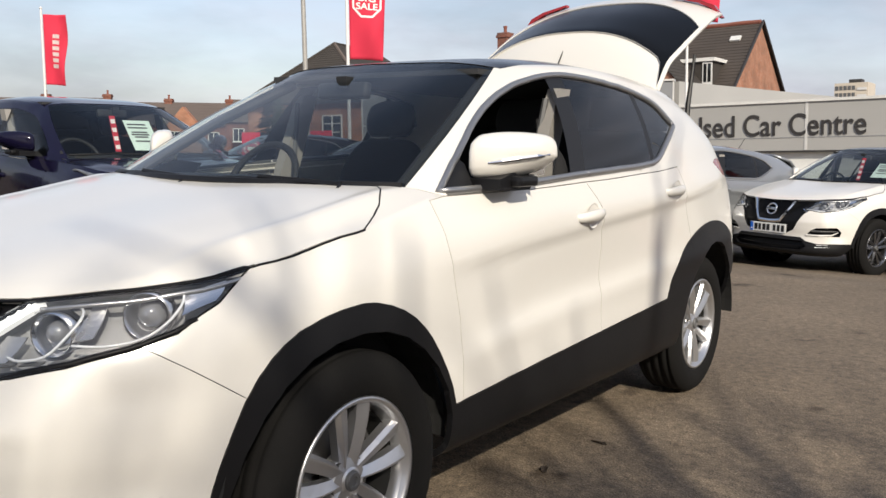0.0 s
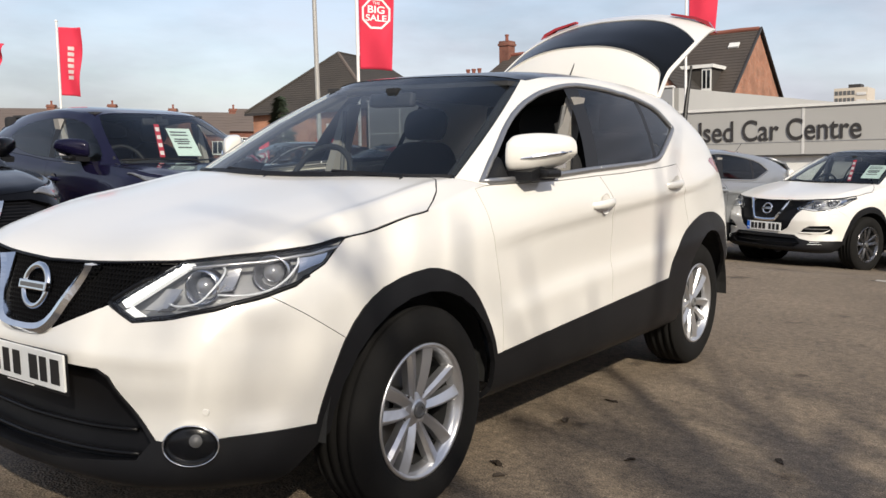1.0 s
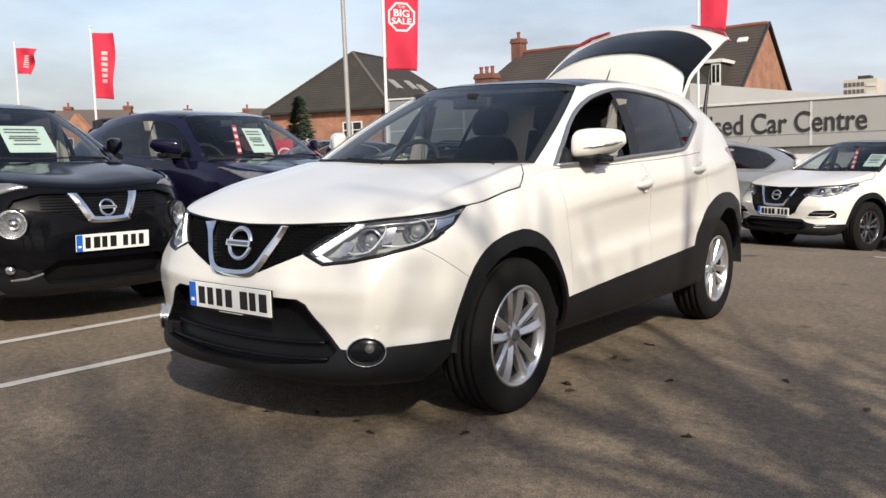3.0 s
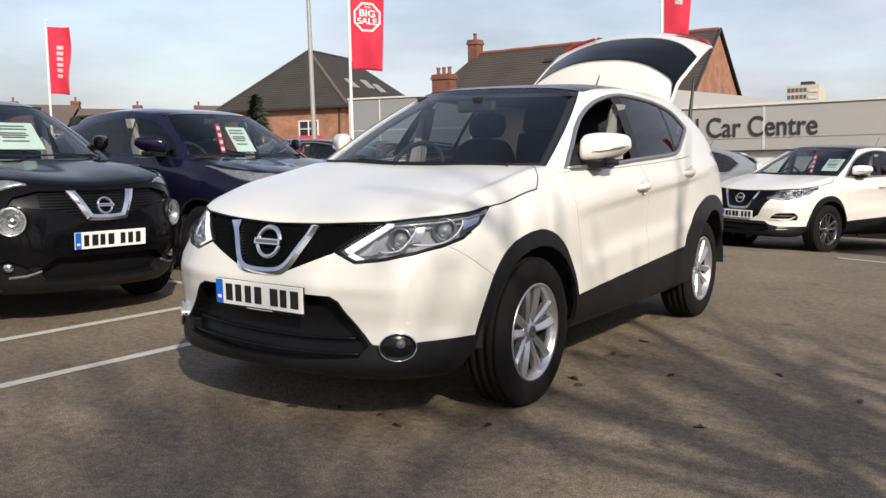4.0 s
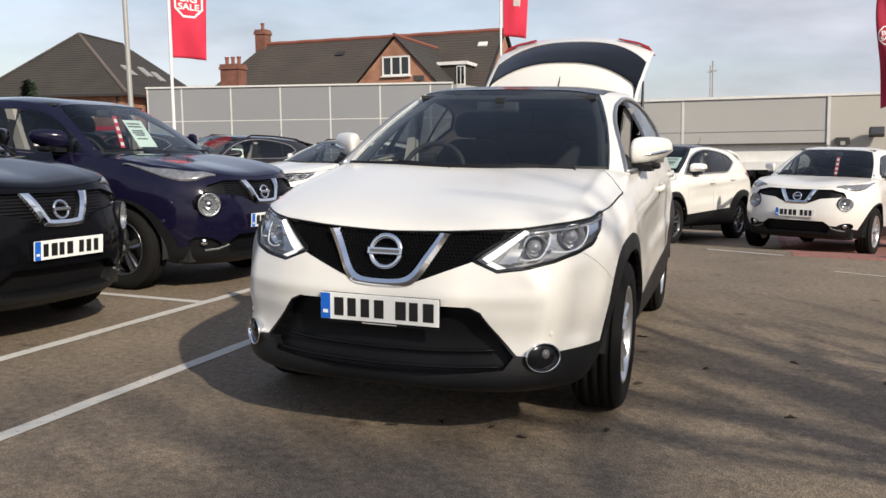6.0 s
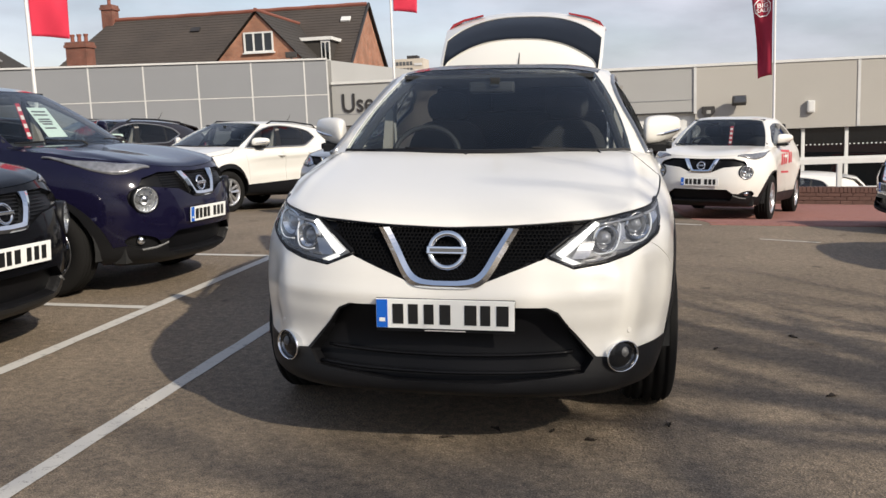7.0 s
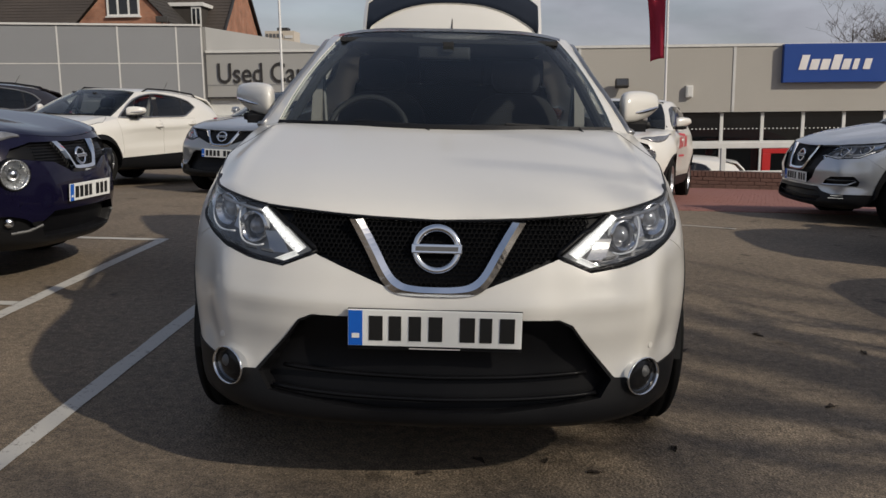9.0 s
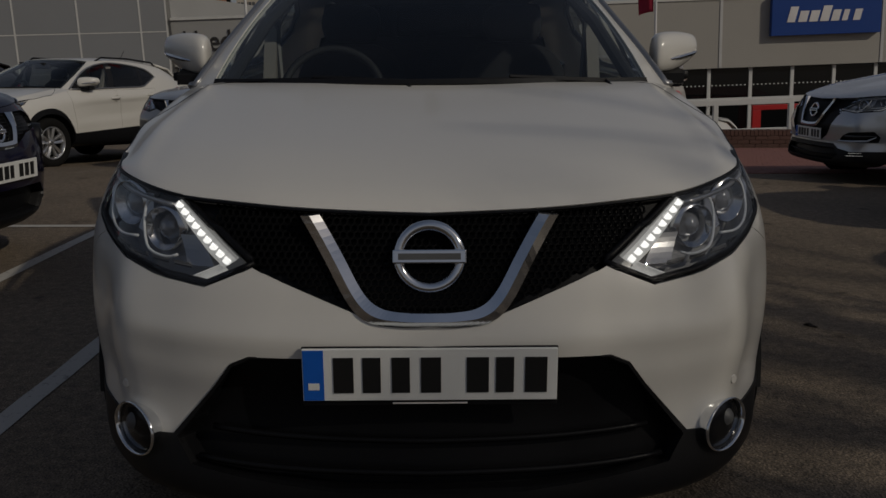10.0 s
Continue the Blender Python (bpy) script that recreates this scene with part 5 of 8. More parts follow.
REAR_ROW = [(0.25, 0.10), (0.30, 0.06), (0.40, 0.02), (0.50, 0.0), (0.58, 0.0), (0.65, 0.01), (0.70, 0.03), (0.74, 0.08)]
SUV = dict(
    half=0.90, bonnet_ridge=0.014, sculpt=suv_sculpt,
    plan=[(0, -0.885, 0), (0.30, -0.868, 0), (0.50, -0.822, 0), (0.65, -0.735, 0), (0.76, -0.60, 0), (0.832, -0.44, 0), (0.875, -0.22, 0),
          (0.893, 0.05, 0), (0.897, 0.45, 0), (0.90, 0.90, 0), (0.90, 1.40, 0), (0.896, 1.90, 0), (0.882, 2.40, 0), (0.860, 2.80, 0),
          (0.818, 3.10, 0), (0.735, 3.30, 0), (0.55, 3.45, 0), (0.28, 3.48, 0), (0, 3.49, 0)],
    rows={
        0: [(0.222, 0.11), (0.248, 0.016), (0.298, -0.014), (0.45, 0.014), (0.56, 0.0), (0.66, 0.020), (0.76, 0.055), (0.855, 0.115)],
        2: [(0.222, 0.11), (0.250, 0.018), (0.300, -0.012), (0.45, 0.014), (0.56, 0.0), (0.66, 0.012), (0.76, 0.050), (0.876, 0.125)],
        4: [(0.226, 0.10), (0.258, 0.030), (0.318, 0.006), (0.45, 0.015), (0.56, 0.0), (0.66, 0.005), (0.77, 0.035), (0.900, 0.105)],
        5: [(0.22, 0.11), (0.26, 0.055), (0.35, 0.025), (0.46, 0.008), (0.57, 0.0), (0.68, 0.004), (0.80, 0.025), (0.914, 0.085)],
        6: [(0.22, 0.06), (0.27, 0.04), (0.38, 0.015), (0.50, 0.0), (0.62, 0.0), (0.74, 0.008), (0.85, 0.028), (0.945, 0.080)],
        7: [(0.285, 0.085), (0.325, 0.035), (0.40, 0.010), (0.52, -0.005), (0.64, -0.005), (0.78, 0.003), (0.90, 0.022), (0.996, 0.072)],
        8: [(0.285, 0.085), (0.325, 0.035), (0.40, 0.010), (0.52, 0.0), (0.64, 0.006), (0.80, 0.010), (0.95, 0.026), (1.072, 0.090)],
        9: [(0.285, 0.085), (0.325, 0.035), (0.40, 0.012), (0.54, 0.012), (0.70, 0.030), (0.86, 0.012), (0.98, 0.016), (1.080, 0.055)],
        10: [(0.285, 0.085), (0.325, 0.035), (0.40, 0.012), (0.55, 0.012), (0.72, 0.032), (0.89, 0.012), (1.00, 0.014), (1.097, 0.050)],
        11: [(0.285, 0.085), (0.325, 0.035), (0.41, 0.010), (0.57, 0.008), (0.74, 0.020), (0.91, 0.008), (1.02, 0.012), (1.118, 0.050)],
        12: [(0.285, 0.085), (0.325, 0.035), (0.42, 0.005), (0.58, -0.010), (0.74, -0.008), (0.90, -0.002), (1.03, 0.012), (1.150, 0.058)],
        13: [(0.285, 0.15), (0.335, 0.080), (0.43, 0.015), (0.58, -0.005), (0.74, 0.0), (0.90, 0.008), (1.05, 0.030), (1.180, 0.085)],
        14: [(0.27, 0.22), (0.33, 0.150), (0.43, 0.050), (0.58, 0.0), (0.74, 0.005), (0.90, 0.020), (1.05, 0.050), (1.190, 0.110)],
        15: [(0.27, 0.22), (0.32, 0.150), (0.42, 0.05), (0.52, 0.0), (0.62, 0.0), (0.72, 0.015), (0.80, 0.040), (0.86, 0.090)],
        16: REAR_ROW, 18: REAR_ROW},
    bonnet_from=5.75, pillar_at=8.0, cabin_to=14.2,
    cowl=[(0, 0.20, 1.095), (0.38, 0.235, 1.098), (0.60, 0.31, 1.098), (0.71, 0.385, 1.096)],
    bonnet_line=[(0, -0.77, 0.855), (0, -0.72, 0.892), (0, -0.55, 0.945), (0, -0.25, 1.005), (0, 0.02, 1.055), (0, 0.20, 1.095)],
    ring_front=[(0, 1.055, 1.536), (0.33, 1.07, 1.531), (0.46, 1.095, 1.521), (0.535, 1.125, 1.508), (0.577, 1.18, 1.500)],
    ring_side=[(0.577, 1.18, 1.500), (0.602, 1.32, 1.522), (0.625, 1.65, 1.540), (0.625, 2.00, 1.535), (0.615, 2.35, 1.515), (0.595, 2.66, 1.478), (0.56, 2.90, 1.425)],
    roof_line=[(0, 1.055, 1.536), (0, 1.35, 1.572), (0, 1.75, 1.592), (0, 2.20, 1.592), (0, 2.55, 1.580), (0, 2.72, 1.560)],
)
ARCH_F = [(-0.455, 0.25), (-0.44, 0.42), (-0.398, 0.562), (-0.325, 0.688), (-0.20, 0.778), (0.0, 0.819), (0.165, 0.779), (0.285, 0.685), (0.365, 0.56), (0.405, 0.465), (0.44, 0.10), (-0.455, 0.10)]
ARCH_R = [(2.02, 0.555), (2.10, 0.68), (2.24, 0.785), (2.42, 0.850), (2.64, 0.868), (2.84, 0.84), (3.00, 0.76), (3.09, 0.64), (3.13, 0.50), (3.6, 0.44), (3.6, 0.1), (2.02, 0.1)]
def arc(pts, cuts=3):
    """More points along a bent line."""
    return [tuple(cr([(a, b, 0) for a, b in pts], k / cuts)[:2]) for k in range(cuts * (len(pts) - 1) + 1)]


SILL = [(0.36, 0.462), (2.10, 0.566), (2.10, 0.10), (0.36, 0.10)]
DLO_TOP = [(0.450, 1.085), (0.59, 1.180), (0.83, 1.328), (1.07, 1.430), (1.34, 1.490), (1.58, 1.497), (1.93, 1.474), (2.15, 1.437), (2.235, 1.405), (2.325, 1.323)]
DLO_FOOT = [(2.02, 1.183), (1.95, 1.163), (1.80, 1.148), (1.25, 1.122), (0.80, 1.096), (0.450, 1.085)]
GRILLE = [(-0.1, 0.655), (0.115, 0.655), (0.36, 0.753), (0.548, 0.893), (0.52, 1.0), (-0.1, 1.0)]
LAMP = [(0.36, 0.753), (0.461, 0.712), (0.566, 0.726), (0.66, 0.750), (0.735, 0.779), (0.780, 0.808), (0.794, 0.862), (0.786, 0.93), (0.77, 1.0), (0.52, 1.0), (0.548, 0.893)]
INTAKE = [(-0.1, 0.577), (0.36, 0.575), (0.402, 0.556), (0.44, 0.503), (0.535, 0.385), (0.50, 0.335), (0.20, 0.300), (-0.1, 0.297)]
SKIRT = [(-0.1, 0.581), (0.365, 0.579), (0.407, 0.560), (0.446, 0.506), (0.545, 0.390), (0.60, 0.383), (0.70, 0.398), (0.83, 0.405), (1.2, 0.405), (1.2, 0.0), (-0.1, 0.0)]
ARCH_F, ARCH_R = arc(ARCH_F[:-2]) + ARCH_F[-2:], arc(ARCH_R[:-3]) + ARCH_R[-3:]
DLO = arc(DLO_TOP[:-1], 4) + DLO_TOP[-1:] + arc(DLO_FOOT, 2)[:-1]
FRONT_ONLY = lambda f: f.calc_center_median().y < -0.2


def cut_suv(shell, front):
    """Cut the sheet along the shut lines, lamps, glass and cladding."""
    c = shell.cut
    c("cladding", ARCH_F, "side", (1,))
    c("cladding", ARCH_R, "side", (1,))
    c("cladding", SILL, "side", (1,))
    if front == "old":
        c("cladding", SKIRT, "front", (1,), lambda f: f.calc_center_median().y < -0.45)
        c("intake", INTAKE, "front", (1,), FRONT_ONLY)
        c("grille", GRILLE, "front", (1,), FRONT_ONLY)
        c("lamp", LAMP, "front", (1,), FRONT_ONLY)
    else:
        c("cladding", [(-0.1, 0.44), (0.42, 0.44), (0.48, 0.40), (0.60, 0.375), (0.83, 0.39), (1.2, 0.40), (1.2, 0.0), (-0.1, 0.0)], "front", (1,), lambda f: f.calc_center_median().y < -0.45)
        c("intake", [(-0.1, 0.40), (0.44, 0.40), (0.50, 0.34), (0.44, 0.29), (-0.1, 0.28)], "front", (1,), FRONT_ONLY)
        c("grille", [(-0.1, 0.462), (0.22, 0.462), (0.33, 0.52), (0.42, 0.70), (0.52, 0.80), (0.55, 1.0), (-0.1, 1.0)], "front", (1,), FRONT_ONLY)
        c("lamp", [(0.42, 0.760), (0.60, 0.738), (0.74, 0.758), (0.80, 0.825), (0.822, 0.935), (0.80, 1.0), (0.54, 1.0), (0.52, 0.845)], "front", (1,), FRONT_ONLY)
        c("fog_pocket", [(0.475, 0.462), (0.520, 0.520), (0.580, 0.556), (0.735, 0.570), (0.760, 0.520), (0.745, 0.468)], "front", (1,), FRONT_ONLY)
    c("wheel_hole", [(-0.62, 0.19), (-0.50, 0.275), (-0.365, 0.40), (-0.36, 0.05), (-0.62, 0.05)], "side", (1,))
    c("wheel_hole", ring_poly(0.0, 0.345, 0.400), "side", (1,))
    c("wheel_hole", [(-0.398, 0.345), (0.398, 0.345), (0.385, 0.05), (-0.385, 0.05)], "side", (1,))
    c("wheel_hole", ring_poly(2.646, 0.350, 0.415), "side", (1,))
    c("wheel_hole", [(2.233, 0.350), (3.059, 0.350), (3.04, 0.05), (2.25, 0.05)], "side", (1,))
    free = ("body",)
    c("front_door", [(0.375, 1.085), (0.385, 0.93), (0.430, 0.72), (0.446, 0.40), (1.37, 0.40), (1.385, 0.85), (1.35, 1.0), (1.255, 1.13)], "side", (1,), None, free)
    c("rear_door", [(1.255, 1.13), (1.35, 1.0), (1.385, 0.85), (1.37, 0.40), (2.14, 0.40), (2.30, 0.60), (2.30, 0.78), (2.262, 0.90), (2.235, 1.00), (2.20, 1.20), (1.8, 1.16)], "side", (1,), None, free)
    c("tail_lamp", [(2.82, 1.150), (2.90, 1.168), (3.6, 1.168), (3.6, 1.05), (2.97, 1.085)], "side", (1, 4), lambda f: f.calc_center_median().y > 2.3, free)
    c("front_bumper", [(-3.0, 0.1), (-3.0, 1.2), (-0.60, 1.2), (-0.575, 0.80), (-0.345, 0.64), (-0.44, 0.1)], "side", (1,), lambda f: f.calc_center_median().y < -0.3, free)
    c("rear_bumper", [(3.06, 0.20), (3.06, 0.80), (3.6, 0.86), (3.6, 0.2)], "side", (1,), None, free)
    c("side_window", DLO, "side", (4,))
    c("pillar_b", [(1.135, 1.0), (1.245, 1.0), (1.475, 1.6), (1.365, 1.6)], "side", (4,), None, ("side_window",))
    c("pillar_c", [(1.875, 1.0), (1.915, 1.0), (2.06, 1.6), (2.01, 1.6)], "side", (4,), None, ("side_window",))
    c("mirror_corner", [(0.40, 1.0), (0.60, 1.0), (0.60, 1.6), (0.40, 1.6)], "side", (4,), None, ("side_window",))
    c("rear_window", [(1.20, 1.0), (1.44, 1.6), (2.04, 1.6), (1.89, 1.0)], "side", (4,), None, ("side_window",))
    c("quarter_window", [(1.90, 1.0), (2.05, 1.6), (2.6, 1.6), (2.6, 1.0)], "side", (4,), None, ("side_window",))
    c("wing", [(0.845, 0.02), (0.822, 0.075), (0.795, 0.135), (0.755, 0.215), (0.69, 0.30), (0.60, 0.375), (0.72, 0.60), (1.0, 0.60), (1.0, 0.0)], "top", (2,))
    shell.name_tag("bonnet", 2)
    shell.name_tag("windscreen", 3)
    shell.name_tag("roof", 5)
    bmesh.ops.remove_doubles(shell.bm, verts=shell.bm.verts[:], dist=0.0014)
    bmesh.ops.dissolve_degenerate(shell.bm, edges=shell.bm.edges[:], dist=0.0025)


SHELLS = {}


def shell_for(front, fine):
    if (front, fine) not in SHELLS:
        sh = Shell(SUV, fine)
        cut_suv(sh, front)
        SHELLS[front, fine] = sh
    return SHELLS[front, fine]


def pair(name, shell, regions, mat, parent, label="", gap=0.0022, depth=0.014):
    """The same panel on both flanks."""
    made = []
    for mirror in (False, True):
        bm = shell.take(*regions, mirror=mirror)
        if gap:
            rim(bm, gap, depth)
        made.append(part(name, bm, mat, parent, label))
    return made


def cushion(rows, seg=20, power=3.0):
    """A padded form lofted through rows of (y, z, half width, half depth)."""
    bm = bmesh.new()
    rings = []
    fine = [cr4(rows, k / 3) for k in range(3 * (len(rows) - 1) + 1)]
    for y, z, w, d in fine:
        ring = []
        for k in range(seg):
            a = 2 * math.pi * k / seg
            c, q = math.cos(a), math.sin(a)
            r = (abs(c) ** power + abs(q) ** power) ** (-1 / power)
            ring.append(bm.verts.new((c * r * max(w, 0.004), y + q * r * max(d, 0.004), z)))
        rings.append(ring)
    for p, q in zip(rings, rings[1:]):
        for k in range(seg):
            bm.faces.new((p[k], p[(k + 1) % seg], q[(k + 1) % seg], q[k]))
    bm.faces.new(rings[0])
    bm.faces.new(rings[-1])
    bmesh.ops.recalc_face_normals(bm, faces=bm.faces[:])
    return bm


def seat(parent, m, name="seat"):
    st = part(name, moved(box(-0.25, 0.25, -0.26, 0.26, 0.0, 0.16, 0.05), m), FABRIC, parent, smooth=True)
    back = [(0.24, 0.10, 0.20, 0.05), (0.25, 0.14, 0.24, 0.075), (0.31, 0.34, 0.255, 0.075), (0.37, 0.54, 0.245, 0.065), (0.40, 0.64, 0.20, 0.055), (0.415, 0.69, 0.13, 0.035), (0.42, 0.70, 0.02, 0.01)]
    part("backrest", moved(cushion(back), m), FABRIC, st, smooth=True)
    head = [(0.42, 0.705, 0.05, 0.02), (0.42, 0.715, 0.11, 0.045), (0.43, 0.78, 0.135, 0.055), (0.445, 0.85, 0.12, 0.045), (0.45, 0.875, 0.06, 0.02), (0.45, 0.878, 0.01, 0.005)]
    part("headrest", moved(cushion(head), m), FABRIC, st, smooth=True)
    return st


def interior(car, right_hand=True):
    """What shows through the glass: dashboard, wheel, seats, lining."""
    dash = slab([(0.22, 1.055), (0.40, 1.075), (0.62, 1.05), (0.70, 0.98), (0.68, 0.60), (0.10, 0.60), (0.14, 1.0)], 1.40, "x", -0.70)
    part("dashboard", dash, DASH, car)
    part("instrument_hood", moved(box(-0.19, 0.19, -0.1, 0.1, 0, 0.055, 0.025), pose(-0.37, 0.56, 1.04)), DASH, car, smooth=True)
    part("floor", box(-0.74, 0.74, 0.2, 3.2, 0.34, 0.38), INNER_BLACK, car)
    part("bulkhead", box(-0.70, 0.70, 0.09, 0.12, 0.38, 1.0), INNER_BLACK, car)
    sx = -0.37 if right_hand else 0.37
    hoop = [Vector((sx + 0.185 * math.cos(a), 0.80 + 0.085 * math.sin(a), 1.045 + 0.165 * math.sin(a))) for a in np.linspace(0, 2 * math.pi, 33)]
    sw = part("steering_wheel", tube(hoop, 0.015, 8, caps=False), DASH, car, smooth=True)
    part("wheel_boss", moved(box(-0.075, 0.075, -0.03, 0.03, -0.06, 0.05, 0.02), pose(sx, 0.80, 1.04, -27)), DASH, sw)
    part("wheel_arm", moved(box(-0.18, 0.18, -0.012, 0.012, -0.022, 0.022, 0.008), pose(sx, 0.80, 1.04, -27)), DASH, sw)
    for x in (-0.37, 0.37):
        seat(car, pose(x, 1.20, 0.545))
    rear = part("rear_bench", box(-0.64, 0.64, 1.95, 2.45, 0.55, 0.72, 0.05), FABRIC, car, smooth=True)
    part("backrest", moved(box(-0.64, 0.64, -0.06, 0.06, 0, 0.66, 0.05), pose(0, 2.44, 0.66, -14)), FABRIC, rear, smooth=True)
    # headrests widened until they overlap, to block bright gaps through the back
    for x in (-0.40, 0.0, 0.40):
        part("headrest", moved(box(-0.215, 0.215, -0.045, 0.045, 0, 0.19, 0.04), pose(x, 2.60, 1.30, -12)), FABRIC, rear, smooth=True)
    for s in (1, -1):
        part("pillar_trim", slab([(1.10, 0.75), (1.23, 0.75), (1.30, 1.10), (1.42, 1.44), (1.33, 1.44), (1.19, 1.10)], s * -0.05, "x", s * 0.70), TRIM_BEIGE, car)
        part("seat_belt", tube([Vector((s * 0.66, 1.30, 1.40)), Vector((s * 0.63, 1.24, 1.05)), Vector((s * 0.60, 1.20, 0.75))], 0.012, 6), PLASTIC_GREY, car)
        part("screen_pillar_trim", tube([Vector((s * 0.67, 0.42, 1.09)), Vector((s * 0.60, 0.78, 1.30)), Vector((s * 0.50, 1.12, 1.47))], 0.022, 8), DASH, car)
    part("head_lining", box(-0.53, 0.53, 1.03, 2.65, 1.478, 1.498), LINING, car)
    part("screen_mirror", moved(box(-0.125, 0.125, -0.02, 0.02, -0.03, 0.035, 0.014), pose(-0.02, 0.92, 1.42, -10)), DASH, car, smooth=True)
    part("mirror_stem", box(-0.025, 0.025, 0.88, 0.93, 1.43, 1.475), DASH, car)


def sheet_on(shell, s, corners, back):
    """A small plate set `back` behind the nose, between four (x, z) corners."""
    bm = bmesh.new()
    n = 6
    (a, b, c, d) = [Vector(p) for p in corners]
    g = []
    for i in range(n + 1):
        row = []
        for j in range(n + 1):
            p = a.lerp(b, i / n).lerp(d.lerp(c, i / n), j / n)
            row.append(bm.verts.new((s * p.x, surface_y(shell, p.x, p.y) + back + 0.008 * math.sin(3.1 * j / n), p.y)))
        g.append(row)
    for i in range(n):
        for j in range(n):
            bm.faces.new((g[i][j], g[i + 1][j], g[i + 1][j + 1], g[i][j + 1]))
    bmesh.ops.recalc_face_normals(bm, faces=bm.faces[:])
    bmesh.ops.solidify(bm, geom=bm.faces[:], thickness=0.004)
    return bm


def lamp_detail(car, shell, lens_name="lamp", glow=True):
    """Headlamps: dark tray, two projectors, bright plates, light strip, clear cover."""
    for mirror in (False, True):
        s = -1 if mirror else 1
        tray = recess(shell.take(lens_name, mirror=mirror), 0.075)
        hl = part("headlamp", tray, LAMP_TRAY, car, "clear headlamp with two projectors and a light strip")
        for (x, z, r, turn) in ((0.690, 0.840, 0.050, 34), (0.572, 0.806, 0.046, 26)):
            c, w = math.cos(radians(turn)), math.sin(radians(turn))
            y = max(surface_y(shell, min(x + dx * r * c * 1.07, 0.79), z + dz * r) - dx * r * w for dx, dz in ((1, 0), (-1, 0), (0, 1), (0, -1), (0.7, 0.7), (0.7, -0.7))) + 0.034
            m = pose(s * x, y, z, 0, 0, s * turn)
            part("lamp_bowl", moved(lathe([(r * 0.45, 0.03), (r * 0.8, 0.012), (r, -0.022), (r * 1.05, -0.024), (r * 1.05, 0.03)], 28, "y"), m), REFLECTOR, hl, smooth=True)
            part("projector", moved(lathe([(0.0, -0.020), (r * 0.34, -0.016), (r * 0.56, -0.004), (r * 0.62, 0.02)], 24, "y"), m), LAMP_LENS, hl, smooth=True)
        # pale light guides round the projectors, open towards each other
        outer = [(0.640, 0.790), (0.690, 0.787), (0.728, 0.798), (0.748, 0.826), (0.752, 0.862), (0.742, 0.892)]
        inner = [(0.535, 0.852), (0.590, 0.866), (0.622, 0.862), (0.630, 0.838), (0.622, 0.800), (0.604, 0.768), (0.560, 0.758), (0.532, 0.764)]
        for line in (outer, inner):
            path = [cr([(x, z, 0) for x, z in line], k / 3) for k in range(3 * (len(line) - 1) + 1)]
            part("light_guide", tube([Vector((s * p.x, surface_y(shell, p.x, p.y) + 0.022, p.y)) for p in path], 0.0034, 6), LAMP_GUIDE, hl, "pale light guide", smooth=True)
        part("reflector_plate", sheet_on(shell, s, ((0.742, 0.885), (0.772, 0.908), (0.782, 0.868), (0.760, 0.842)), 0.024), REFLECTOR, hl)
        part("bezel_plate", sheet_on(shell, s, ((0.450, 0.742), (0.512, 0.742), (0.536, 0.800), (0.490, 0.800)), 0.040), LAMP_HOUSING, hl)
        part("bezel_plate", sheet_on(shell, s, ((0.612, 0.790), (0.652, 0.800), (0.640, 0.872), (0.622, 0.872)), 0.046), LAMP_HOUSING, hl)
        for k in range(5):
            x = 0.50 + 0.055 * k
            part("bezel_rib", sheet_on(shell, s, ((x, 0.738 + 0.006 * k), (x + 0.040, 0.742 + 0.006 * k), (x + 0.046, 0.752 + 0.006 * k), (x + 0.006, 0.748 + 0.006 * k)), 0.034), PLASTIC_GREY, hl)
        brow = [shell.lower(u, 6.80) for u in np.linspace(2.75, 5.65, 15)]
        part("brow_strip", tube([Vector((s * (p.x - 0.004), p.y + 0.012, p.z)) for p in brow], 0.0055, 6), LAMP_HOUSING, hl, smooth=True)
        # light strip: along the inner edge, with a short foot
        bm = bmesh.new()
        secs = []
        for x, z, w in ((0.535, 0.872, 0.016), (0.48, 0.830, 0.022), (0.43, 0.791, 0.026), (0.395, 0.764, 0.026)):
            y = surface_y(shell, x + w / 2, z - w / 3) + 0.010
            secs.append([bm.verts.new((s * (x + dx), y + dy, z + dz)) for dx, dz, dy in ((0.0, 0.0, 0.0), (w, -w * 0.6, -0.004), (w, -w * 0.6, 0.02), (0.0, 0.0, 0.024))])
        for q0, q1 in zip(secs, secs[1:]):
            for k in range(4):
                bm.faces.new((q0[k], q0[(k + 1) % 4], q1[(k + 1) % 4], q1[k]))
        bm.faces.new(secs[0])
        bm.faces.new(secs[-1])
        bmesh.ops.recalc_face_normals(bm, faces=bm.faces[:])
        strip = part("light_strip", bm, LED if glow else REFLECTOR, hl)
        part("strip_foot", sheet_on(shell, s, ((0.405, 0.738), (0.455, 0.722), (0.490, 0.727), (0.432, 0.752)), 0.012), LED if glow else REFLECTOR, hl)
        if glow:
            for k in range(9):
                t = (k + 0.5) / 9
                x, z, w = 0.535 - 0.14 * t, 0.872 - 0.108 * t, 0.016 + 0.010 * min(1.0, 2 * t)
                x, z = x + w * 0.5, z - w * 0.3
                part("light_chip", moved(box(-0.0075, 0.0075, -0.002, 0.002, -0.007, 0.007, 0.001), pose(s * x, surface_y(shell, x, z) + 0.0055, z, 0, 40, s * 15)), LED_CHIP, strip)
        edge = thinned(loop_points(shell.take(lens_name)), 0.012)
        part("lamp_seal", tube([Vector((s * (p.x - 0.004), p.y + 0.010, p.z + (0.006 if p.z < 0.83 else -0.004))) for p in edge + edge[:1]], 0.0085, 6, caps=False), MESH_BLACK, hl, smooth=True)
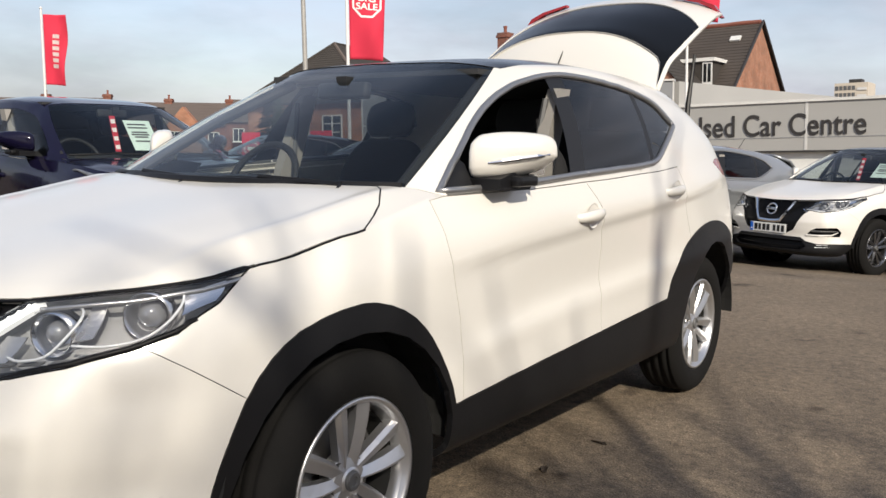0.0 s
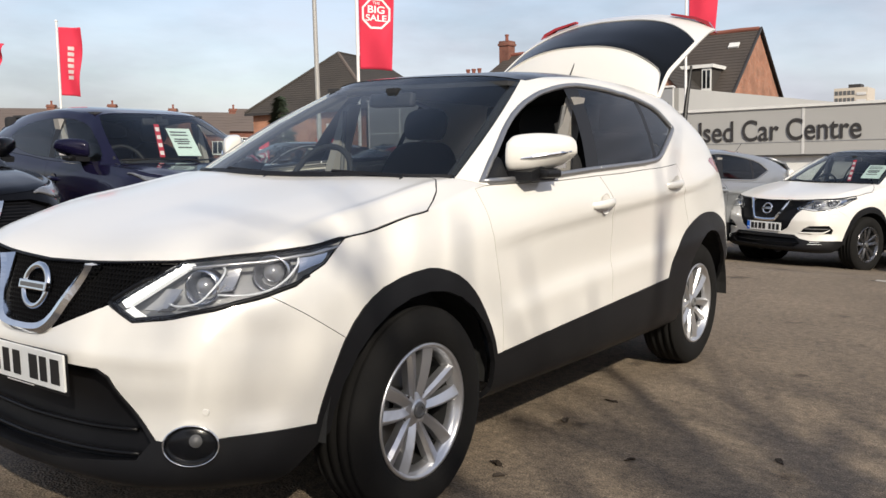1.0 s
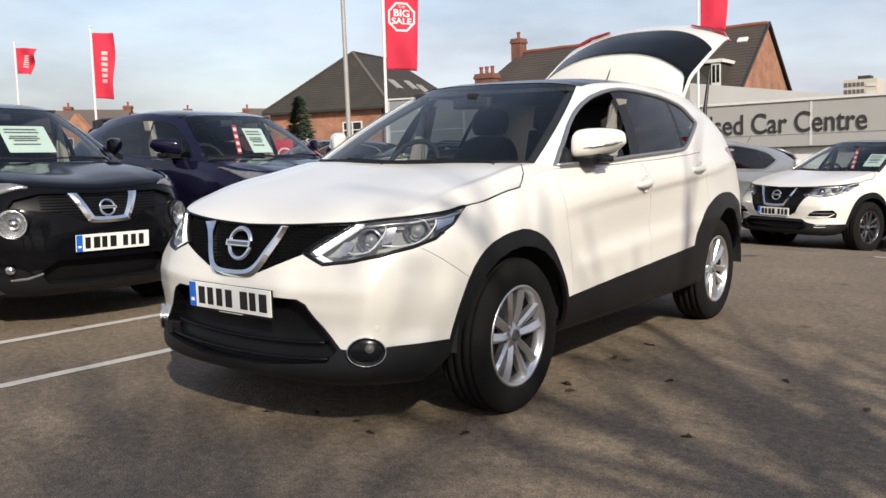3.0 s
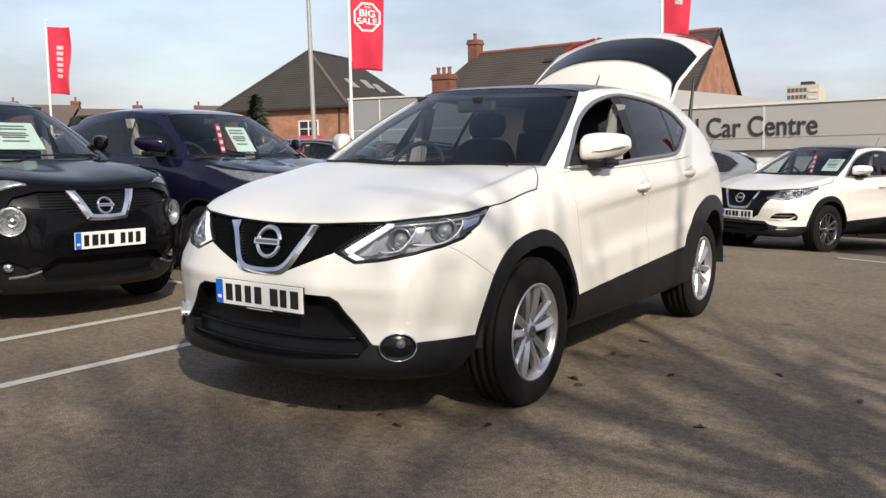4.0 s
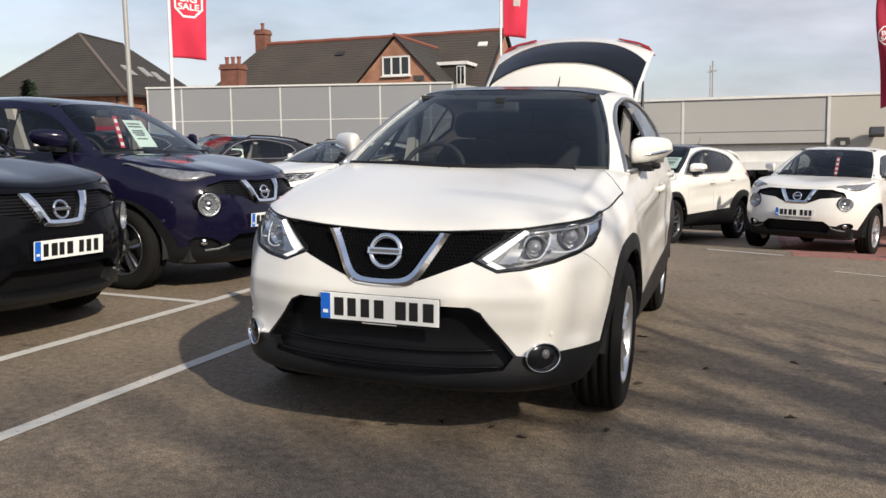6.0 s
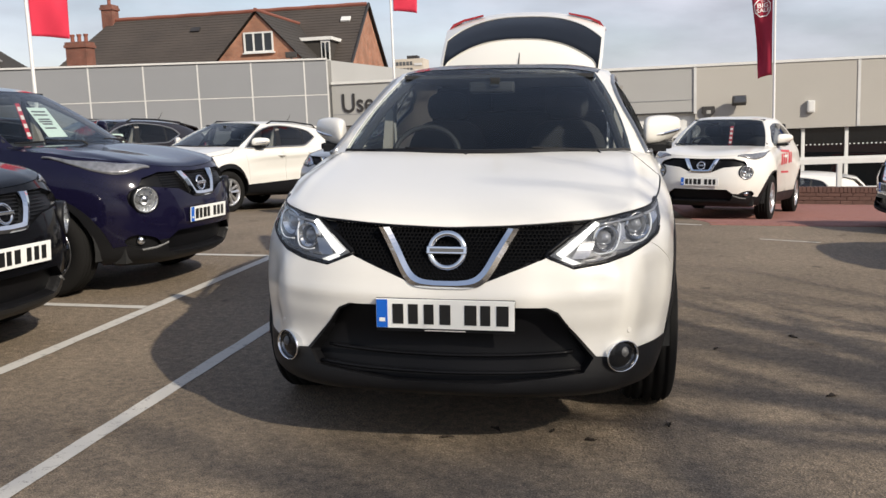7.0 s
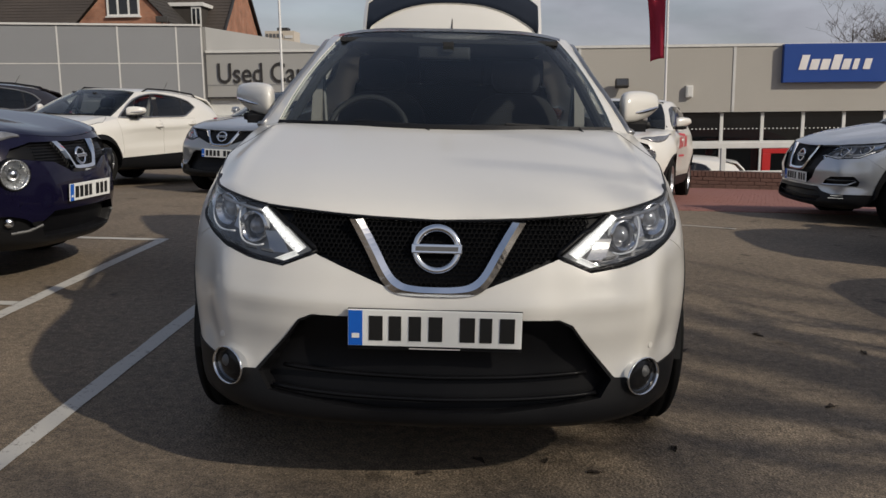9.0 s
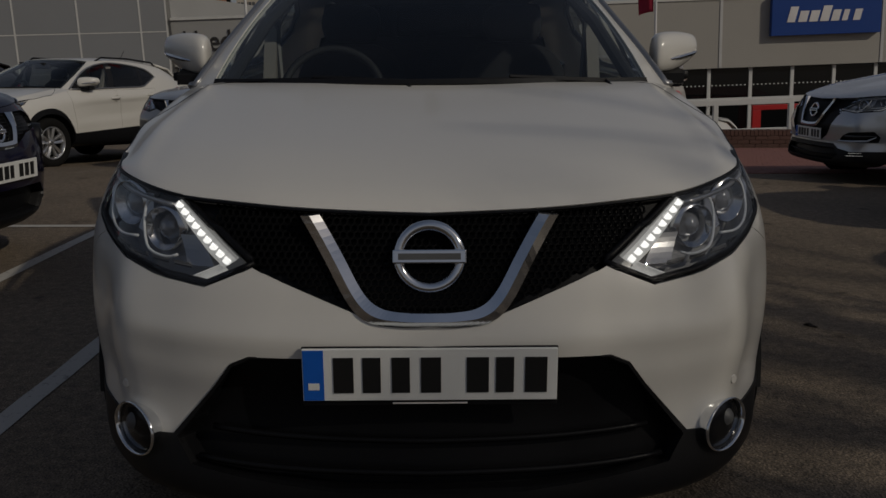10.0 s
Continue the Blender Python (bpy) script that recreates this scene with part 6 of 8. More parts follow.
        lens = shell.take(lens_name, mirror=mirror)
        cover = part("lamp_cover", rim(lens, 0.003, 0.010), LENS, hl, smooth=True)
        cover.visible_shadow = False


def tree_of(shell):
    if not hasattr(shell, "bvh"):
        shell.bvh = BVHTree.FromBMesh(shell.bm)
    return shell.bvh


def surface_y(shell, x, z):
    """Depth of the nose at (x, z)."""
    hit = tree_of(shell).ray_cast(Vector((max(abs(x), 0.002), -3.0, z)), Vector((0, 1, 0)))
    return hit[0].y if hit[0] else -0.80


def surface_x(shell, y, z):
    hit = tree_of(shell).ray_cast(Vector((3.0, y, z)), Vector((-1, 0, 0)))
    return hit[0].x if hit[0] else 0.88


def cr4(rows, t):
    """Catmull-Rom on rows of four numbers."""
    a = cr([r[:3] for r in rows], t)
    b = cr([(r[3], 0, 0) for r in rows], t)
    return a.x, a.y, a.z, b.x


def door_mirror(car, s, paint, indicator=True):
    """Housing with a rounded shell, lower black foot, indicator strip and glass."""
    bm = bmesh.new()
    n, mseg = 14, 18
    prof = []
    for i in range(n + 1):
        t = i / n
        prof.append(t)
    rings = []
    # x runs out from the body; sections in (y, z)
    stations = [(0.782, 0.040, 0.050, 1.168), (0.790, 0.070, 0.070, 1.174), (0.815, 0.086, 0.079, 1.181), (0.87, 0.086, 0.079, 1.187), (0.925, 0.076, 0.073, 1.190), (0.962, 0.058, 0.062, 1.192), (0.979, 0.034, 0.042, 1.192), (0.985, 0.006, 0.010, 1.191)]
    fine = [cr4(stations, k / 3) for k in range(3 * (len(stations) - 1) + 1)]
    for x, ry, rz, zc in fine:
        ring = []
        for k in range(mseg):
            a = 2 * math.pi * k / mseg
            cy, cz = math.cos(a), math.sin(a)
            sq = (abs(cy) ** 3.4 + abs(cz) ** 3.4) ** (-1 / 3.4)
            yy = cy * sq * ry
            if yy > 0:
                yy *= 0.35
            lean = (x - 0.80) * 0.70
            low = max(0.0, -cz * sq * rz) * max(0.0, (x - 0.86) / 0.12) * 0.75
            ring.append(bm.verts.new((s * (x - low), 0.70 + lean + yy - 0.02, zc + cz * sq * rz * (1.0 if cz > 0 else 0.80))))
        rings.append(ring)
    for r0, r1 in zip(rings, rings[1:]):
        for k in range(mseg):
            bm.faces.new((r0[k], r0[(k + 1) % mseg], r1[(k + 1) % mseg], r1[k]))
    bm.faces.new(rings[0])
    bm.faces.new(rings[-1])
    bmesh.ops.recalc_face_normals(bm, faces=bm.faces[:])
    dm = part("door_mirror", bm, paint, car, "door mirror with painted shell", smooth=True)
    foot = slab([(0.62, 1.085), (0.80, 1.085), (0.84, 1.125), (0.70, 1.14), (0.62, 1.12)], 0.115, "x", 0.78)
    box(0.80, 0.93, 0.68, 0.80, 1.095, 1.130, 0.015, foot)
    if s < 0:
        flip(foot)
    part("mirror_foot", foot, PLASTIC, dm)
    pts = [Vector((s * x, 0.70 + (x - 0.80) * 0.70 - 0.02 - y, z)) for x, y, z in ((0.845, 0.086, 1.168), (0.88, 0.084, 1.174), (0.92, 0.073, 1.183), (0.955, 0.054, 1.191), (0.977, 0.028, 1.197))]
    if indicator:
        part("indicator_strip", tube(pts, [0.004, 0.008, 0.009, 0.009, 0.005], 8), REFLECTOR, dm, "clear indicator strip")
    part("mirror_glass", moved(box(-0.07, 0.07, -0.003, 0.003, -0.055, 0.055, 0.003), pose(s * 0.88, 0.775, 1.185, 0, 0, s * 30)), CHROME, dm)
    return dm


def handle(car, shell, s, y, z, mat):
    x = surface_x(shell, y, z)
    bm = bmesh.new()
    secs = []
    for k in range(9):
        t = k / 8
        out = 0.034 * math.sin(math.pi * t) ** 0.45 - 0.004
        yy = y - 0.105 + 0.21 * t
        w = 0.014 + 0.007 * math.sin(math.pi * t)
        secs.append([bm.verts.new((s * (x + out + dx), yy, z + 0.012 * t + dz)) for dx, dz in ((-0.016, -w), (-0.003, -w), (0.004, 0), (-0.003, w), (-0.016, w))])
    for a, b in zip(secs, secs[1:]):
        for k in range(5):
            bm.faces.new((a[k], a[(k + 1) % 5], b[(k + 1) % 5], b[k]))
    bm.faces.new(secs[0])
    bm.faces.new(secs[-1])
    bmesh.ops.recalc_face_normals(bm, faces=bm.faces[:])
    h = part("door_handle", bm, mat, car, smooth=True)
    part("handle_cup", moved(lathe([(0.0, 0.001), (0.04, 0.001), (0.046, 0.004)], 24, "x"), Matrix.Translation((s * (x + 0.002), y + 0.01, z + 0.005)) @ Matrix.Scale(s, 4, (1, 0, 0))), PLASTIC_GREY if mat is not WHITE_PAINT else mat, h)
    return h


def comb_mesh(shell, outline, r):
    """Honeycomb bars lying just behind the nose, inside an outline."""
    done, vs, fs = set(), [], []
    w = math.sqrt(3) * r
    for j in range(-2, 22):
        for i in range(-30, 31):
            cx, cz = w * (i + 0.5 * (j % 2)), 0.66 + 1.5 * r * j
            cs = [(cx + r * math.sin(math.pi * k / 3), cz + r * math.cos(math.pi * k / 3)) for k in range(6)]
            for k in range(6):
                p, q = cs[k], cs[(k + 1) % 6]
                key = (round((p[0] + q[0]) * 500), round((p[1] + q[1]) * 500))
                if key in done or not (inside(outline, abs(p[0]), p[1] - 0.003) and inside(outline, abs(q[0]), q[1] - 0.003)) or max(p[1], q[1]) > 0.885:
                    continue
                done.add(key)
                n = Vector((q[1] - p[1], 0, p[0] - q[0])).normalized() * 0.0018
                b = len(vs)
                for x, z in (p, q):
                    y = surface_y(shell, abs(x), z) + 0.012
                    c = Vector((x, y, z))
                    vs += [c - n, c + n, c + n + Vector((0, 0.008, 0)), c - n + Vector((0, 0.008, 0))]
                fs += [(b, b + 1, b + 5, b + 4), (b + 1, b + 2, b + 6, b + 5), (b + 3, b, b + 4, b + 7)]
    return quads([tuple(v) for v in vs], fs)


def wipers(car):
    for x0, x1 in ((0.55, -0.06), (-0.08, -0.66)):
        pts = [Vector((x0 + (x1 - x0) * t, 0.205 + 0.03 * t + 0.12 * (abs(x0 + (x1 - x0) * t) / 0.7) ** 2, 1.099 + 0.008 * math.sin(math.pi * t))) for t in np.linspace(0, 1, 9)]
        wp = part("wiper", tube(pts, 0.008, 6), PLASTIC, car)
        part("wiper_arm", tube([pts[0] + Vector((0.02, -0.04, -0.02)), pts[0] + Vector((0, 0, 0.004)), pts[4] + Vector((0, 0, 0.008))], 0.008, 6), PLASTIC, wp)


def trimmed(bm):
    """Level the lower lip of the nose."""
    for v in bm.verts:
        if v.co.y < -0.2:
            v.co.z = max(v.co.z, 0.224 + 0.15 * max(0.0, abs(v.co.x) - 0.62))
    return bm


def compact_suv(m, paint, label, front="old", tailgate="closed", fine=5, seed=1, alloy_style="twin", alloy=None, roof=None, glow=False, full=True, clad=None):
    car = thing("car", m, label, "car", "" if tailgate == "open" else "parked cars")
    sh = shell_for(front, fine)
    dark = clad or PLASTIC
    # painted panels
    part("body_shell", rim(sh.take("body", "wing", both=True), 0.0012, 0.016), paint, car)
    part("front_bumper", rim(sh.take("front_bumper", both=True), 0.0010, 0.016), paint, car)
    part("rear_bumper", rim(sh.take("rear_bumper", both=True), 0.0018, 0.016), paint, car)
    part("bonnet", rim(sh.take("bonnet", both=True), 0.0030, 0.018), paint, car)
    # black tube added in the shut line to paint the gap's shade
    seam = thinned(loop_points(sh.take("bonnet", both=True)), 0.02)
    part("bonnet_gap_dark", tube([Vector((p.x, p.y, p.z - 0.0035)) for p in seam + seam[:1]], 0.0042, 5, caps=False), MESH_BLACK, car)
    part("roof", rim(sh.take("roof", both=True), 0.002, 0.01), roof or paint, car, "gloss black glass roof" if roof else "")
    pair("front_door", sh, ("front_door",), paint, car)
    pair("rear_door", sh, ("rear_door",), paint, car)
    part("lower_cladding", trimmed(rim(pushed(sh.take("cladding", both=True), 0.004), 0.0, 0.020)), dark, car, "black plastic cladding")
    pair("tail_lamp", sh, ("tail_lamp",), RED_LENS, car)
    # glass
    ws = part("windscreen", rim(pushed(sh.take("windscreen", both=True), -0.003), 0.0, 0.006), WINDSCREEN, car, "clear windscreen")
    ws.visible_shadow = False
    if tailgate != "open":
        for g in pair("front_window", sh, ("side_window",), SIDE_GLASS, car, gap=0):
            g.visible_shadow = False
    else:
        g = part("front_window", sh.take("side_window", mirror=True), SIDE_GLASS, car)
        g.visible_shadow = False
        # the near front window is wound down: only its lower edge shows
    for g in pair("rear_window", sh, ("rear_window",), PRIVACY_GLASS, car, gap=0) + pair("quarter_window", sh, ("quarter_window",), PRIVACY_GLASS, car, gap=0):
        g.visible_shadow = False
    pair("window_pillar", sh, ("pillar_b",), PILLAR_BLACK, car, gap=0.0, depth=0)
    pair("window_pillar", sh, ("pillar_c",), PILLAR_BLACK, car, gap=0.0, depth=0)
    pair("mirror_corner", sh, ("mirror_corner",), PLASTIC, car, gap=0.0)
    # bright strip round the side windows
    glass_all = sh.take("side_window", "pillar_b", "pillar_c", "mirror_corner", "rear_window", "quarter_window")
    bmesh.ops.remove_doubles(glass_all, verts=glass_all.verts[:], dist=0.002)
    lp = thinned(loop_points(glass_all), 0.018)
    glass_all.free()
    for s in (1, -1):
        pts = [Vector((s * (p.x + 0.003), p.y, p.z)) for p in lp]
        part("window_trim", tube(pts + pts[:1], 0.0130, 6, caps=False), SATIN, car, "bright window surround", smooth=True)
        door_mirror(car, s, paint)
        handle(car, sh, s, 1.255, 0.968, paint)
        handle(car, sh, s, 2.085, 1.030, paint)
    # nose
    part("grille", recess(sh.take("grille", both=True), 0.022), MESH_BLACK, car, "black mesh grille")
    part("lower_intake", recess(sh.take("intake", both=True), 0.055), MESH_BLACK, car, "black lower air intake")
    lamp_detail(car, sh, glow=glow)
    if front == "old":
        v_out = [(0.262, 0.856), (0.208, 0.764), (0.162, 0.686), (0.122, 0.653), (0.062, 0.644), (0.0, 0.643)]
        v_in = [(0.222, 0.858), (0.174, 0.780), (0.132, 0.710), (0.096, 0.682), (0.048, 0.674), (0.0, 0.673)]
        badge = pose(0, surface_y(sh, 0, 0.775) + 0.004, 0.775, -14)
        plate_z = 0.545
    else:
        v_out = [(0.300, 0.870), (0.240, 0.745), (0.175, 0.625), (0.140, 0.595), (0.0, 0.585)]
        v_in = [(0.262, 0.870), (0.205, 0.755), (0.150, 0.650), (0.120, 0.630), (0.0, 0.622)]
        badge = pose(0, surface_y(sh, 0, 0.745) + 0.004, 0.745, -14)
        plate_z = 0.515
    bm = bmesh.new()
    secs = []
    nv = 30
    rail = []
    for k in range(nv + 1):
        t = (1 - k / nv) * (len(v_out) - 1)
        po, pi = cr([(a, b, 0) for a, b in v_out], t), cr([(a, b, 0) for a, b in v_in], t)
        rail.append([po, pi, (surface_y(sh, po.x, po.y) + surface_y(sh, pi.x, pi.y)) / 2])
    for _ in range(4):
        depth = [r[2] for r in rail]
        for k in range(nv + 1):
            near = [depth[min(nv, abs(j))] for j in range(k - 3, k + 4)]
            rail[k][2] = sum(near) / len(near)
    for k in range(-nv, nv + 1):
        po, pi, mid = rail[abs(k)]
        sg = -1 if k < 0 else 1
        secs.append([bm.verts.new((sg * po.x, mid + 0.02, po.y)), bm.verts.new((sg * po.x, mid - 0.012, po.y)), bm.verts.new((sg * (po.x + pi.x) / 2, mid - 0.022, (po.y + pi.y) / 2)), bm.verts.new((sg * pi.x, mid - 0.012, pi.y)), bm.verts.new((sg * pi.x, mid + 0.02, pi.y))])
    for a, b in zip(secs, secs[1:]):
        for k in range(4):
            bm.faces.new((a[k], a[k + 1], b[k + 1], b[k]))
    bm.faces.new(secs[0])
    bm.faces.new(secs[-1])
    bmesh.ops.recalc_face_normals(bm, faces=bm.faces[:])
    part("grille_surround", bm, CHROME, car, "chrome V-shaped grille surround")
    ring_badge(car, badge, 0.064)
    if full:
        # fine bars in the grille and slats in the intake
        if tailgate == "open":
            part("grille_mesh", comb_mesh(sh, GRILLE, 0.0085), GRILLE_COMB, car, "black honeycomb mesh", kind="stuff")
        else:
            for z in np.arange(0.70, 0.86, 0.0135):
                pts = [Vector((x, surface_y(sh, abs(x), z) + 0.016, z)) for x in np.linspace(-0.5, 0.5, 31) if inside(GRILLE, abs(x), z - 0.004)]
                if len(pts) > 3:
                    part("grille_bar", tube(pts, 0.0026, 5), MESH_BLACK, car)
        for z, d in ((0.405, 0.034), (0.345, 0.022)):
            half = {0.405: 0.46, 0.345: 0.49}[z]
            pts = [Vector((x, surface_y(sh, abs(x), z) + d, z - 0.016 * (1 - (x / half) ** 2))) for x in np.linspace(-half, half, 25)]
            bm = tube(pts, 0.007, 6)
            part("intake_slat", bm, MESH_BLACK, car, smooth=True)
    number_plate(car, pose(0, surface_y(sh, 0.2, plate_z) - 0.014, plate_z + 0.006, 2), 0.508, 0.109, seed=seed)
    if tailgate == "open":
        part("plate_frame", moved(box(-0.2555, 0.2555, -0.001, 0.006, -0.068, 0.056, 0.002), pose(0, surface_y(sh, 0.2, plate_z) - 0.008, plate_z + 0.006, 2)), PLASTIC, car, "black plate holder")
        part("frame_print", moved(box(-0.075, 0.075, -0.003, -0.0012, -0.0645, -0.0615), pose(0, surface_y(sh, 0.2, plate_z) - 0.008, plate_z + 0.006, 2)), FLAG_WHITE, car)
    # fog lamps
    for s in (1, -1):
        if front == "old":
            fx, fz = 0.640, 0.384
            fy = surface_y(sh, fx, fz)
            fm = pose(s * fx, fy - 0.017, fz, -2, 0, s * 42)
            fl = part("fog_lamp", moved(lathe([(0.064, 0.03), (0.069, -0.004), (0.071, -0.009), (0.073, -0.010), (0.0755, -0.007), (0.075, -0.002), (0.064, 0.012), (0.05, 0.05)], 36, "y"), fm @ Matrix.Diagonal((1.04, 1, 0.78, 1))), CHROME, car, "round fog lamp in a chrome ring", smooth=True)
            part("lamp_glass", moved(lathe([(0.0, -0.006), (0.03, -0.004), (0.058, 0.0), (0.067, 0.006)], 30, "y"), fm @ Matrix.Diagonal((1.04, 1, 0.78, 1))), BLACK_ROOF, fl, smooth=True)
            part("lamp_bulb", moved(lathe([(0.0, -0.013), (0.012, -0.011), (0.020, -0.002)], 20, "y"), fm @ pose(0.012 * s, 0, 0.012)), PLASTIC_GREY, fl, smooth=True)
            # parking sensor
            px, pz = 0.665, 0.475
            part("parking_sensor", moved(lathe([(0.0, -0.004), (0.009, -0.004), (0.011, 0.002)], 16, "y"), pose(s * px, surface_y(sh, px, pz), pz, 0, 0, s * 36)), paint, car)
        else:
            fl = part("fog_pocket", recess(sh.take("fog_pocket", mirror=s < 0), 0.04), PLASTIC, car)
            part("fog_trim", tube([Vector((s * x, surface_y(sh, x, z) - 0.004, z)) for x, z in ((0.48, 0.470), (0.60, 0.472), (0.70, 0.480), (0.742, 0.520))], [0.010, 0.012, 0.010, 0.004], 6), paint, fl, "painted blade")
            part("fog_blade", tube([Vector((s * x, surface_y(sh, x, z) + 0.012, z)) for x, z in ((0.53, 0.522), (0.62, 0.522), (0.735, 0.528))], [0.010, 0.009, 0.004], 6), PLASTIC_GREY, fl)
            part("fog_lamp", sheet_on(sh, s, ((0.585, 0.335), (0.700, 0.342), (0.690, 0.368), (0.600, 0.362)), -0.008), LED, car, "slim bright fog lamp")
            part("brow_light", tube([Vector((s * x, surface_y(sh, x, z) - 0.003, z)) for x, z in ((0.44, 0.768), (0.60, 0.748), (0.735, 0.768), (0.79, 0.828))], 0.0065, 6), LAMP_GUIDE, car, "pale strip under the headlamp", smooth=True)
    # underside and wheel wells
    part("underbody", box(-0.60, 0.60, -0.50, 3.2, 0.245, 0.34), INNER_BLACK, car)
    for cy in (0.0, 2.646):
        for s in (1, -1):
            well = lathe([(0.430, -0.24 * s), (0.435, 0.0), (0.430, 0.04 * s)], 40, "x")
            bmesh.ops.delete(well, geom=[v for v in well.verts if v.co.z < -0.03], context="VERTS")
            part("wheel_well", moved(well, pose(s * 0.80, cy, 0.345)), INNER_BLACK, car)
            part("well_back", box(s * 0.58 - 0.01, s * 0.58 + 0.01, cy - 0.42, cy + 0.42, 0.26, 0.80), INNER_BLACK, car)
            wheel(car, pose(s * (0.775 if cy < 1 else 0.722), cy - (0.0 if cy < 1 else 0.012), 0.3445, 13 * cy, 0, 0 if s > 0 else 180), style=alloy_style, alloy=alloy)
    interior(car)
    wipers(car)
    part("cowl_trim", tube([Vector((x, 0.195 + 0.19 * (abs(x) / 0.70) ** 2, 1.096)) for x in np.linspace(-0.70, 0.70, 21)], 0.016, 6), PLASTIC, car)
    part("aerial", tube([Vector((0, 2.52, 1.575)), Vector((0, 2.60, 1.68)), Vector((0, 2.66, 1.765))], [0.006, 0.004, 0.003], 6), PLASTIC, car)
    # tailgate
    if tailgate == "open":
        gate = part("tailgate", gate_sheet("paint"), paint, car, "raised white tailgate", smooth=False)
        part("gate_lining", gate_sheet("lining"), INNER_BLACK, gate, "dark inner lining")
        part("rear_screen", gate_sheet("glass"), PRIVACY_SOLID, gate, "dark rear screen")
        for s in (1, -1):
            part("gate_lamp", slab([(s * 0.34, 2.082), (s * 0.50, 2.048), (s * 0.585, 2.012), (s * 0.636, 1.942), (s * 0.622, 1.938), (s * 0.572, 1.994), (s * 0.50, 2.030), (s * 0.34, 2.070)], 0.04, "y", 3.28), RED_LENS, gate)
            part("gas_strut", tube([Vector((s * 0.60, 2.90, 1.22)), Vector((s * 0.585, 2.96, 1.45)), Vector((s * 0.575, 3.05, 1.72))], [0.014, 0.014, 0.008], 8), PLASTIC, car)
            part("stop_trim", box(s * 0.30 - 0.012, s * 0.30 + 0.012, 2.86, 2.88, 1.80, 1.87), PLASTIC, gate)
    else:
        pts = [(2.72, 1.56), (3.05, 1.50), (3.20, 1.36), (3.36, 1.05), (3.42, 0.76)]
        bm = bmesh.new()
        secs = []
        for y, z in pts:
            w = 0.57 + 0.14 * (1.56 - z) / 0.8
            secs.append([bm.verts.new((x, y - 0.10 * (x / w) ** 2, z - 0.02 * (x / w) ** 2)) for x in np.linspace(-w, w, 13)])
        for a, b in zip(secs, secs[1:]):
            for k in range(12):
                bm.faces.new((a[k], a[k + 1], b[k + 1], b[k]))
        bmesh.ops.recalc_face_normals(bm, faces=bm.faces[:])
        bmesh.ops.solidify(bm, geom=bm.faces[:], thickness=0.03)
        part("tailgate", bm, paint, car, smooth=True)
    return car


PRIVACY_SOLID = surface("dark_rear_screen", (0.006, 0.007, 0.009), 0.22, var=0.1, spec=0.10)


def gate_sheet(which):
    """The raised tailgate: spoiler panel, dark screen, painted lower edge, as a curved thick plate."""
    mid = [(2.70, 1.580), (2.735, 1.665), (2.80, 1.78), (2.87, 1.850), (2.98, 1.905), (3.14, 1.978), (3.30, 2.040), (3.42, 2.083), (3.52, 2.110)]
    edge = [(2.72, 1.50), (2.745, 1.545), (2.775, 1.60), (2.82, 1.655), (2.92, 1.715), (3.06, 1.795), (3.22, 1.880), (3.34, 1.940), (3.42, 1.965)]
    nu = 56
    W = 0.635

    def at(u, v):
        a, b = cr([(0, y, z) for y, z in mid], v * 8), cr([(0, y, z) for y, z in edge], v * 8)
        p = a.lerp(b, abs(u) ** 2.6)
        p.x = u * (W - 0.06 * (1 - v))
        return p

    def bands(u):
        """Where the spoiler panel ends and the painted lower edge begins."""
        f = min(1.0, max(0.0, (0.992 - abs(u)) / 0.08))
        f = f * f * (3 - 2 * f)
        return (0.345 - 0.04 * abs(u) ** 2) * f, 0.80 - 0.10 * abs(u) ** 3
    bm = bmesh.new()
    us = [-1 + 2 * i / nu for i in range(nu + 1)]

    def strip(lo, hi, keep, n):
        vs = [[bm.verts.new(at(u, lo(u) + (hi(u) - lo(u)) * j / n)) for j in range(n + 1)] for u in us]
        for i in range(nu):
            if keep((us[i] + us[i + 1]) / 2):
                for j in range(n):
                    bm.faces.new((vs[i][j], vs[i + 1][j], vs[i + 1][j + 1], vs[i][j + 1]))
    if which == "lining":
        strip(lambda u: 0.06, lambda u: 0.985, lambda u: abs(u) < 0.97, 20)
    elif which == "paint":
        strip(lambda u: 0.0, lambda u: bands(u)[0], lambda u: abs(u) < 0.985, 10)
        strip(lambda u: bands(u)[1], lambda u: 1.0, lambda u: True, 8)
        strip(lambda u: 0.0, lambda u: bands(u)[1], lambda u: abs(u) > 0.978, 14)
    else:
        strip(lambda u: bands(u)[0], lambda u: bands(u)[1], lambda u: abs(u) < 0.980, 14)
    bmesh.ops.remove_doubles(bm, verts=bm.verts[:], dist=0.0005)
    bmesh.ops.delete(bm, geom=[v for v in bm.verts if not v.link_faces], context="VERTS")
    for f in bm.faces:
        f.smooth = True
    bmesh.ops.recalc_face_normals(bm, faces=bm.faces[:])
    up = sum(f.normal.z for f in bm.faces)
    if up < 0:
        bmesh.ops.reverse_faces(bm, faces=bm.faces[:])
    if which == "glass":
        pushed(bm, -0.005)
    if which == "lining":
        pushed(bm, -0.035)
    rim(bm, 0.001, 0.012)
    moved(bm, pose(0, -0.14, -0.005))
    return bm


HERO = pose(-0.010, 0, 0, 0, 0, 0.75)
hero = compact_suv(HERO, WHITE_PAINT, "white compact SUV with its tailgate raised and black lower cladding", "old", "open", 5, 3, "twin", None, BLACK_ROOF, True)


